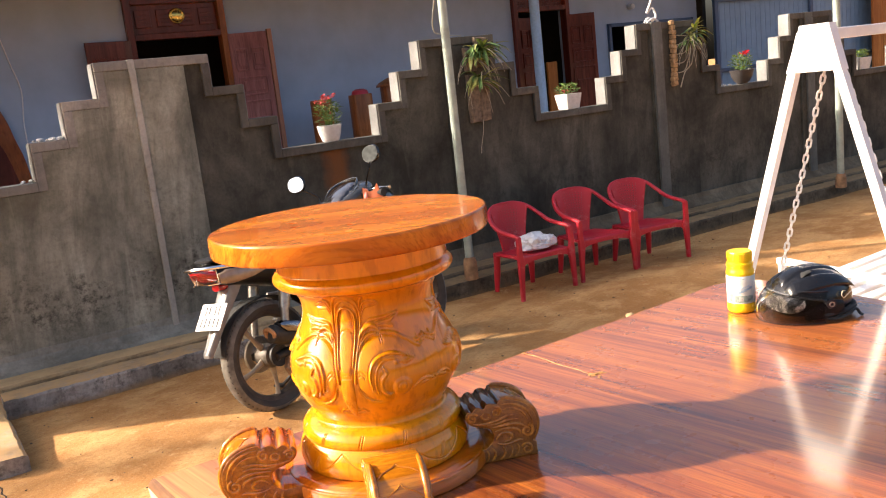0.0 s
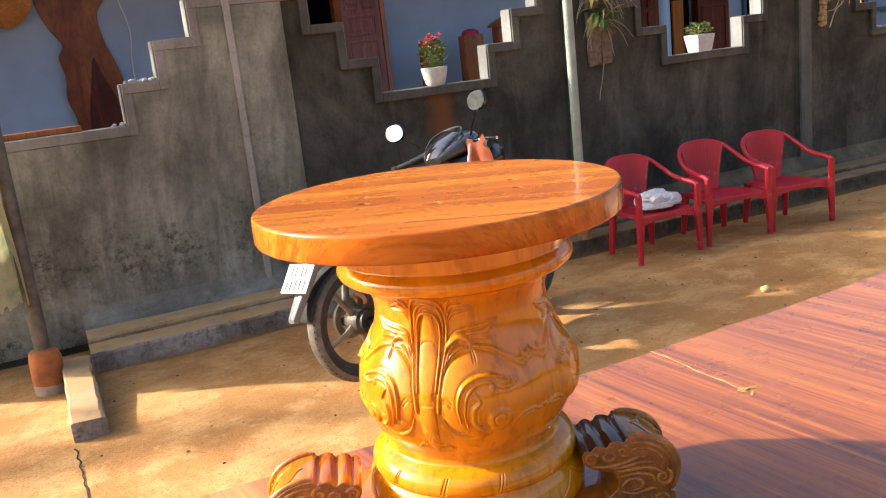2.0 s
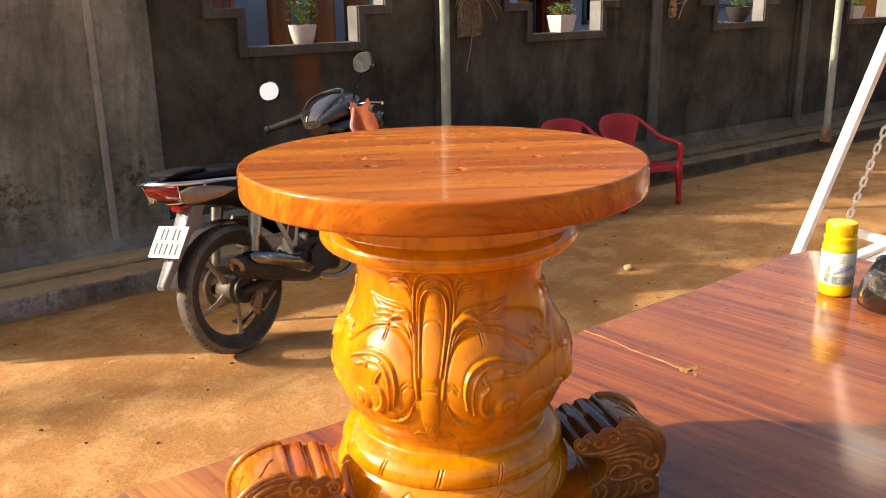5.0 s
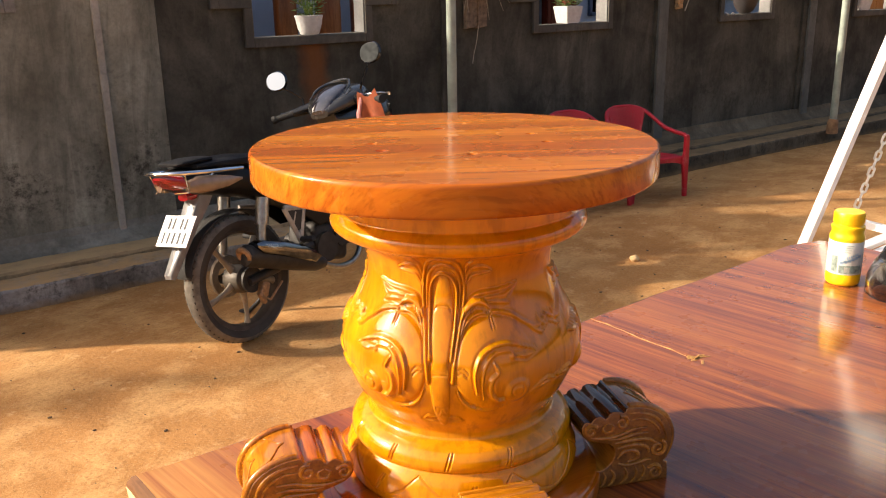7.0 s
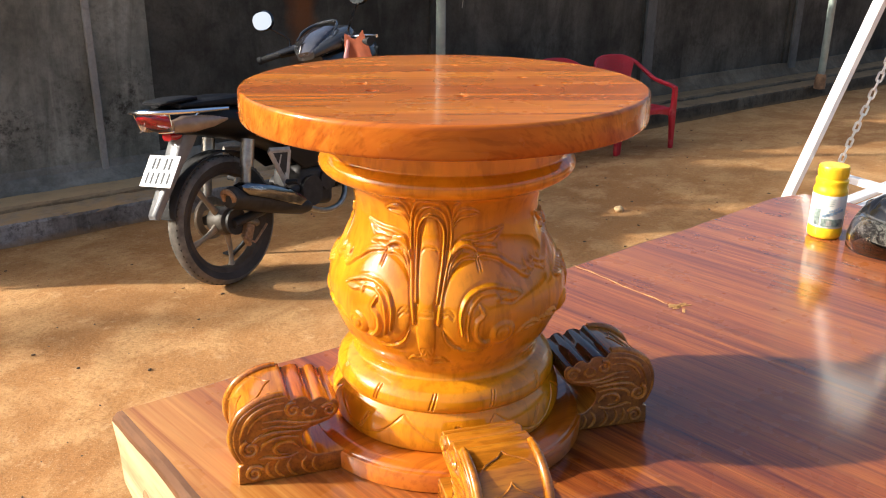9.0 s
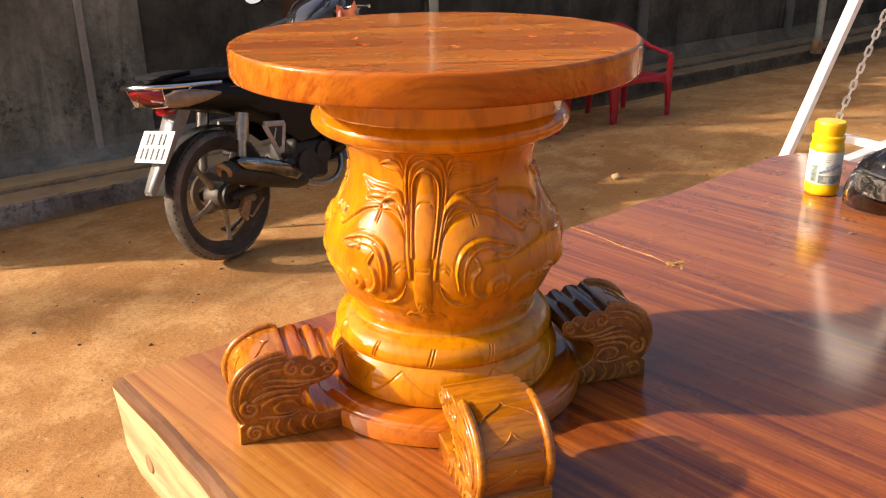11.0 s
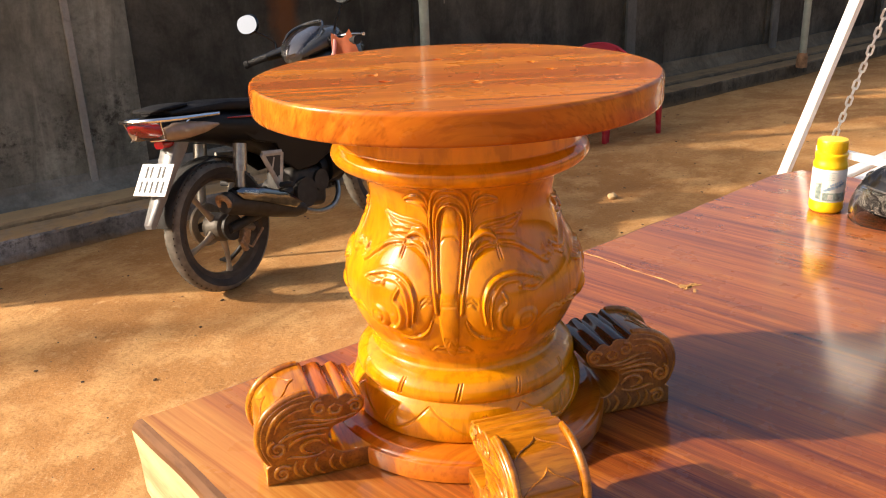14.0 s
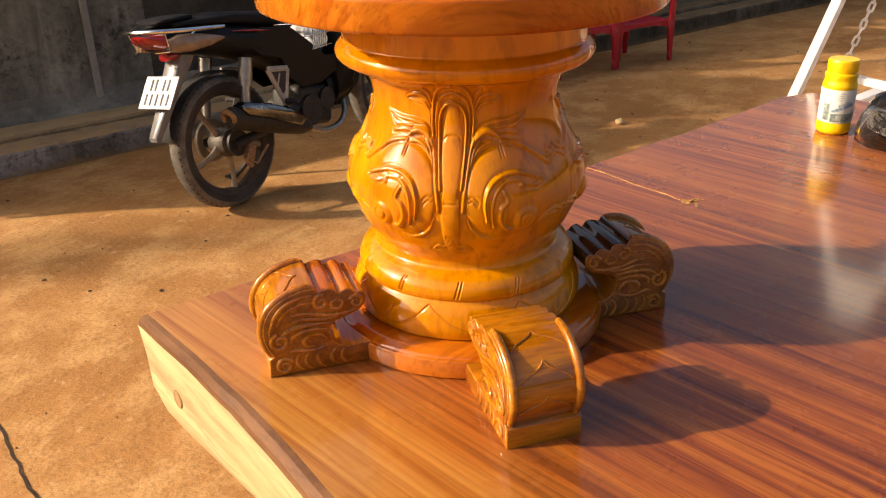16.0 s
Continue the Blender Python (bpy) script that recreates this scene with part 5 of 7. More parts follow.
# wire carrier and a crumpled bag in front of the seat
bm = bmesh.new()
for k in range(7):
    tube(bm, [(0.56 + 0.016 * k, -0.135, 0.615), (0.585 + 0.016 * k, -0.135, 0.735)], 0.0035, 6)
for z in (0.62, 0.68, 0.74):
    tube(bm, [(0.55, -0.135, z), (0.70, -0.135, z)], 0.0035, 6)
    tube(bm, [(0.55, -0.135, z), (0.55, 0.10, z)], 0.0035, 6)
part("wire_carrier", bm, CHROME, bike, "chrome wire carrier", True)


def crumple(size, at, seed, parent=None, name="plastic_bag"):
    bm = bmesh.new()
    bmesh.ops.create_icosphere(bm, subdivisions=4, radius=1.0)
    for v in bm.verts:
        d = v.co.normalized()
        o = Vector((seed, 0, 0))
        k = 0.95 + 0.30 * noise.noise(d * 1.3 + o) + 0.22 * abs(noise.noise(d * 3.1 + o)) + 0.10 * abs(noise.noise(d * 7.0 + o))
        v.co = Vector((d.x * size[0] * k, d.y * size[1] * k, max(-0.55, d.z * k) * size[2]))
    return part(name, bm, WHITEBAG, parent, "", False, Matrix.Translation(at))


for o in list(bike.children):
    # the tail unit and what hangs from it sit a little further forward
    if o.name.split(".")[0] in ("rear_rack_pad", "grab_rail", "tail_light", "reflector", "rear_mudguard", "number_plate"):
        o.location.x += 0.065
steer.location.x += 0.03
crumple((0.060, 0.085, 0.095), (0.655, -0.04, 0.675), 3.0, bike, "carried_bag")

# ---- red armchairs ----
def chair_parts(root):
    def surf(rows, thick, name, label=""):
        bm = bmesh.new()
        g = [[bm.verts.new(p) for p in r] for r in rows]
        for a, b in zip(g, g[1:]):
            for i in range(len(a) - 1):
                bm.faces.new((a[i], a[i + 1], b[i + 1], b[i]))
        bmesh.ops.recalc_face_normals(bm, faces=bm.faces)
        bmesh.ops.solidify(bm, geom=bm.faces[:], thickness=thick)
        return part(name, bm, REDPLASTIC, root, label, True)

    # chair faces -y; x to its left seen from the front
    seat = []
    for j in range(9):
        v = j / 8
        y = -0.20 + 0.40 * v
        w = 0.225 - 0.05 * v
        seat.append([(w * (2 * i / 10 - 1), y, 0.335 - 0.018 * math.sin(math.pi * i / 10) * math.sin(math.pi * min(1, v * 1.2)) - 0.02 * v - (0.02 if j == 0 else 0)) for i in range(11)])
    surf(seat, 0.006, "seat", "red plastic seat")
    bm = bmesh.new()
    tube(bm, [(-0.228, -0.203, 0.318), (0.228, -0.203, 0.318)], 0.013, 8)
    for s in (-1, 1):
        tube(bm, [(s * 0.228, -0.203, 0.318), (s * 0.178, 0.20, 0.30)], 0.011, 8)
    part("seat_rim", bm, REDPLASTIC, root, "", True)
    bm = bmesh.new()
    prism(bm, [(-0.232, 0.322), (0.232, 0.322), (0.224, 0.262), (0.19, 0.276), (0.12, 0.288), (0.0, 0.292), (-0.12, 0.288), (-0.19, 0.276), (-0.224, 0.262)], 0.010, 0.002)
    part("apron", bm, REDPLASTIC, root, "", False, pose(0, -0.216, 0))

    def back(u, v):
        """u -1..1 across, v 0..1 up"""
        w = 0.105 + 0.075 * v ** 1.3
        x = u * w
        y = 0.195 + 0.075 * v - 0.045 * u * u * (0.4 + v)
        z = 0.315 + 0.365 * v - 0.045 * u * u * v
        return Vector((x, y, z))

    # lattice panel: solid sides and bottom, pierced middle
    bm = bmesh.new()

    def patch(u0, u1, v0, v1, nu, nv):
        g = [[bm.verts.new(back(u0 + (u1 - u0) * i / nu, v0 + (v1 - v0) * j / nv)) for i in range(nu + 1)] for j in range(nv + 1)]
        for a, b in zip(g, g[1:]):
            for i in range(nu):
                bm.faces.new((a[i], a[i + 1], b[i + 1], b[i]))

    patch(-1, -0.62, 0, 1, 3, 12)
    patch(0.62, 1, 0, 1, 3, 12)
    patch(-0.62, 0.62, 0, 0.24, 8, 3)
    patch(-0.62, 0.62, 0.90, 1, 8, 2)
    for k in range(8):
        c = -0.62 + 1.24 * (k + 0.5) / 8
        patch(c - 0.048, c + 0.048, 0.24, 0.90, 1, 10)
    for k in range(11):
        c = 0.24 + 0.66 * (k + 0.5) / 11
        patch(-0.62, 0.62, c - 0.019, c + 0.019, 12, 1)
    bmesh.ops.recalc_face_normals(bm, faces=bm.faces)
    bmesh.ops.solidify(bm, geom=bm.faces[:], thickness=0.005)
    part("backrest", bm, REDPLASTIC, root, "red backrest pierced with a lattice")
    # bow that runs over the back, down into the arms and the front legs
    for s in (-1, 1):
        q = curve([(0, 0.272, 0.690), (s * 0.10, 0.262, 0.682), (s * 0.185, 0.215, 0.645), (s * 0.232, 0.13, 0.575), (s * 0.246, 0.03, 0.520), (s * 0.250, -0.09, 0.497), (s * 0.250, -0.185, 0.488), (s * 0.250, -0.215, 0.470)], 6)
        bm = bmesh.new()
        n = len(q)
        tube(bm, q, [0.012 + 0.006 * min(1, k / (n * 0.55)) for k in range(n)], 10)
        bmesh.ops.scale(bm, vec=(1, 1, 0.92), space=Matrix.Translation((0, 0, -0.5)), verts=bm.verts)
        part("armrest", bm, REDPLASTIC, root, "", True)
        bm = bmesh.new()
        prism(bm, [(s * 0.258, 0.494), (s * 0.269, 0.480), (s * 0.272, 0.30), (s * 0.272, 0.16), (s * 0.272, 0.012), (s * 0.270, 0.0), (s * 0.246, 0.0), (s * 0.243, 0.012), (s * 0.232, 0.16), (s * 0.214, 0.30), (s * 0.231, 0.36), (s * 0.232, 0.480), (s * 0.242, 0.494)], 0.034, 0.008)
        bmesh.ops.recalc_face_normals(bm, faces=bm.faces)
        part("front_leg", bm, REDPLASTIC, root, "", False, pose(0, -0.236, 0))
        bm = bmesh.new()
        tube(bm, [(s * 0.165, 0.19, 0.31), (s * 0.172, 0.20, 0.15), (s * 0.180, 0.215, 0.0)], [0.029, 0.026, 0.019], 10)
        part("rear_leg", bm, REDPLASTIC, root, "", True)
    for s in (-1, 1):
        bm = bmesh.new()
        tube(bm, [back(s, 0), back(s, 0.25), back(s, 0.5), back(s, 0.75), back(s, 0.98)], 0.009, 8)
        part("back_stile", bm, REDPLASTIC, root, "", True)


chair = thing("plastic_armchair", (4.165, 5.47, lie(4.165, 5.35)), 0, "faded red plastic armchair standing before the wall", "chair", "red armchairs")
chair_parts(chair)
copy_thing(chair, pose(4.80, 5.455, lie(4.8, 5.35), 0, 0, -7))
copy_thing(chair, pose(5.365, 5.405, lie(5.365, 5.3), 0, 0, -9))
bagt = thing("plastic_bag", (4.18, 5.42, 0.375 + lie(4.165, 5.35)), label="crumpled white plastic bag on the chair seat", category="bag")
crumple((0.13, 0.11, 0.075), (0, 0, 0.01), 7.0, bagt, "bag_body")
crumple((0.08, 0.07, 0.055), (0.10, -0.03, 0.008), 9.0, bagt, "bag_knot")

# ---- garden swing ----
swing = thing("garden_swing", (3.312, 2.366, 0), label="white steel garden swing with a slatted bench on chains", category="swing")


def bar(a, b, w, name, parent, mat=None, d=None):
    a, b = Vector(a), Vector(b)
    bm = bmesh.new()
    box(bm, (w, d or w, (b - a).length), bevel=0.004)
    q = (b - a).to_track_quat("Z", "Y").to_matrix().to_4x4()
    return part(name, bm, mat or WHITEPAINT, parent, "", False, Matrix.Translation((a + b) / 2) @ q)


SPAN = 1.75
for x in (0.0, SPAN):
    for s in (-1, 1):
        bar((x, s * 0.565, 0.0), (x, s * 0.055, 1.66), 0.038, "leg", swing)
    bm = bmesh.new()
    prism(bm, [(-0.075, 1.69), (0.055, 1.69), (0.125, 1.505), (-0.125, 1.505)], 0.05, 0.004)
    part("gusset", bm, WHITEPAINT, swing, "", False, pose(x + 0.025, 0, 0, 0, 0, 90))
    bar((x, -0.48, 0.25), (x, 0.48, 0.25), 0.03, "brace", swing)
bar((0.02, 0, 1.645), (SPAN, 0, 1.645), 0.045, "beam", swing)
CHAINM = plain("white_painted_chain", (0.74, 0.72, 0.68), 0.5, vary=0.12, scale=50)
LINK = bmesh.new()
pts = [(0.0086 * math.cos(a), 0, 0.0095 * math.sin(a) + (0.010 if math.sin(a) > 0 else -0.010)) for a in [2 * math.pi * k / 16 for k in range(17)]]
tube(LINK, pts, 0.0046, 8, False)
link_me = bpy.data.meshes.new("chain_link")
LINK.to_mesh(link_me)
LINK.free()
link_me.materials.append(CHAINM)
for f in link_me.polygons:
    f.use_smooth = True


def chain(a, b, name):
    a, b = Vector(a), Vector(b)
    root = new(name)
    root.parent = swing
    d = b - a
    n = int(d.length / 0.0335)
    q = d.to_track_quat("Z", "Y").to_matrix().to_4x4()
    for k in range(n):
        l = new("chain_link", link_me)
        l.parent = root
        l.matrix_basis = Matrix.Translation(a + d * ((k + 0.5) / n)) @ q @ pose(0, 0, 0, 0, 0, 90 * (k % 2) + 65)


for x in (0.115, SPAN - 0.115):
    chain((x, 0.01, 1.615), (x, 0.285, 0.625), "chain")
    chain((x, -0.01, 1.615), (x, -0.30, 0.70), "chain")
bench = new("bench")
bench.parent = swing
for x in (0.15, SPAN - 0.15):
    bar((x + 0.06, 0.37, 0.645), (x - 0.04, -0.24, 0.645), 0.03, "arm_rail", bench)
    bar((x + 0.06, 0.34, 0.485), (x + 0.05, 0.345, 0.645), 0.03, "arm_post", bench)
    bar((x, -0.22, 0.485), (x, -0.28, 0.93), 0.03, "back_post", bench)
    bar((x + 0.05, 0.36, 0.475), (x, -0.24, 0.475), 0.03, "seat_rail", bench)
for k in range(7):
    y = 0.345 - 0.085 * k
    bar((0.13, y - 0.03, 0.502), (SPAN - 0.1, y + 0.06, 0.502), 0.055, "seat_slat", bench, None, 0.02)
for k in range(5):
    bar((0.1, -0.225 - 0.01 * k, 0.57 + 0.085 * k), (SPAN - 0.1, -0.225 - 0.01 * k, 0.57 + 0.085 * k), 0.02, "back_slat", bench, None, 0.055)

# ---- jar and helmet on the slab ----
YELLOW = plain("yellow_plastic", (0.85, 0.53, 0.005), 0.32, vary=0.05)
LABELM = plain("white_paper_label", (0.68, 0.68, 0.61), 0.5, vary=0.06, scale=40)
GREENP = plain("green_print", (0.38, 0.47, 0.42), 0.5, vary=0.4, scale=80)
BLUEP = plain("pale_blue_print", (0.36, 0.50, 0.62), 0.5, vary=0.15, scale=80)
jar = thing("plastic_jar", (2.575, 2.187, ZS), label="yellow plastic jar with a white paper label", category="jar")
JS, JR = 1.10, 1.40
bm = bmesh.new()
lathe(bm, [(r * JR, z * JS) for r, z in ((0, 0), (0.028, 0), (0.033, 0.005), (0.0345, 0.012), (0.0345, 0.030), (0.0338, 0.032), (0.0338, 0.125), (0.0345, 0.127), (0.0342, 0.133), (0.0322, 0.140), (0.0312, 0.146), (0.0322, 0.152), (0.0330, 0.157), (0.0326, 0.161), (0.0290, 0.163), (0.0275, 0.166))], 40)
part("jar_body", bm, YELLOW, jar, "", True)
bm = bmesh.new()
lathe(bm, [(r * JR, z * JS) for r, z in ((0.0276, 0.166), (0.0295, 0.167), (0.030, 0.170), (0.030, 0.196), (0.0285, 0.199), (0.0, 0.199))], 40)
for k in range(48):
    a = 2 * math.pi * k / 48
    box(bm, (0.0012, 0.0016, 0.024), (0.0302 * JR * math.cos(a), 0.0302 * JR * math.sin(a), 0.183 * JS), pose(0, 0, 0, 0, 0, math.degrees(a)))
part("lid", bm, YELLOW, jar, "ribbed yellow lid", True)
bm = bmesh.new()
lathe(bm, [(0.0342 * JR, 0.034 * JS), (0.0345 * JR, 0.035 * JS), (0.0345 * JR, 0.122 * JS), (0.0342 * JR, 0.123 * JS)], 40)
lab = part("label", bm, LABELM, jar, "white paper label", True)


def on_jar(name, a0, a1, z0, z1, m):
    bm = bmesh.new()
    n = 10
    r = 0.0349 * JR
    g = [[bm.verts.new((r * math.cos(radians(a0 + (a1 - a0) * i / n)), r * math.sin(radians(a0 + (a1 - a0) * i / n)), z * JS)) for i in range(n + 1)] for z in (z0, z1)]
    for i in range(n):
        bm.faces.new((g[0][i], g[0][i + 1], g[1][i + 1], g[1][i]))
    bmesh.ops.solidify(bm, geom=bm.faces[:], thickness=0.0004)
    part(name, bm, m, lab)


FACE = 222
on_jar("print", FACE - 30, FACE + 48, 0.038, 0.060, GREENP)
on_jar("print", FACE - 58, FACE - 38, 0.040, 0.085, GREENP)
on_jar("print", FACE - 37, FACE - 35.5, 0.036, 0.120, GREENP)
for k in range(6):
    on_jar("print", FACE - 28 + 12 * k, FACE - 16 + 12 * k, 0.0635 + 0.0035 * k, 0.0715 + 0.0035 * k, BLUEP)
    on_jar("print", FACE - 8 + 7 * k, FACE - 3.5 + 7 * k, 0.0785 + 0.002 * k, 0.0845 + 0.002 * k, BLUEP)
for k in range(4):
    on_jar("print", FACE - 16 + k, FACE + 4 + 3 * k, 0.096 + 0.006 * k, 0.0975 + 0.006 * k, GREENP)
on_jar("print", FACE - 12, FACE + 6, 0.042, 0.056, LABELM)

helmet = thing("helmet", (2.668, 1.984, ZS), 160, "black half-face helmet with a clear visor", "helmet")
helmet.scale = (1.07, 1.04, 0.88)
SHELL = plain("black_gloss_shell", (0.007, 0.007, 0.008), 0.22, coat=0.3, vary=0.3, scale=60, spec=0.3)


def dome(th, ph, off=0.0):
    """A point of the crown: th runs from the brow to the nape, ph from side to side, in degrees."""
    x, y, z = math.cos(radians(th)), math.sin(radians(ph)), math.sin(radians(th)) * math.cos(radians(ph))
    y *= 0.35 + 0.65 * math.sin(radians(th)) if th < 90 else 0.55 + 0.45 * math.sin(radians(th))
    k = 1.0 + 0.06 * max(0, -x)
    p = Vector((x * 0.138 * k, y * 0.112, 0.062 + z * 0.128))
    n = Vector((p.x / 0.138, p.y / 0.112, (p.z - 0.062) / 0.128)).normalized()
    return p + n * off


bm = bmesh.new()
bmesh.ops.create_uvsphere(bm, u_segments=48, v_segments=28, radius=1.0)
for v in list(bm.verts):
    x, y, z = v.co
    k = 1.0 + 0.06 * max(0, -x) * max(0, z)
    v.co = (x * 0.138 * k, y * 0.112, 0.062 + z * (0.128 if z > 0 else 0.075))
    if v.co.z < 0.020:
        v.co.z = 0.020
    if x > 0.55 and z < 0.35:
        v.co.x = min(v.co.x, 0.105)
shell = part("shell", bm, SHELL, helmet, "", True)
# raised panels that sweep back over the crown, with grooves between them
for p0, p1 in ((-62, -26), (-20, 20), (26, 62)):
    bm = bmesh.new()
    g = []
    for i in range(21):
        th = 34 + 112 * i / 20
        pinch = 1.0 - 0.45 * (i / 20) ** 2
        mid = (p0 + p1) / 2
        g.append([bm.verts.new(dome(th, mid + (p0 - mid + (p1 - p0) * j / 12) * pinch, 0.0105 * (1 - abs(2 * j / 12 - 1) ** 5) * min(1, i / 2, (20 - i) / 5) - 0.004)) for j in range(13)])
    for u, v in zip(g, g[1:]):
        for j in range(12):
            bm.faces.new((u[j], u[j + 1], v[j + 1], v[j]))
    bmesh.ops.recalc_face_normals(bm, faces=bm.faces)
    part("crown_panel", bm, SHELL, shell, "", True)
for y in (-0.038, 0.038):
    bm = bmesh.new()
    loft(bm, [(0.060, y, 0.160, 0.010, 0.002), (0.045, y * 1.05, 0.174, 0.014, 0.006), (0.022, y * 1.1, 0.183, 0.010, 0.003)], 12)
    part("air_vent", bm, BLACKMATT, shell, "", True)
# brow lip, neck roll and ear pieces
bm = bmesh.new()
tube(bm, curve([(0.012, -0.117, 0.085), (0.070, -0.098, 0.100), (0.112, -0.05, 0.112), (0.122, 0.0, 0.115), (0.112, 0.05, 0.112), (0.070, 0.098, 0.100), (0.012, 0.117, 0.085)], 6), 0.0055, 8)
part("brow_lip", bm, GREYPL, shell, "", True)
bm = bmesh.new()
tube(bm, curve([(0.05, -0.105, 0.030), (0.0, -0.116, 0.032), (-0.10, -0.08, 0.030), (-0.140, 0.0, 0.034), (-0.10, 0.08, 0.030), (0.0, 0.116, 0.032), (0.05, 0.105, 0.030)], 6), 0.010, 8)
part("rim_trim", bm, BLACKMATT, helmet, "", True)
for s in (-1, 1):
    bm = bmesh.new()
    loft(bm, [(-0.045, s * 0.106, 0.050, 0.010, 0.026), (-0.01, s * 0.114, 0.052, 0.012, 0.034), (0.035, s * 0.110, 0.046, 0.011, 0.030), (0.075, s * 0.096, 0.030, 0.008, 0.016)], 14)
    part("ear_piece", bm, BLACKSIDE, helmet, "", True)
VIS = Mat("smoked_visor", 0.04, coat=0.0)
VIS.b.inputs["Transmission Weight"].default_value = 1.0
VIS.b.inputs["IOR"].default_value = 1.15
VIS.colour((0.62, 0.585, 0.54))
bm = bmesh.new()
g = []
for j in range(13):
    v = j / 12
    a = radians(-15 + 68 * v)
    g.append([bm.verts.new((0.172 * math.cos(a) * math.cos(b), 0.128 * math.sin(b), 0.036 + 0.118 * math.sin(a) * 0.95)) for b in [radians(-80 + 160 * i / 24) for i in range(25)]])
for a, b in zip(g, g[1:]):
    for i in range(24):
        bm.faces.new((a[i], a[i + 1], b[i + 1], b[i]))
bmesh.ops.solidify(bm, geom=bm.faces[:], thickness=0.002)
visor = part("visor", bm, VIS.m, helmet, "smoked curved visor", True)
for v in (0.0, 1.0):
    a = radians(-15 + 68 * v)
    bm = bmesh.new()
    tube(bm, [(0.173 * math.cos(a) * math.cos(b), 0.129 * math.sin(b), 0.036 + 0.118 * math.sin(a) * 0.95) for b in [radians(-80 + 160 * i / 24) for i in range(25)]], 0.0028 if v else 0.0018, 6)
    part("visor_edge", bm, BLACK, visor, "", True)
for s in (-1, 1):
    bm = bmesh.new()
    cyl(bm, 0.017, (0.01, s * 0.118, 0.075), (0.01, s * 0.131, 0.075), 20)
    pivot = part("visor_pivot", bm, BLACK, helmet, "", True)
    bm = bmesh.new()
    lathe(bm, [(0.006, 0.0), (0.006, 0.003), (0.010, 0.003), (0.010, 0.0)], 20)
    part("pivot_ring", bm, DULLCHROME, pivot, "", True, pose(0.01, s * 0.131, 0.075, -90 * s, 0, 0))
INKG = plain("gold_print", (0.62, 0.52, 0.34), 0.4)
bm = bmesh.new()
tube(bm, curve([(-0.058, 0.104, 0.106), (-0.046, 0.109, 0.110), (-0.038, 0.113, 0.096), (-0.046, 0.112, 0.084), (-0.056, 0.108, 0.086)], 5), 0.0014, 6)
tube(bm, curve([(-0.058, 0.107, 0.088), (-0.072, 0.101, 0.094), (-0.088, 0.092, 0.098)], 5), 0.0022, 6)
part("emblem", bm, INKG, shell)
bm = bmesh.new()
tube(bm, curve([(0.04, 0.108, 0.030), (0.0, 0.124, 0.014), (-0.05, 0.122, 0.020), (-0.095, 0.100, 0.030), (-0.108, 0.104, 0.010), (-0.112, 0.112, 0.005)], 6), 0.005, 8)
part("chin_strap", bm, BLACKMATT, helmet, "", True)
# creased silvery lining seen through the visor
k = Mat("creased_silver_lining", 0.28, 0.3)
v = k.coords()
k.colour(k.ramp(k.noise(v, 26, 4, 0.6, 1.2), [(0.38, (0.02, 0.02, 0.022)), (0.47, (0.16, 0.16, 0.165)), (0.55, (0.78, 0.78, 0.78))]))
k.bump(k.noise(v, 38, 4), 0.6, 0.006)
bm = bmesh.new()
loft(bm, [(0.03, 0, 0.072, 0.098, 0.050), (0.105, 0, 0.072, 0.092, 0.044), (0.124, 0, 0.072, 0.078, 0.034)], 20)
part("lining", bm, k.m, helmet, "", True)

# ---- posts on the ledge ----
PAINTED = plain("pale_green_grey_pipe", (0.31, 0.36, 0.31), 0.4, 0.15, vary=0.25, scale=9)
RUSTPIPE = plain("rusted_post", (0.12, 0.11, 0.085), 0.7, 0.2, vary=0.45, scale=14)
RUSTC = plain("flaking_orange_rust", (0.38, 0.135, 0.038), 0.85, vary=0.45, scale=9, bump=0.5)
FOOTC = plain("pale_cement_foot", (0.36, 0.30, 0.24), 0.9, vary=0.3, scale=20, bump=0.4)
BASEC = plain("stained_cement_collar", (0.30, 0.17, 0.085), 0.9, vary=0.5, scale=14, bump=0.4)
for x, y, r, h, z0, mt, lb, rb, hb in ((3.850, 5.825, 0.0335, 4.2, 0.078, PAINTED, "pale painted steel pipe post in a cement collar", 0.055, 0.17), (8.60, 5.72, 0.036, 4.2, 0.06, PAINTED, "rusty pale steel pipe post in a cement collar", 0.055, 0.14), (0.215, 5.69, 0.042, 4.2, -0.07, RUSTPIPE, "rusted steel post in a rusty drum-shaped cement foot", 0.085, 0.265)):
    post = thing("pipe_post", (x, y, z0), label=lb, category="post")
    bm = bmesh.new()
    cyl(bm, r, (0, 0, 0), (0, 0, h), 24)
    part("pipe", bm, mt, post, "", True)
    bm = bmesh.new()
    lathe(bm, [(0, 0), (rb, 0), (rb * 1.02, 0.01), (rb * 0.97, hb * 0.8), (rb * 0.85, hb), (r, hb + 0.01)], 20)
    if x < 1:
        bmesh.ops.bisect_plane(bm, geom=bm.verts[:] + bm.edges[:] + bm.faces[:], plane_co=(0, 0, hb * 0.30), plane_no=(0.1, 0, 1))
    for f in bm.faces:
        f.material_index = 1 if x < 1 and f.calc_center_median().z > hb * 0.30 else 0
    for v in bm.verts:
        v.co += Vector((1, 1, 0.6)) * 0.008 * noise.noise(v.co * 20)
    part("collar", bm, (FOOTC if x < 1 else BASEC, RUSTC), post, "", True)

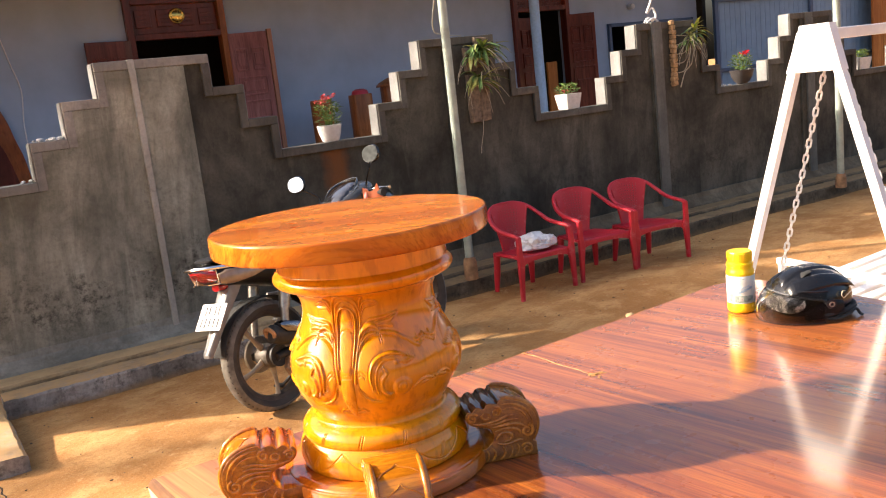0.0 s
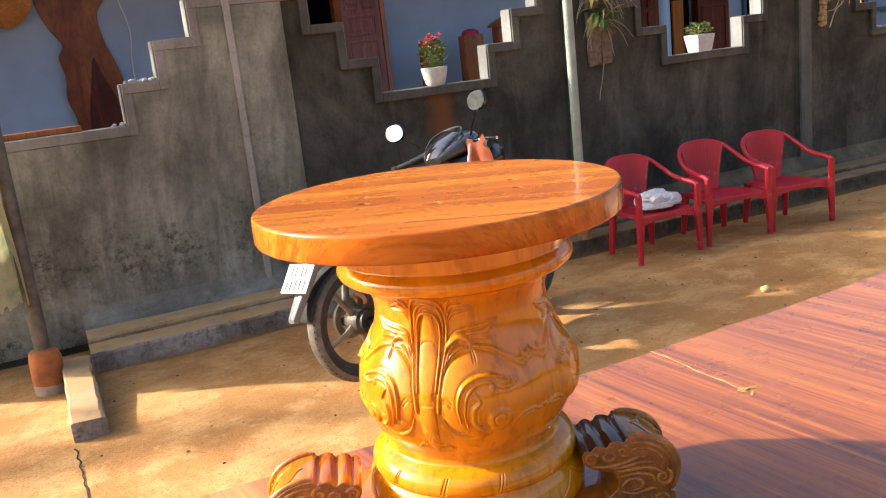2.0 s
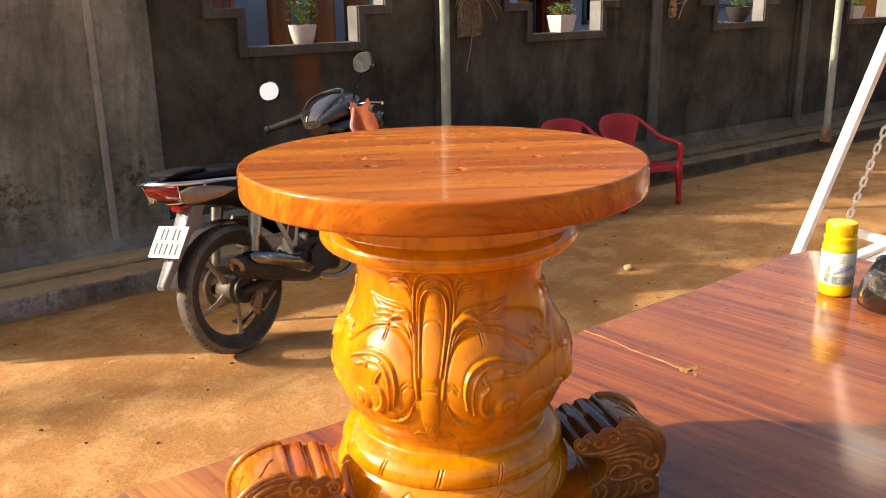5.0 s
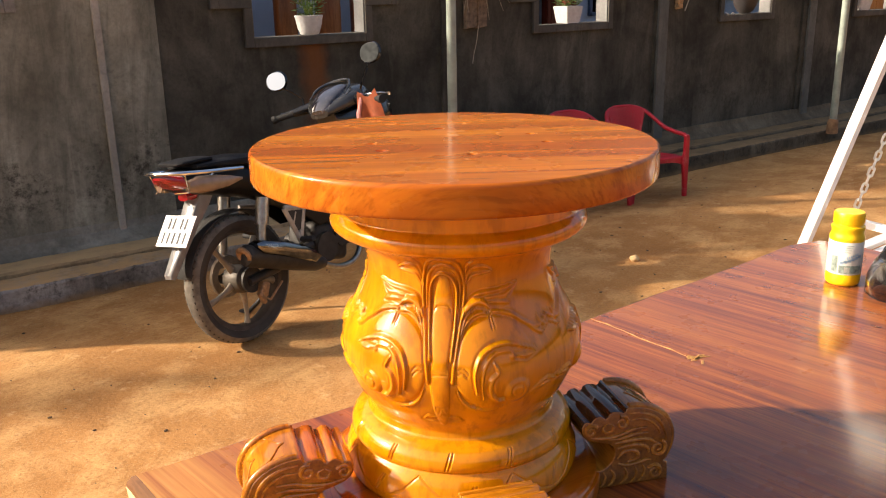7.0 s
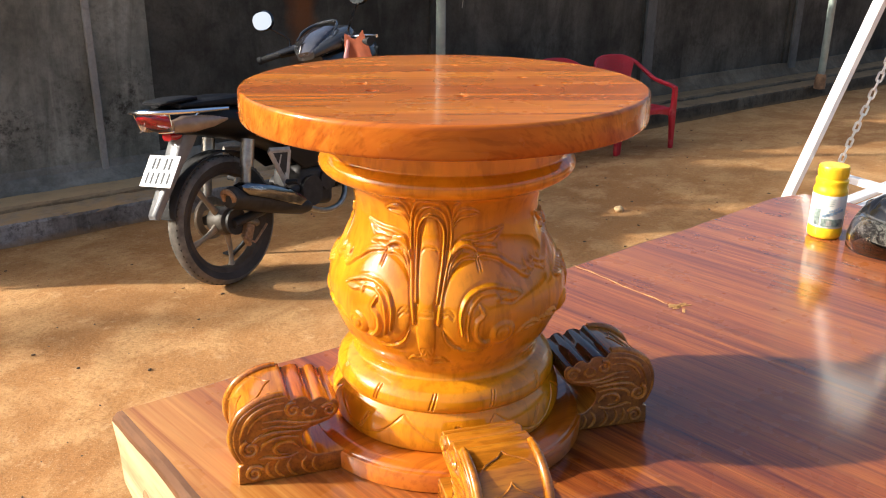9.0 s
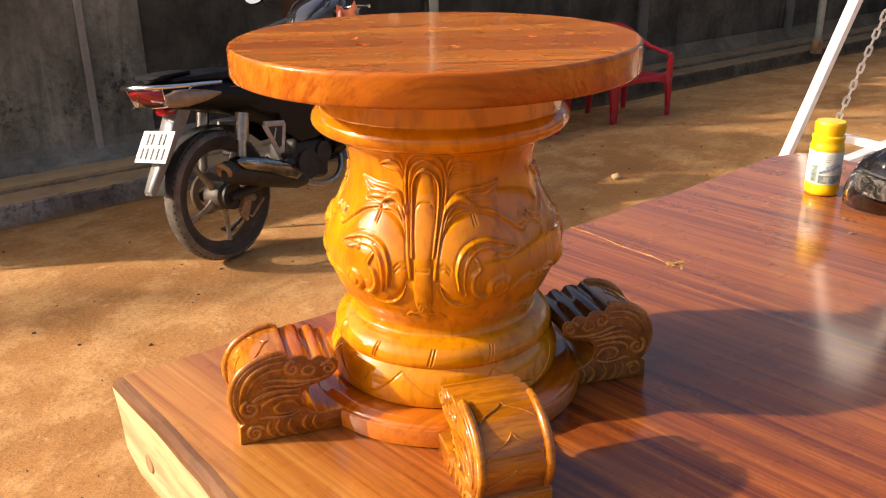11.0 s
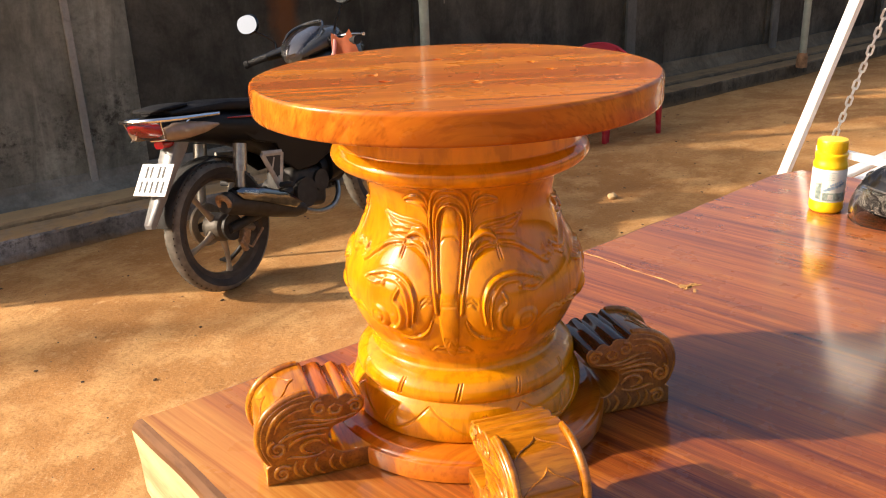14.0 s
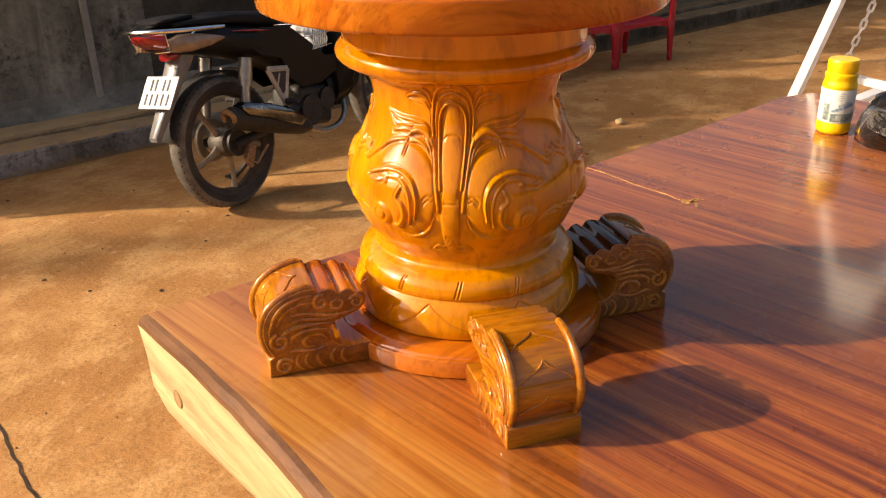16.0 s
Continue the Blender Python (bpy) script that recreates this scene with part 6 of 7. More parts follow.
# faded tarpaulin hung beside the end post
k = Mat("faded_tarpaulin", 0.7)
v = k.coords()
k.colour(k.ramp(k.noise(v, 6, 5, 0.6, 0.6), [(0.3, (0.22, 0.33, 0.27)), (0.48, (0.50, 0.49, 0.34)), (0.7, (0.62, 0.57, 0.38))]))
k.bump(k.noise(v, 30, 3), 0.3, 0.01)
tarp = thing("tarpaulin", (-0.125, 5.655, 0.0), label="faded cream and green tarpaulin with a ragged hem", category="tarpaulin")
bm = bmesh.new()
g = []
for j in range(31):
    row = []
    for i in range(25):
        a = i / 24
        hem = 0.47 + 0.05 * noise.noise(Vector((a * 14, 0, 2))) + 0.03 * noise.noise(Vector((a * 45, 0, 5)))
        z = hem + (2.5 - hem) * j / 30
        fold = 0.035 * math.sin(a * 9 + 0.6 * z) + 0.02 * math.sin(a * 22 + z)
        row.append(bm.verts.new((0.02 + 0.29 * a + 0.02 * math.sin(z * 3), fold * (1.0 - 0.25 * z / 2.5) - 0.02, z)))
    g.append(row)
for a, b in zip(g, g[1:]):
    for i in range(24):
        bm.faces.new((a[i], a[i + 1], b[i + 1], b[i]))
bmesh.ops.solidify(bm, geom=bm.faces[:], thickness=0.004)
part("tarp_sheet", bm, k.m, tarp, "", True)
for x in (0.05, 0.27):
    bm = bmesh.new()
    tube(bm, [(x, -0.02, 2.46), (x * 0.6 + 0.13, 0.0, 2.62), (0.34, 0.0, 2.66)], 0.004, 6)
    part("tie_cord", bm, WHITEPAINT, tarp, "", True)

# ---- house behind the wall ----
YH = 12.0
DARKWOOD = wood_mat("dark_red_door_timber", (0.085, 0.014, 0.010), (0.15, 0.028, 0.018), (0.22, 0.050, 0.030), 6.0, (1.0, 1.0, 0.08), rough=0.3, coat=0.4)
PINKWOOD = wood_mat("pink_brown_door_timber", (0.22, 0.078, 0.074), (0.33, 0.130, 0.122), (0.41, 0.185, 0.170), 6.0, (1.0, 1.0, 0.08), rough=0.4, coat=0.2)
ORANGEWOOD = wood_mat("orange_timber", (0.34, 0.10, 0.02), (0.48, 0.16, 0.035), (0.58, 0.23, 0.06), 5.0, (1.0, 1.0, 0.07), rough=0.35, coat=0.3)
LOGWOOD = wood_mat("brown_turned_log", (0.20, 0.058, 0.016), (0.31, 0.098, 0.028), (0.40, 0.15, 0.05), 7.0, (1.0, 1.0, 0.1), rough=0.4, coat=0.3)
EDGEWOOD = wood_mat("pale_orange_door_edge", (0.34, 0.15, 0.10), (0.43, 0.20, 0.13), (0.50, 0.26, 0.17), 6.0, (1.0, 1.0, 0.08), rough=0.4, coat=0.2)
INTERIOR = plain("painted_dim_interior", (0.035, 0.03, 0.026), 0.9)
BRASS = plain("brass", (0.75, 0.55, 0.16), 0.25, 1.0)
BLUEMETAL = plain("blue_sheet_metal", (0.20, 0.30, 0.42), 0.5, 0.1, vary=0.12, scale=3)
BLUEDARK = plain("dark_blue_frame", (0.05, 0.085, 0.16), 0.5)
BLUEPALE = plain("pale_blue_paint", (0.38, 0.52, 0.70), 0.5)

house = thing("house", (0, YH, 0), label="single-storey blue plastered house with dark timber doors", category="house")


def wall_panel(x0, x1, z0, z1, name="wall"):
    bm = bmesh.new()
    box(bm, (x1 - x0, 0.2, z1 - z0), ((x0 + x1) / 2, 0.1, (z0 + z1) / 2))
    return part(name, bm, BLUEWALL, house)


# openings: front door (3.08 to 4.34), second door (9.3 to 10.45), window (11.42 to 13.6)
for a in ((-14, 3.08, 0, 4.3), (4.34, 9.30, 0, 4.3), (3.08, 4.34, 3.12, 4.3), (9.30, 10.45, 3.05, 4.3), (10.45, 11.42, 0, 4.3), (11.42, 13.55, 0, 1.05), (11.42, 13.55, 2.28, 4.3), (13.55, 13.75, 0, 4.3)):
    wall_panel(*a)
# room surfaces near black: the indoor gloom is painted into their colour
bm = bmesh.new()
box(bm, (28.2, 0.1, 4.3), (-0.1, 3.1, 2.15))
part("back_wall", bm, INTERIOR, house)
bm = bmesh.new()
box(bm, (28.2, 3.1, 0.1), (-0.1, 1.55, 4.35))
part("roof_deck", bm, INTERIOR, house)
# pitched roof with deep eaves
ROOFM = plain("red_brown_roof_sheet", (0.20, 0.075, 0.045), 0.7, vary=0.25, scale=3)
for y0, z0, y1, z1 in ((-1.9, 3.42, 3.0, 5.6), (3.0, 5.6, 8.0, 3.42)):
    bm = bmesh.new()
    prism(bm, [(y0, z0), (y0, z0 + 0.10), (y1, z1 + 0.10), (y1, z1)], 28.6)
    part("roof", bm, ROOFM, house, "red-brown pitched roof", False, Matrix(((0, 1, 0, -14.4), (1, 0, 0, 0), (0, 0, 1, 0), (0, 0, 0, 1))))
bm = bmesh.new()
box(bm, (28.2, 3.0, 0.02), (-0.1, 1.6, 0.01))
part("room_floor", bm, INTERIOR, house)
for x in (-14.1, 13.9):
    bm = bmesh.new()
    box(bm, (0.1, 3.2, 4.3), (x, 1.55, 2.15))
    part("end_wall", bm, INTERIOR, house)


def door(x0, x1, ztop, zl, name, m, mj=None):
    d = new(name)
    d.parent = house
    for x in (x0 + 0.045, x1 - 0.045):
        bm = bmesh.new()
        box(bm, (0.09, 0.16, ztop), (x, 0.0, ztop / 2), bevel=0.008)
        part("jamb", bm, mj if x > x0 + 0.1 and mj else m, d)
    for z in (ztop - 0.05, zl + 0.03):
        bm = bmesh.new()
        box(bm, (x1 - x0 - 0.18, 0.16, 0.08), ((x0 + x1) / 2, 0.0, z), bevel=0.008)
        part("lintel", bm, m, d)
    bm = bmesh.new()
    box(bm, (x1 - x0 - 0.19, 0.04, ztop - zl - 0.15), ((x0 + x1) / 2, 0.03, (ztop + zl) / 2), bevel=0.003)
    w = (x1 - x0 - 0.2) / 4
    part("transom", bm, m, d)
    for k in range(4):
        xx = x0 + 0.1 + w * (k + 0.5)
        bm = bmesh.new()
        box(bm, (w * 0.72, 0.02, (ztop - zl) * 0.42), (xx, -0.005, (ztop + zl) / 2), bevel=0.008)
        part("panel", bm, m, d)
        for j in range(4):
            bm = bmesh.new()
            box(bm, (w * 0.5, 0.012, 0.012), (xx, -0.018, zl + 0.16 + 0.05 * j), bevel=0.003)
            part("slat", bm, m, d)
    return d


def leaf(parent, w, h, hinge, angle, m, name="door_leaf"):
    """A panelled leaf hinged at x = 0 that runs to x = w."""
    root = new(name)
    root.parent = parent
    root.matrix_basis = Matrix.Translation(hinge) @ pose(0, 0, 0, 0, 0, angle)
    bm = bmesh.new()
    box(bm, (w, 0.035, h), (w / 2, 0, h / 2), bevel=0.004)
    part("board", bm, m, root)
    s = 1 if w > 0 else -1
    a = abs(w)
    for y in (-0.024, 0.024):
        for cx, cz, pw, ph in ((0.28, 0.86, 0.30, 0.11), (0.72, 0.86, 0.30, 0.11), (0.5, 0.72, 0.72, 0.09), (0.5, 0.43, 0.74, 0.42), (0.5, 0.10, 0.72, 0.12)):
            bm = bmesh.new()
            for dx, dz, lx, lz in ((0, ph / 2, pw, 0.010), (0, -ph / 2, pw, 0.010), (pw / 2, 0, 0.03, ph), (-pw / 2, 0, 0.03, ph)):
                box(bm, (lx * a, 0.030, lz * h), (s * (cx + dx) * a, y, (cz + dz) * h), bevel=0.004)
            box(bm, (pw * a * 0.72, 0.014, ph * h * 0.6), (s * cx * a, y, cz * h), bevel=0.006)
            part("panel", bm, m, root)
        bm = bmesh.new()
        for r in (0.30, 0.22, 0.12):
            tube(bm, [(s * (0.86 - r * 1.0 * math.sin(radians(t))) * a, y * 1.25, (0.26 + 0.0) * h + r * a * 1.6 * math.cos(radians(t))) for t in range(0, 181, 12)], 0.017, 6)
        part("fan_carving", bm, m, root)
    return root


d1 = door(3.05, 4.37, 3.12, 2.59, "front_door", DARKWOOD, LOGWOOD)
leaf(d1, 0.52, 2.57, (4.36, -0.08, 0.02), -12, PINKWOOD)
bm = bmesh.new()
box(bm, (0.065, 0.05, 2.60), (4.905, -0.20, 1.315), bevel=0.006)
part("door_edge", bm, EDGEWOOD, d1, "pale orange edge of a folded door leaf")
leaf(d1, -0.60, 2.57, (3.06, -0.08, 0.02), 14, DARKWOOD)
bm = bmesh.new()
lathe(bm, [(0, 0), (0.095, 0), (0.10, 0.012), (0.085, 0.02), (0.07, 0.014), (0.05, 0.022), (0, 0.024)], 32)
part("medallion", bm, BRASS, d1, "round brass medallion", True, pose(3.73, -0.03, 2.875, 90, 0, 0))
d2 = door(9.27, 10.48, 3.05, 2.62, "side_door", DARKWOOD)
leaf(d2, 0.54, 2.5, (10.38, -0.08, 0.02), -14, DARKWOOD)
leaf(d2, 0.46, 2.5, (9.36, -0.02, 0.02), 8, DARKWOOD)
bm = bmesh.new()
box(bm, (0.21, 0.05, 1.74), (9.99, -0.06, 0.89), bevel=0.01)
part("timber_board", bm, ORANGEWOOD, house, "orange timber board leaning in the doorway")
# window frame and a porch pillar
win = new("window_1")
win.parent = house
for a, b in (((11.42, 2.28), (13.55, 2.28)), ((11.42, 1.05), (11.42, 2.28)), ((13.55, 1.05), (13.55, 2.28)), ((11.42, 1.05), (13.55, 1.05)), ((12.48, 1.05), (12.48, 2.28))):
    bm = bmesh.new()
    box(bm, (abs(b[0] - a[0]) + 0.06, 0.1, abs(b[1] - a[1]) + 0.06), ((a[0] + b[0]) / 2, -0.01, (a[1] + b[1]) / 2), bevel=0.005)
    part("window_bar", bm, BLUEDARK, win)
bm = bmesh.new()
cyl(bm, 0.080, (9.16, -0.75, 0), (9.16, -0.75, 3.92), 24)
part("porch_pillar", bm, BLUEPALE, house, "pale blue round porch pillar", True)
bm = bmesh.new()
lathe(bm, [(0, 0), (0.05, 0), (0.055, 0.04), (0.045, 0.10), (0, 0.12)], 20)
part("wall_lamp", bm, plain("lamp_plastic", (0.55, 0.55, 0.56), 0.4), house, "", True, pose(11.95, -0.02, 2.58, 90, 0, 0))

# blue sheet-metal shed that closes the far side
shed = thing("metal_shed", (13.75, 11.6, 0), label="blue corrugated metal shed wall on a dark frame", category="shed")
for k in range(16):
    bm = bmesh.new()
    for j in range(4):
        box(bm, (0.146, 0.03, 4.2), (0.073 + 0.15 * j, 0.0, 2.1), bevel=0.006)
    box(bm, (0.60, 0.012, 4.2), (0.30, 0.014, 2.1))
    part("sheet", bm, BLUEMETAL, shed, "", False, pose(0.60 * k, 0, 0))
for z in (1.25, 2.55, 3.9):
    bm = bmesh.new()
    box(bm, (9.6, 0.05, 0.07), (4.8, -0.045, z), bevel=0.005)
    part("frame_rail", bm, BLUEDARK, shed)
for x in (0.0, 2.9):
    bm = bmesh.new()
    box(bm, (0.10, 0.06, 4.2), (x, -0.055, 2.1), bevel=0.006)
    part("frame_post", bm, BLUEDARK, shed)
od = thing("plank_door", (18.6, 11.3, 0), label="orange timber plank door beside the shed", category="door")
for k in range(5):
    bm = bmesh.new()
    box(bm, (0.36, 0.05, 3.4), (0.37 * k, 0, 1.7), bevel=0.008)
    part("plank", bm, ORANGEWOOD, od)
for z in (0.5, 2.8):
    bm = bmesh.new()
    box(bm, (1.9, 0.04, 0.12), (0.74, -0.045, z), bevel=0.006)
    part("ledger", bm, ORANGEWOOD, od)

# big natural-edged timber slice against the house
slice_ = thing("timber_slice", (1.17, 11.86, 0), label="tall natural-edged reddish timber slice leaning on the house", category="timber")
left = [(-0.26, 0.0), (-0.27, 0.8), (-0.25, 1.12), (-0.31, 1.38), (-0.28, 1.62), (-0.31, 1.86), (-0.25, 2.0), (-0.37, 2.22), (-0.45, 2.5), (-0.40, 3.0), (-0.2, 3.3)]
right = [(0.1, 3.35), (0.35, 3.1), (0.30, 2.75), (0.36, 2.55), (0.20, 2.32), (0.22, 2.0), (0.30, 1.75), (0.36, 1.50), (0.42, 1.25), (0.46, 0.8), (0.47, 0.0)]
ol = [(p.x, p.y) for p in curve([(a, b, 0) for a, b in left + right], 6)]
bm = bmesh.new()
prism(bm, ol, 0.07, 0.008)
part("slice_board", bm, wood_mat("slice_timber", (0.14, 0.022, 0.014), (0.30, 0.085, 0.022), (0.42, 0.15, 0.035), 1.6, (1.0, 1.0, 0.35), rough=0.35, coat=0.3, figure=1.2), slice_, "", False, pose(0, 0, 0, -2.5))
heart = [(-0.12, 0.0), (-0.13, 0.7), (-0.10, 1.15), (-0.02, 1.52), (0.06, 1.82), (0.13, 1.60), (0.24, 1.30), (0.33, 0.8), (0.36, 0.0)]
bm = bmesh.new()
prism(bm, [(p.x, p.y) for p in curve([(a, b, 0) for a, b in heart], 6)], 0.004, 0.001)
part("heartwood", bm, wood_mat("dark_heartwood", (0.055, 0.008, 0.008), (0.10, 0.016, 0.012), (0.17, 0.035, 0.018), 3.0, (1.0, 1.0, 0.2), rough=0.35, coat=0.3, figure=1.2), slice_, "dark red heartwood", False, pose(0, -0.003, 0, -2.5))
disc = thing("timber_disc", (0.36, 11.93, 2.58), label="round orange timber slice hung on the house", category="timber")
bm = bmesh.new()
lathe(bm, [(0, 0), (0.33, 0), (0.35, 0.01), (0.35, 0.04), (0.33, 0.05), (0, 0.05)], 40)
part("disc_board", bm, ORANGEWOOD, disc, "", True, pose(0, 0, 0, 90, 0, 0))
cable = thing("cable", (0, YH - 0.02, 0), label="thin white cable hanging down the house", category="cable")
bm = bmesh.new()
tube(bm, curve([(1.42, 0, 4.2), (1.50, 0, 3.2), (1.62, 0, 2.5), (1.70, 0, 2.1), (1.66, 0, 1.7), (1.66, 0, 1.2)], 8), 0.008, 6)
part("cable_run", bm, plain("white_cable", (0.7, 0.7, 0.72), 0.5), cable, "", True)

# turned logs on the porch
for x, r, h, cap in ((5.36, 0.15, 1.575, False), (5.98, 0.17, 1.59, True), (6.52, 0.18, 1.70, False)):
    log = thing("timber_log", (x, 11.4, 0), label="upright varnished brown timber log", category="log", group="logs on the porch")
    bm = bmesh.new()
    rows = [(0, 0), (r, 0), (r * 1.04, 0.3), (r * 0.98, 0.8), (r * 1.0, h - 0.02), (r * 0.97, h), (0, h)]
    lathe(bm, rows, 32)
    part("log_body", bm, LOGWOOD, log, "", True)
    bm = bmesh.new()
    if cap:
        lathe(bm, [(0, h + 0.08), (0.06, h + 0.075), (0.11, h + 0.05), (0.125, h), (0.0, h)], 24)
        part("red_cover", bm, REDPLASTIC, log, "red plastic bowl upside down on top", True)
    elif x > 6:
        lathe(bm, [(0, h + 0.09), (0.08, h + 0.07), (0.20, h + 0.01), (0.235, h - 0.02), (0.235, h - 0.045), (0.1, h - 0.03)], 24)
        part("log_cap", bm, LOGWOOD, log, "", True)
    else:
        bm.free()
bm = bmesh.new()
box(bm, (14, 2.2, 0.22), (3.5, 10.95, 0.105), bevel=0.01)
porch = tagged(part("porch_floor", bm, KERB), "low cement porch along the house", "porch", kind="structure")

# ---- pots on the wall ----
LEAFG = plain("leaf_green", (0.11, 0.19, 0.04), 0.5, vary=0.4, scale=12)
LEAFY = plain("leaf_yellow_green", (0.34, 0.35, 0.09), 0.5, vary=0.3, scale=12)
FLOWERP = plain("pink_petals", (0.62, 0.12, 0.12), 0.6, vary=0.3, scale=20)
FLOWERR = plain("red_petals", (0.60, 0.012, 0.03), 0.6, vary=0.3, scale=20)
SOIL = plain("potting_soil", (0.05, 0.035, 0.02), 0.95)
DARKPOT = plain("dark_brown_pot", (0.045, 0.04, 0.04), 0.4)
WHITEPOT = plain("white_ribbed_pot", (0.58, 0.58, 0.57), 0.5)


def leaf_mesh(bm, at, way, length, width, droop=0.3, n=5):
    """One thin pointed leaf with a fold, added to bm."""
    way = Vector(way).normalized()
    side = way.cross(Vector((0, 0, 1)))
    side = side.normalized() if side.length > 1e-3 else Vector((1, 0, 0))
    p, d = Vector(at), way.copy()
    rows = []
    for k in range(n + 1):
        w = width * math.sin(math.pi * min(0.98, 0.12 + 0.86 * k / n)) * 0.5
        up = side.cross(d).normalized()
        rows.append((bm.verts.new(p - side * w + up * w * 0.35), bm.verts.new(p), bm.verts.new(p + side * w + up * w * 0.35)))
        d = (d - Vector((0, 0, droop / n))).normalized()
        p = p + d * (length / n)
    for a, b in zip(rows, rows[1:]):
        bm.faces.new((a[0], a[1], b[1], b[0]))
        bm.faces.new((a[1], a[2], b[2], b[1]))


def potted(at, kind, seed, label):
    rnd = random.Random(seed)
    root = thing("flower_pot", at, rnd.uniform(-20, 20), label, "plant pot", "pots on the wall")
    bm = bmesh.new()
    if kind == "round":
        lathe(bm, [(0, 0), (0.058, 0), (0.066, 0.01), (0.082, 0.06), (0.092, 0.11), (0.096, 0.125), (0.09, 0.128), (0.085, 0.115), (0, 0.112)], 28)
        for v in bm.verts:
            a = math.atan2(v.co.y, v.co.x)
            k = 1 + 0.012 * math.cos(14 * a)
            v.co.x, v.co.y = v.co.x * k, v.co.y * k
        m, top, rr = WHITEPOT, 0.115, 0.08
    elif kind == "square":
        bmesh.ops.create_cone(bm, cap_ends=True, segments=4, radius1=0.125, radius2=0.165, depth=0.15, matrix=pose(0, 0, 0.075, 0, 0, 45))
        bmesh.ops.bevel(bm, geom=bm.edges[:], offset=0.006, segments=2, affect="EDGES")
        bmesh.ops.scale(bm, vec=(0.78, 0.78, 0.92), verts=bm.verts)
        m, top, rr = WHITEPOT, 0.133, 0.082
    else:
        lathe(bm, [(0, 0), (0.06, 0), (0.10, 0.03), (0.14, 0.09), (0.155, 0.14), (0.16, 0.15), (0.165, 0.165), (0.155, 0.168), (0.148, 0.15), (0, 0.145)], 28)
        bmesh.ops.scale(bm, vec=(0.78, 0.78, 0.88), verts=bm.verts)
        m, top, rr = DARKPOT, 0.132, 0.095
    part("pot", bm, m, root, "", kind != "square")
    bm = bmesh.new()
    lathe(bm, [(0, top + 0.004), (rr * 0.96, top + 0.002), (rr * 0.96, top - 0.02)], 20)
    part("soil", bm, SOIL, root)
    H = {"round": 0.20, "square": 0.09, "bowl": 0.17}[kind]
    bl, by, fl = bmesh.new(), bmesh.new(), bmesh.new()
    for k in range(190 if kind != "square" else 120):
        a, r, h = rnd.uniform(0, 6.283), rr * 1.15 * math.sqrt(rnd.random()), H * rnd.uniform(0.05, 1)
        r *= 0.6 + 0.55 * math.sin(math.pi * min(1, h / H * 0.9 + 0.1))
        p = (r * math.cos(a), r * math.sin(a), top + h)
        leaf_mesh(by if rnd.random() < 0.22 else bl, p, (math.cos(a + rnd.uniform(-1, 1)), math.sin(a + rnd.uniform(-1, 1)), rnd.uniform(0.1, 1.1)), rnd.uniform(0.025, 0.05), rnd.uniform(0.016, 0.03), 0.5, 3)
    for k in range(9):
        a = rnd.uniform(0, 6.283)
        tube(bl, [(0.02 * math.cos(a), 0.02 * math.sin(a), top), (rr * 0.6 * math.cos(a), rr * 0.6 * math.sin(a), top + H * 0.8)], 0.003, 5)
    heads = {"round": 9, "square": 3, "bowl": 4}[kind]
    for k in range(heads):
        a = rnd.uniform(0, 6.283) if kind != "square" else math.pi + rnd.uniform(-0.5, 0.5)
        r = rr * rnd.uniform(0.3, 1.1)
        c = Vector((r * math.cos(a), r * math.sin(a), top + H * rnd.uniform(0.85, 1.15) if kind != "square" else top + 0.03))
        for j in range(16):
            b = rnd.uniform(0, 6.283)
            leaf_mesh(fl, c + Vector((rnd.uniform(-1, 1), rnd.uniform(-1, 1), rnd.uniform(-1, 1))) * 0.012, (math.cos(b), math.sin(b), rnd.uniform(-0.2, 1)), 0.022 if kind != "bowl" else 0.032, 0.018, 0.4, 3)
    for ob in (part("foliage", bl, LEAFG, root), part("yellow_leaves", by, LEAFY, root), part("flowers", fl, FLOWERR if kind == "bowl" else FLOWERP, root)):
        tagged(ob, kind="stuff")


YP = YW + 0.045
potted((3.055, YP, 1.278), "round", 11, "ribbed white pot of pink and yellow flowers")
potted((5.48, YP, 1.259), "square", 12, "square white pot of low succulents")
potted((7.905, YP, 1.258), "bowl", 13, "dark bowl pot of red flowers")
potted((10.05, YP, 1.223), "square", 14, "square pale pot of green leaves")
# pebbles and scraps on the coping
bits = thing("pebble_scraps", (0, 0, 0), label="small pebbles and scraps on the wall coping", category="pebbles", kind="stuff")
bm = bmesh.new()
rnd = random.Random(5)
for k in range(26):
    x, z = (rnd.uniform(0.97, 1.14), 1.543) if k < 14 else ((rnd.uniform(7.54, 7.70), 1.257) if k < 22 else (rnd.uniform(0.84, 0.91), 1.293))
    r = rnd.uniform(0.008, 0.02)
    bmesh.ops.create_icosphere(bm, subdivisions=1, radius=r, matrix=Matrix.Translation((x, YW + rnd.uniform(0.0, 0.12), z + r * 0.5)) @ Matrix.Diagonal((1, 1, 0.7, 1)))
part("pebble_pile", bm, plain("pale_pebbles", (0.55, 0.53, 0.5), 0.8, vary=0.4, scale=40), bits)

# ---- orchids on the pilasters ----
BARKM = plain("fibrous_bark", (0.17, 0.125, 0.085), 0.95, vary=0.45, scale=30, bump=0.6)
BARKY = plain("pale_flaky_bark", (0.42, 0.27, 0.13), 0.95, vary=0.5, scale=26, bump=0.6)
ROOTM = plain("pale_roots", (0.34, 0.30, 0.22), 0.8, vary=0.3)


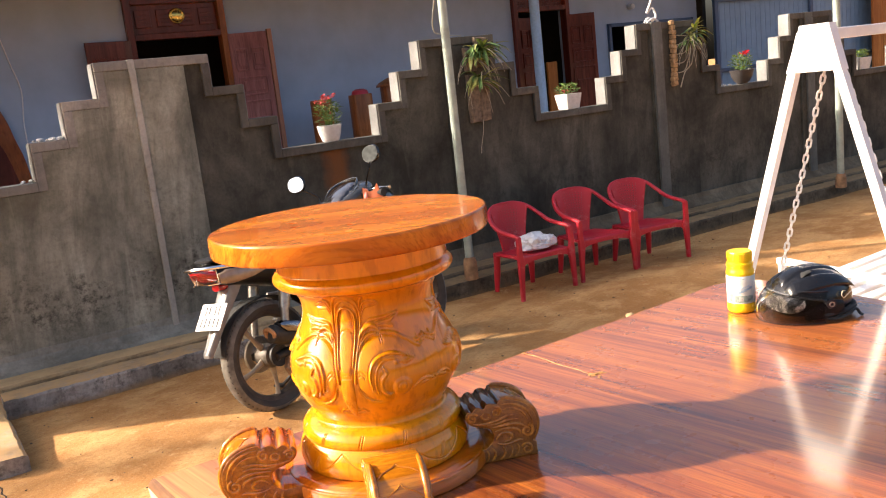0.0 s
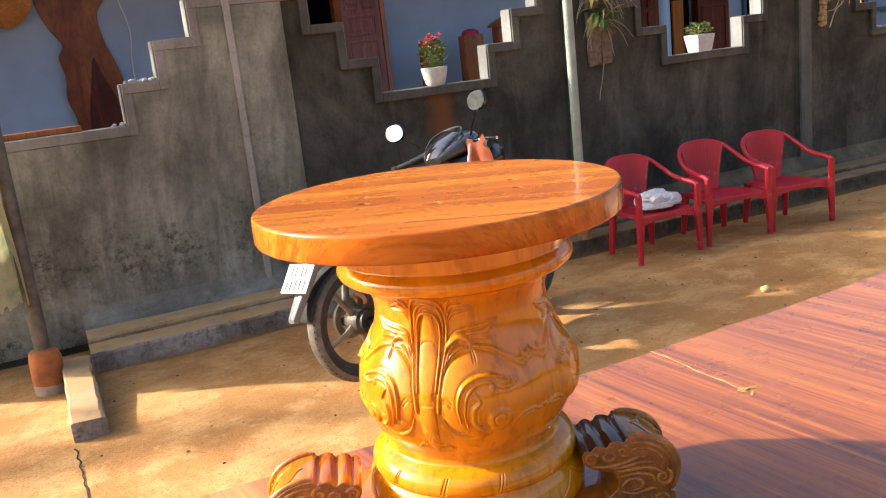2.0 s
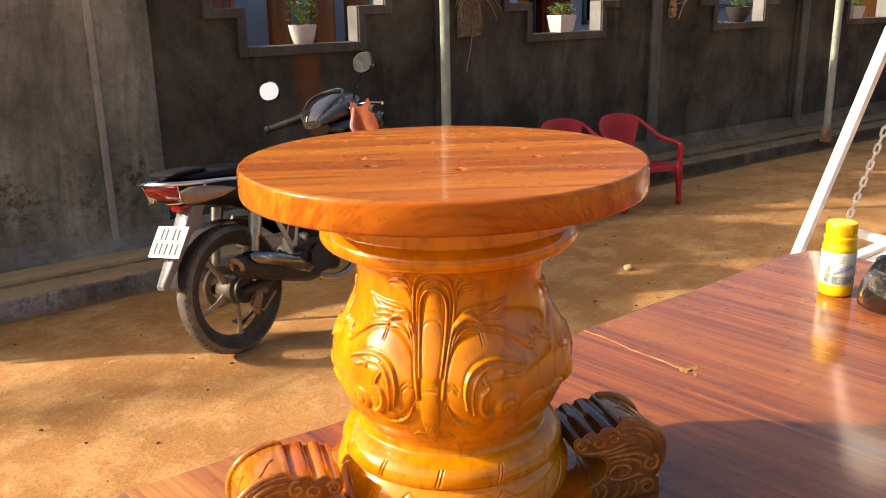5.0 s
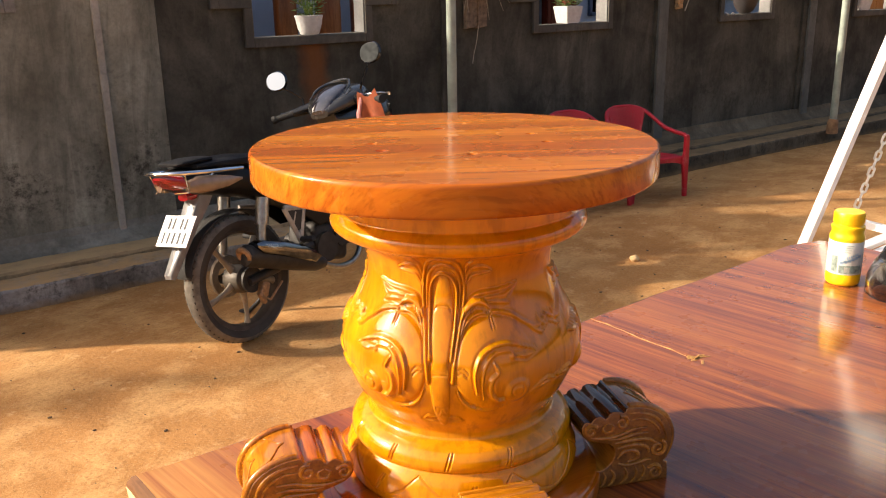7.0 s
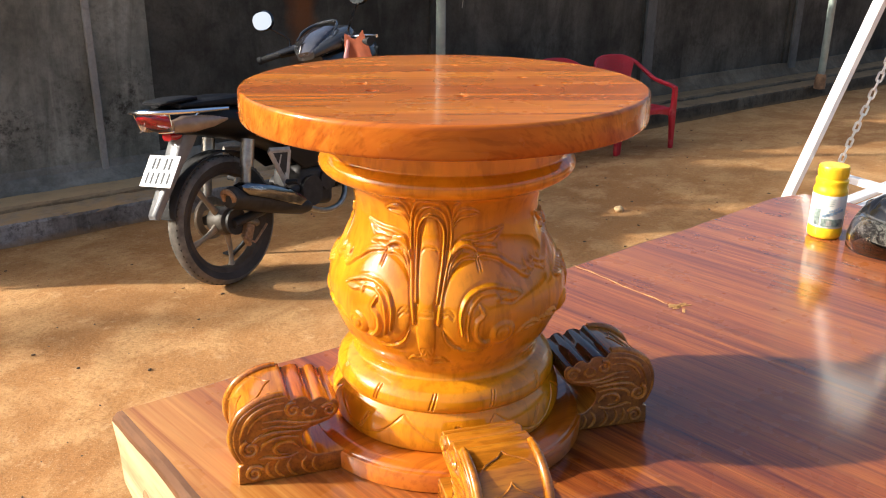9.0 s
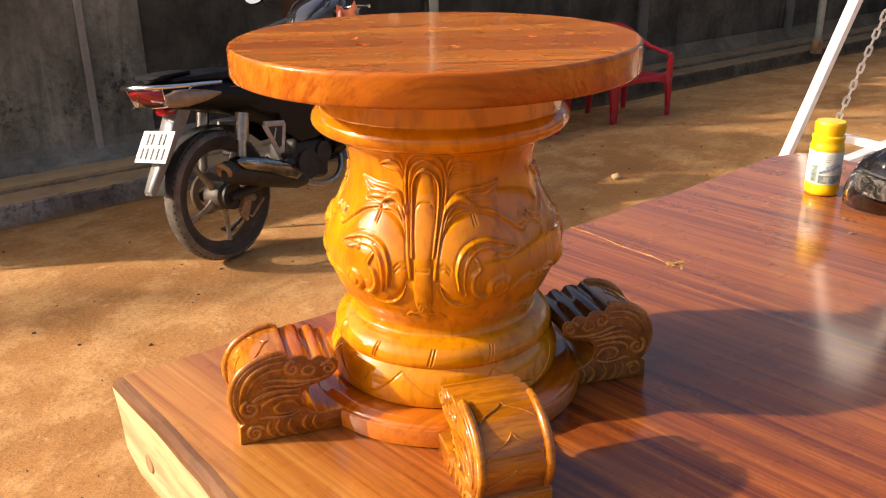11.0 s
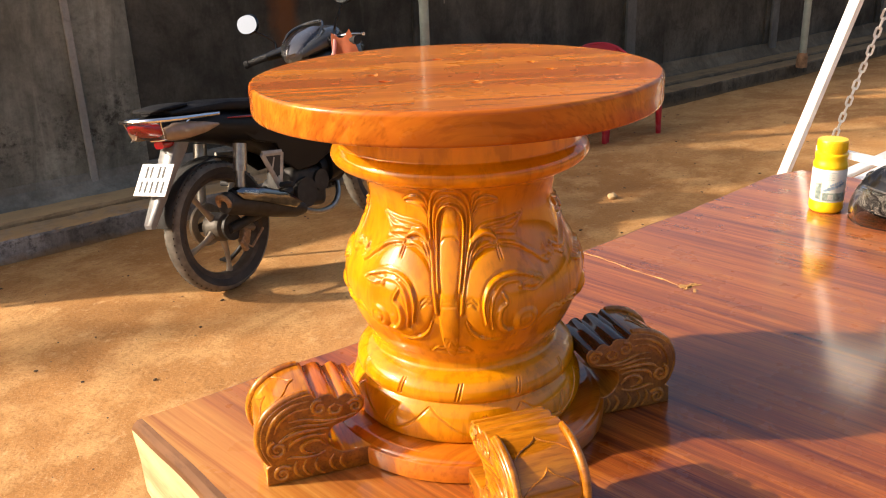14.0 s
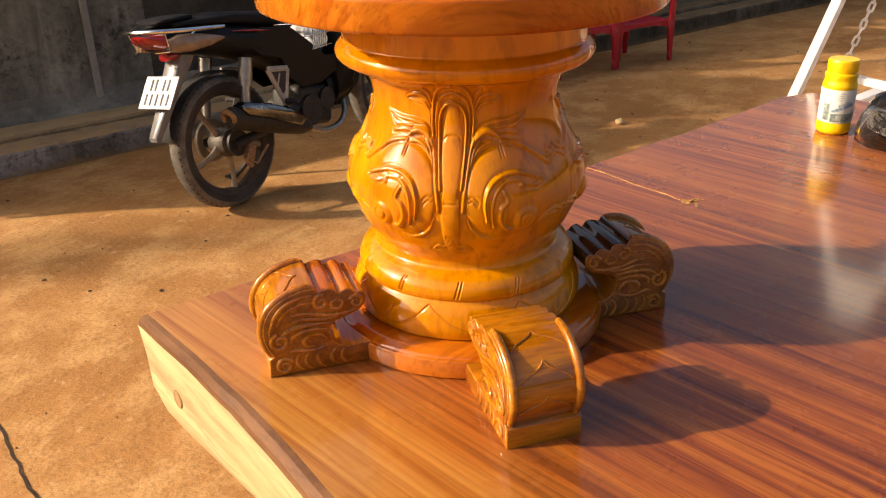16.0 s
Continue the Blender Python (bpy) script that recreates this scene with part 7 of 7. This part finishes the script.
def orchid(at, seed, small):
    rnd = random.Random(seed)
    root = thing("orchid_mount", at, 0, "orchid with arching leaves tied to a bark slab" if not small else "small orchid on a strip of pale bark", "orchid")
    def strip(bm):
        for v in bm.verts:
            v.co += Vector((0.006, 0.010, 0.006)) * noise.noise(v.co * 30 + Vector((seed, 0, 0)))
        part("bark_strip", bm, BARKY if small else BARKM, root)

    if not small:
        for x, z0, z1, w in ((-0.055, 0.0, 0.40, 0.10), (0.05, 0.0, 0.30, 0.09), (-0.06, 0.42, 0.62, 0.10), (0.055, 0.45, 0.70, 0.11)):
            strip(prism(bmesh.new(), [(x - w / 2, z0), (x + w / 2, z0 + 0.01), (x + w / 2 + 0.008, z1 - 0.01), (x - w / 2 - 0.006, z1)], 0.045, 0.008))
    else:
        for k in range(14):
            bm = bmesh.new()
            box(bm, (0.055 + rnd.uniform(-0.012, 0.012), 0.05, 0.042), (rnd.uniform(-0.006, 0.006), 0.025, 0.045 * k + 0.02), pose(0, 0, 0, 0, rnd.uniform(-8, 8), 0), bevel=0.008)
            strip(bm)
    lf, ly, rt = bmesh.new(), bmesh.new(), bmesh.new()
    centres = [((0.03, -0.03, 0.58), 46, 0.25), ((-0.02, -0.04, 0.34), 34, 0.22), ((-0.06, -0.03, 0.52), 20, 0.2)] if not small else [((0.20, -0.03, 0.44), 20, 0.20), ((0.25, -0.03, 0.50), 16, 0.17), ((0.13, -0.03, 0.40), 8, 0.15)]
    for c, n, L in centres:
        for k in range(n):
            a = rnd.uniform(-0.3, math.pi + 0.3)
            leaf_mesh(ly if rnd.random() < 0.42 else lf, Vector(c) + Vector((rnd.uniform(-0.03, 0.03), 0, rnd.uniform(-0.03, 0.03))), (math.cos(a) * 1.0, -rnd.uniform(0.1, 0.9), rnd.uniform(0.0, 1.2)), L * rnd.uniform(0.6, 1.15), rnd.uniform(0.026, 0.042), rnd.uniform(0.8, 2.2), 7)
        for k in range(7):
            p = [Vector(c)]
            d = Vector((rnd.uniform(-1, 1), rnd.uniform(-0.4, 0.0), rnd.uniform(-0.6, 0.3))).normalized()
            for j in range(6):
                p.append(p[-1] + d * 0.05)
                d = (d + Vector((rnd.uniform(-0.3, 0.3), 0, -0.35))).normalized()
            tube(rt, p, [0.004 - 0.0004 * j for j in range(7)], 5)
    if not small:
        tube(rt, curve([(0.0, -0.01, 0.02), (-0.02, -0.01, -0.1), (-0.045, -0.005, -0.20), (-0.05, 0.0, -0.26)], 5), 0.003, 5)
        tube(rt, curve([(0.08, -0.03, 0.55), (0.18, -0.05, 0.52), (0.27, -0.05, 0.44), (0.31, -0.05, 0.40)], 5), 0.0035, 5)
    else:
        tube(rt, curve([(0.03, -0.02, -0.02), (0.09, -0.03, 0.12), (0.18, -0.04, 0.2), (0.24, -0.03, 0.38)], 5), 0.006, 6)
        for k in range(5):
            tube(rt, curve([(0.02, -0.01, 0.12 + 0.09 * k), (0.10, -0.03, 0.15 + 0.08 * k), (0.20, -0.02, 0.34 + 0.03 * k)], 4), 0.0045, 5)
    for ob in (part("green_leaves", lf, LEAFG, root), part("pale_leaves", ly, LEAFY, root), part("root_tuft", rt, ROOTM, root, "", True)):
        tagged(ob, kind="stuff")


orchid((4.42, YW - 0.077, 1.265), 21, False)
orchid((6.775, YW - 0.082, 1.34), 22, True)
# tied white ribbon and wires on the wall top
tie = thing("plastic_ribbon", (6.56, YW + 0.03, 1.962), label="white plastic ribbon tied on the wall top", category="ribbon")
bm = bmesh.new()
tube(bm, curve([(-0.06, 0, 0.012), (0.0, 0, 0.05), (0.05, 0, 0.02), (0.10, 0, 0.06), (0.06, 0, 0.14), (0.0, 0.02, 0.10), (0.04, 0, 0.20), (0.08, 0, 0.34), (0.05, 0, 0.5)], 6), 0.010, 6)
tube(bm, curve([(-0.05, -0.02, 0.01), (0.03, -0.03, 0.04), (0.12, 0, 0.012)], 6), 0.012, 6)
part("ribbon_knot", bm, WHITEPAINT, tie, "", True)
wire = thing("tied_wire", (4.05, YW + 0.02, 1.980), label="grey wire tied to the post", category="wire")
bm = bmesh.new()
tube(bm, curve([(0.30, 0, 0.01), (0.12, -0.02, 0.03), (0.0, -0.05, 0.10), (-0.08, -0.3, 0.5), (-0.30, -0.64, 1.2)], 8), 0.006, 6)
part("wire_run", bm, STEEL, wire, "", True)
# plank lying on the low part of the wall
pl = thing("loose_plank", (0.36, YW + 0.07, 1.293), label="brown timber plank lying on the wall", category="plank")
bm = bmesh.new()
box(bm, (0.62, 0.10, 0.035), (0, 0, 0.018), bevel=0.004)
part("plank_board", bm, LOGWOOD, pl)

# ---- grit on the ground ----
grit = thing("ground_grit", (0, 0, 0), label="scattered pebbles, twigs and dead leaf bits on the earth", category="grit", kind="stuff")
bm = bmesh.new()
rnd = random.Random(9)
for k in range(420):
    x, y = rnd.uniform(0.2, 6.5), rnd.uniform(2.6, 5.65)
    r = rnd.choice((0.0015, 0.002, 0.003, 0.004, 0.006)) * (0.6 if y < 3.6 else 1.2)
    bmesh.ops.create_icosphere(bm, subdivisions=1, radius=r, matrix=Matrix.Translation((x, y, 0.003 + lie(x, y))) @ pose(0, 0, 0, 0, 0, rnd.uniform(0, 180)) @ Matrix.Diagonal((rnd.uniform(0.8, 2.0), 1, 0.5, 1)))
part("grit_bits", bm, plain("dark_grit", (0.10, 0.06, 0.03), 0.95, vary=0.7, scale=2.0), grit)
peb = thing("pebble", (3.985, 4.22, 0.012), 30, "single pale ochre stone on the earth", "stone")
bm = bmesh.new()
bmesh.ops.create_icosphere(bm, subdivisions=2, radius=0.028)
for v in bm.verts:
    v.co = Vector((v.co.x * 1.3, v.co.y, v.co.z * 0.75)) * (1 + 0.25 * noise.noise(v.co * 50))
part("stone", bm, plain("ochre_stone", (0.62, 0.42, 0.2), 0.9, vary=0.25, scale=40), peb, "", True)

# ---- unseen tree behind the wall, added for the dappled shade it casts ----
TREEX, TREEY = -3.1, 8.9
tree = thing("tree", (TREEX, TREEY, 0.0), label="unseen leafy tree added beside the blue house to shade the yard", category="tree")
TBARK = plain("rough_grey_bark", (0.12, 0.095, 0.07), 0.9, vary=0.4, scale=9, bump=0.5)
bm = bmesh.new()
tube(bm, curve([(0, 0, -0.1), (0.06, 0.03, 1.2), (-0.04, 0.0, 2.6), (0.05, 0.05, 4.0), (0.1, 0.1, 5.4)], 6), [0.17 - 0.005 * k for k in range(25)], 12)
trunk = part("trunk", bm, TBARK, tree, "", True)
random.seed(31)
tips = []
for k in range(11):
    a = 2.4 * k + random.uniform(-0.3, 0.3)
    z0 = random.uniform(3.4, 5.0)
    ln = random.uniform(1.2, 2.2)
    e = Vector((math.cos(a) * ln, math.sin(a) * ln * 0.9, z0 + random.uniform(0.5, 1.5)))
    bm = bmesh.new()
    tube(bm, curve([(0.03, 0.03, z0), (e.x * 0.5, e.y * 0.5, z0 + 0.45 * (e.z - z0)), tuple(e)], 5), [0.05 - 0.0035 * j for j in range(11)], 8)
    part("limb", bm, TBARK, trunk, "", True)
    tips += [e, e * 0.72 + Vector((random.uniform(-0.4, 0.4), random.uniform(-0.4, 0.4), 1.6)), Vector((e.x * 0.55, e.y * 0.55, e.z + random.uniform(-0.3, 0.7)))]
LEAFT = plain("tree_leaf_green", (0.05, 0.10, 0.03), 0.5, vary=0.4, scale=3)
bm = bmesh.new()
for tip in tips:
    for k in range(42):
        o = Vector((random.gauss(0, 0.42), random.gauss(0, 0.42), random.gauss(0, 0.30)))
        m = Matrix.Translation(tip + o) @ Matrix.Rotation(random.uniform(0, 6.28), 4, "Z") @ Matrix.Rotation(random.uniform(-0.9, 0.9), 4, "X")
        w, h = random.uniform(0.03, 0.045), random.uniform(0.12, 0.17)
        q = [bm.verts.new(m @ Vector(c)) for c in ((0, 0, 0), (w, h * 0.45, -0.012), (0, h, -0.03), (-w, h * 0.45, -0.012))]
        bm.faces.new((q[0], q[1], q[2]))
        bm.faces.new((q[0], q[2], q[3]))
# a low side branch, added to cast the soft shade band on the earth
for k in range(15):
    tip = Vector((-3.0 + 0.12 * k, -0.55, 3.08 + 0.041 * k))
    for j in range(20 if k < 9 else 20 - 3 * (k - 8)):
        o = Vector((random.gauss(0, 0.12), random.gauss(0, 0.14), random.gauss(0, 0.10)))
        m = Matrix.Translation(tip + o) @ Matrix.Rotation(random.uniform(0, 6.28), 4, "Z") @ Matrix.Rotation(random.uniform(-0.9, 0.9), 4, "X")
        w, h = random.uniform(0.03, 0.045), random.uniform(0.12, 0.17)
        q = [bm.verts.new(m @ Vector(c)) for c in ((0, 0, 0), (w, h * 0.45, -0.012), (0, h, -0.03), (-w, h * 0.45, -0.012))]
        bm.faces.new((q[0], q[1], q[2]))
        bm.faces.new((q[0], q[2], q[3]))
part("crown", bm, LEAFT, tree)
bm = bmesh.new()
tube(bm, curve([(0.0, 0.02, 2.55), (-0.5, -0.3, 2.85), (-1.4, -0.55, 3.55), (-2.9, -0.55, 3.1)], 6), [0.05 - 0.002 * j for j in range(19)], 8)
part("limb", bm, TBARK, trunk, "", True)
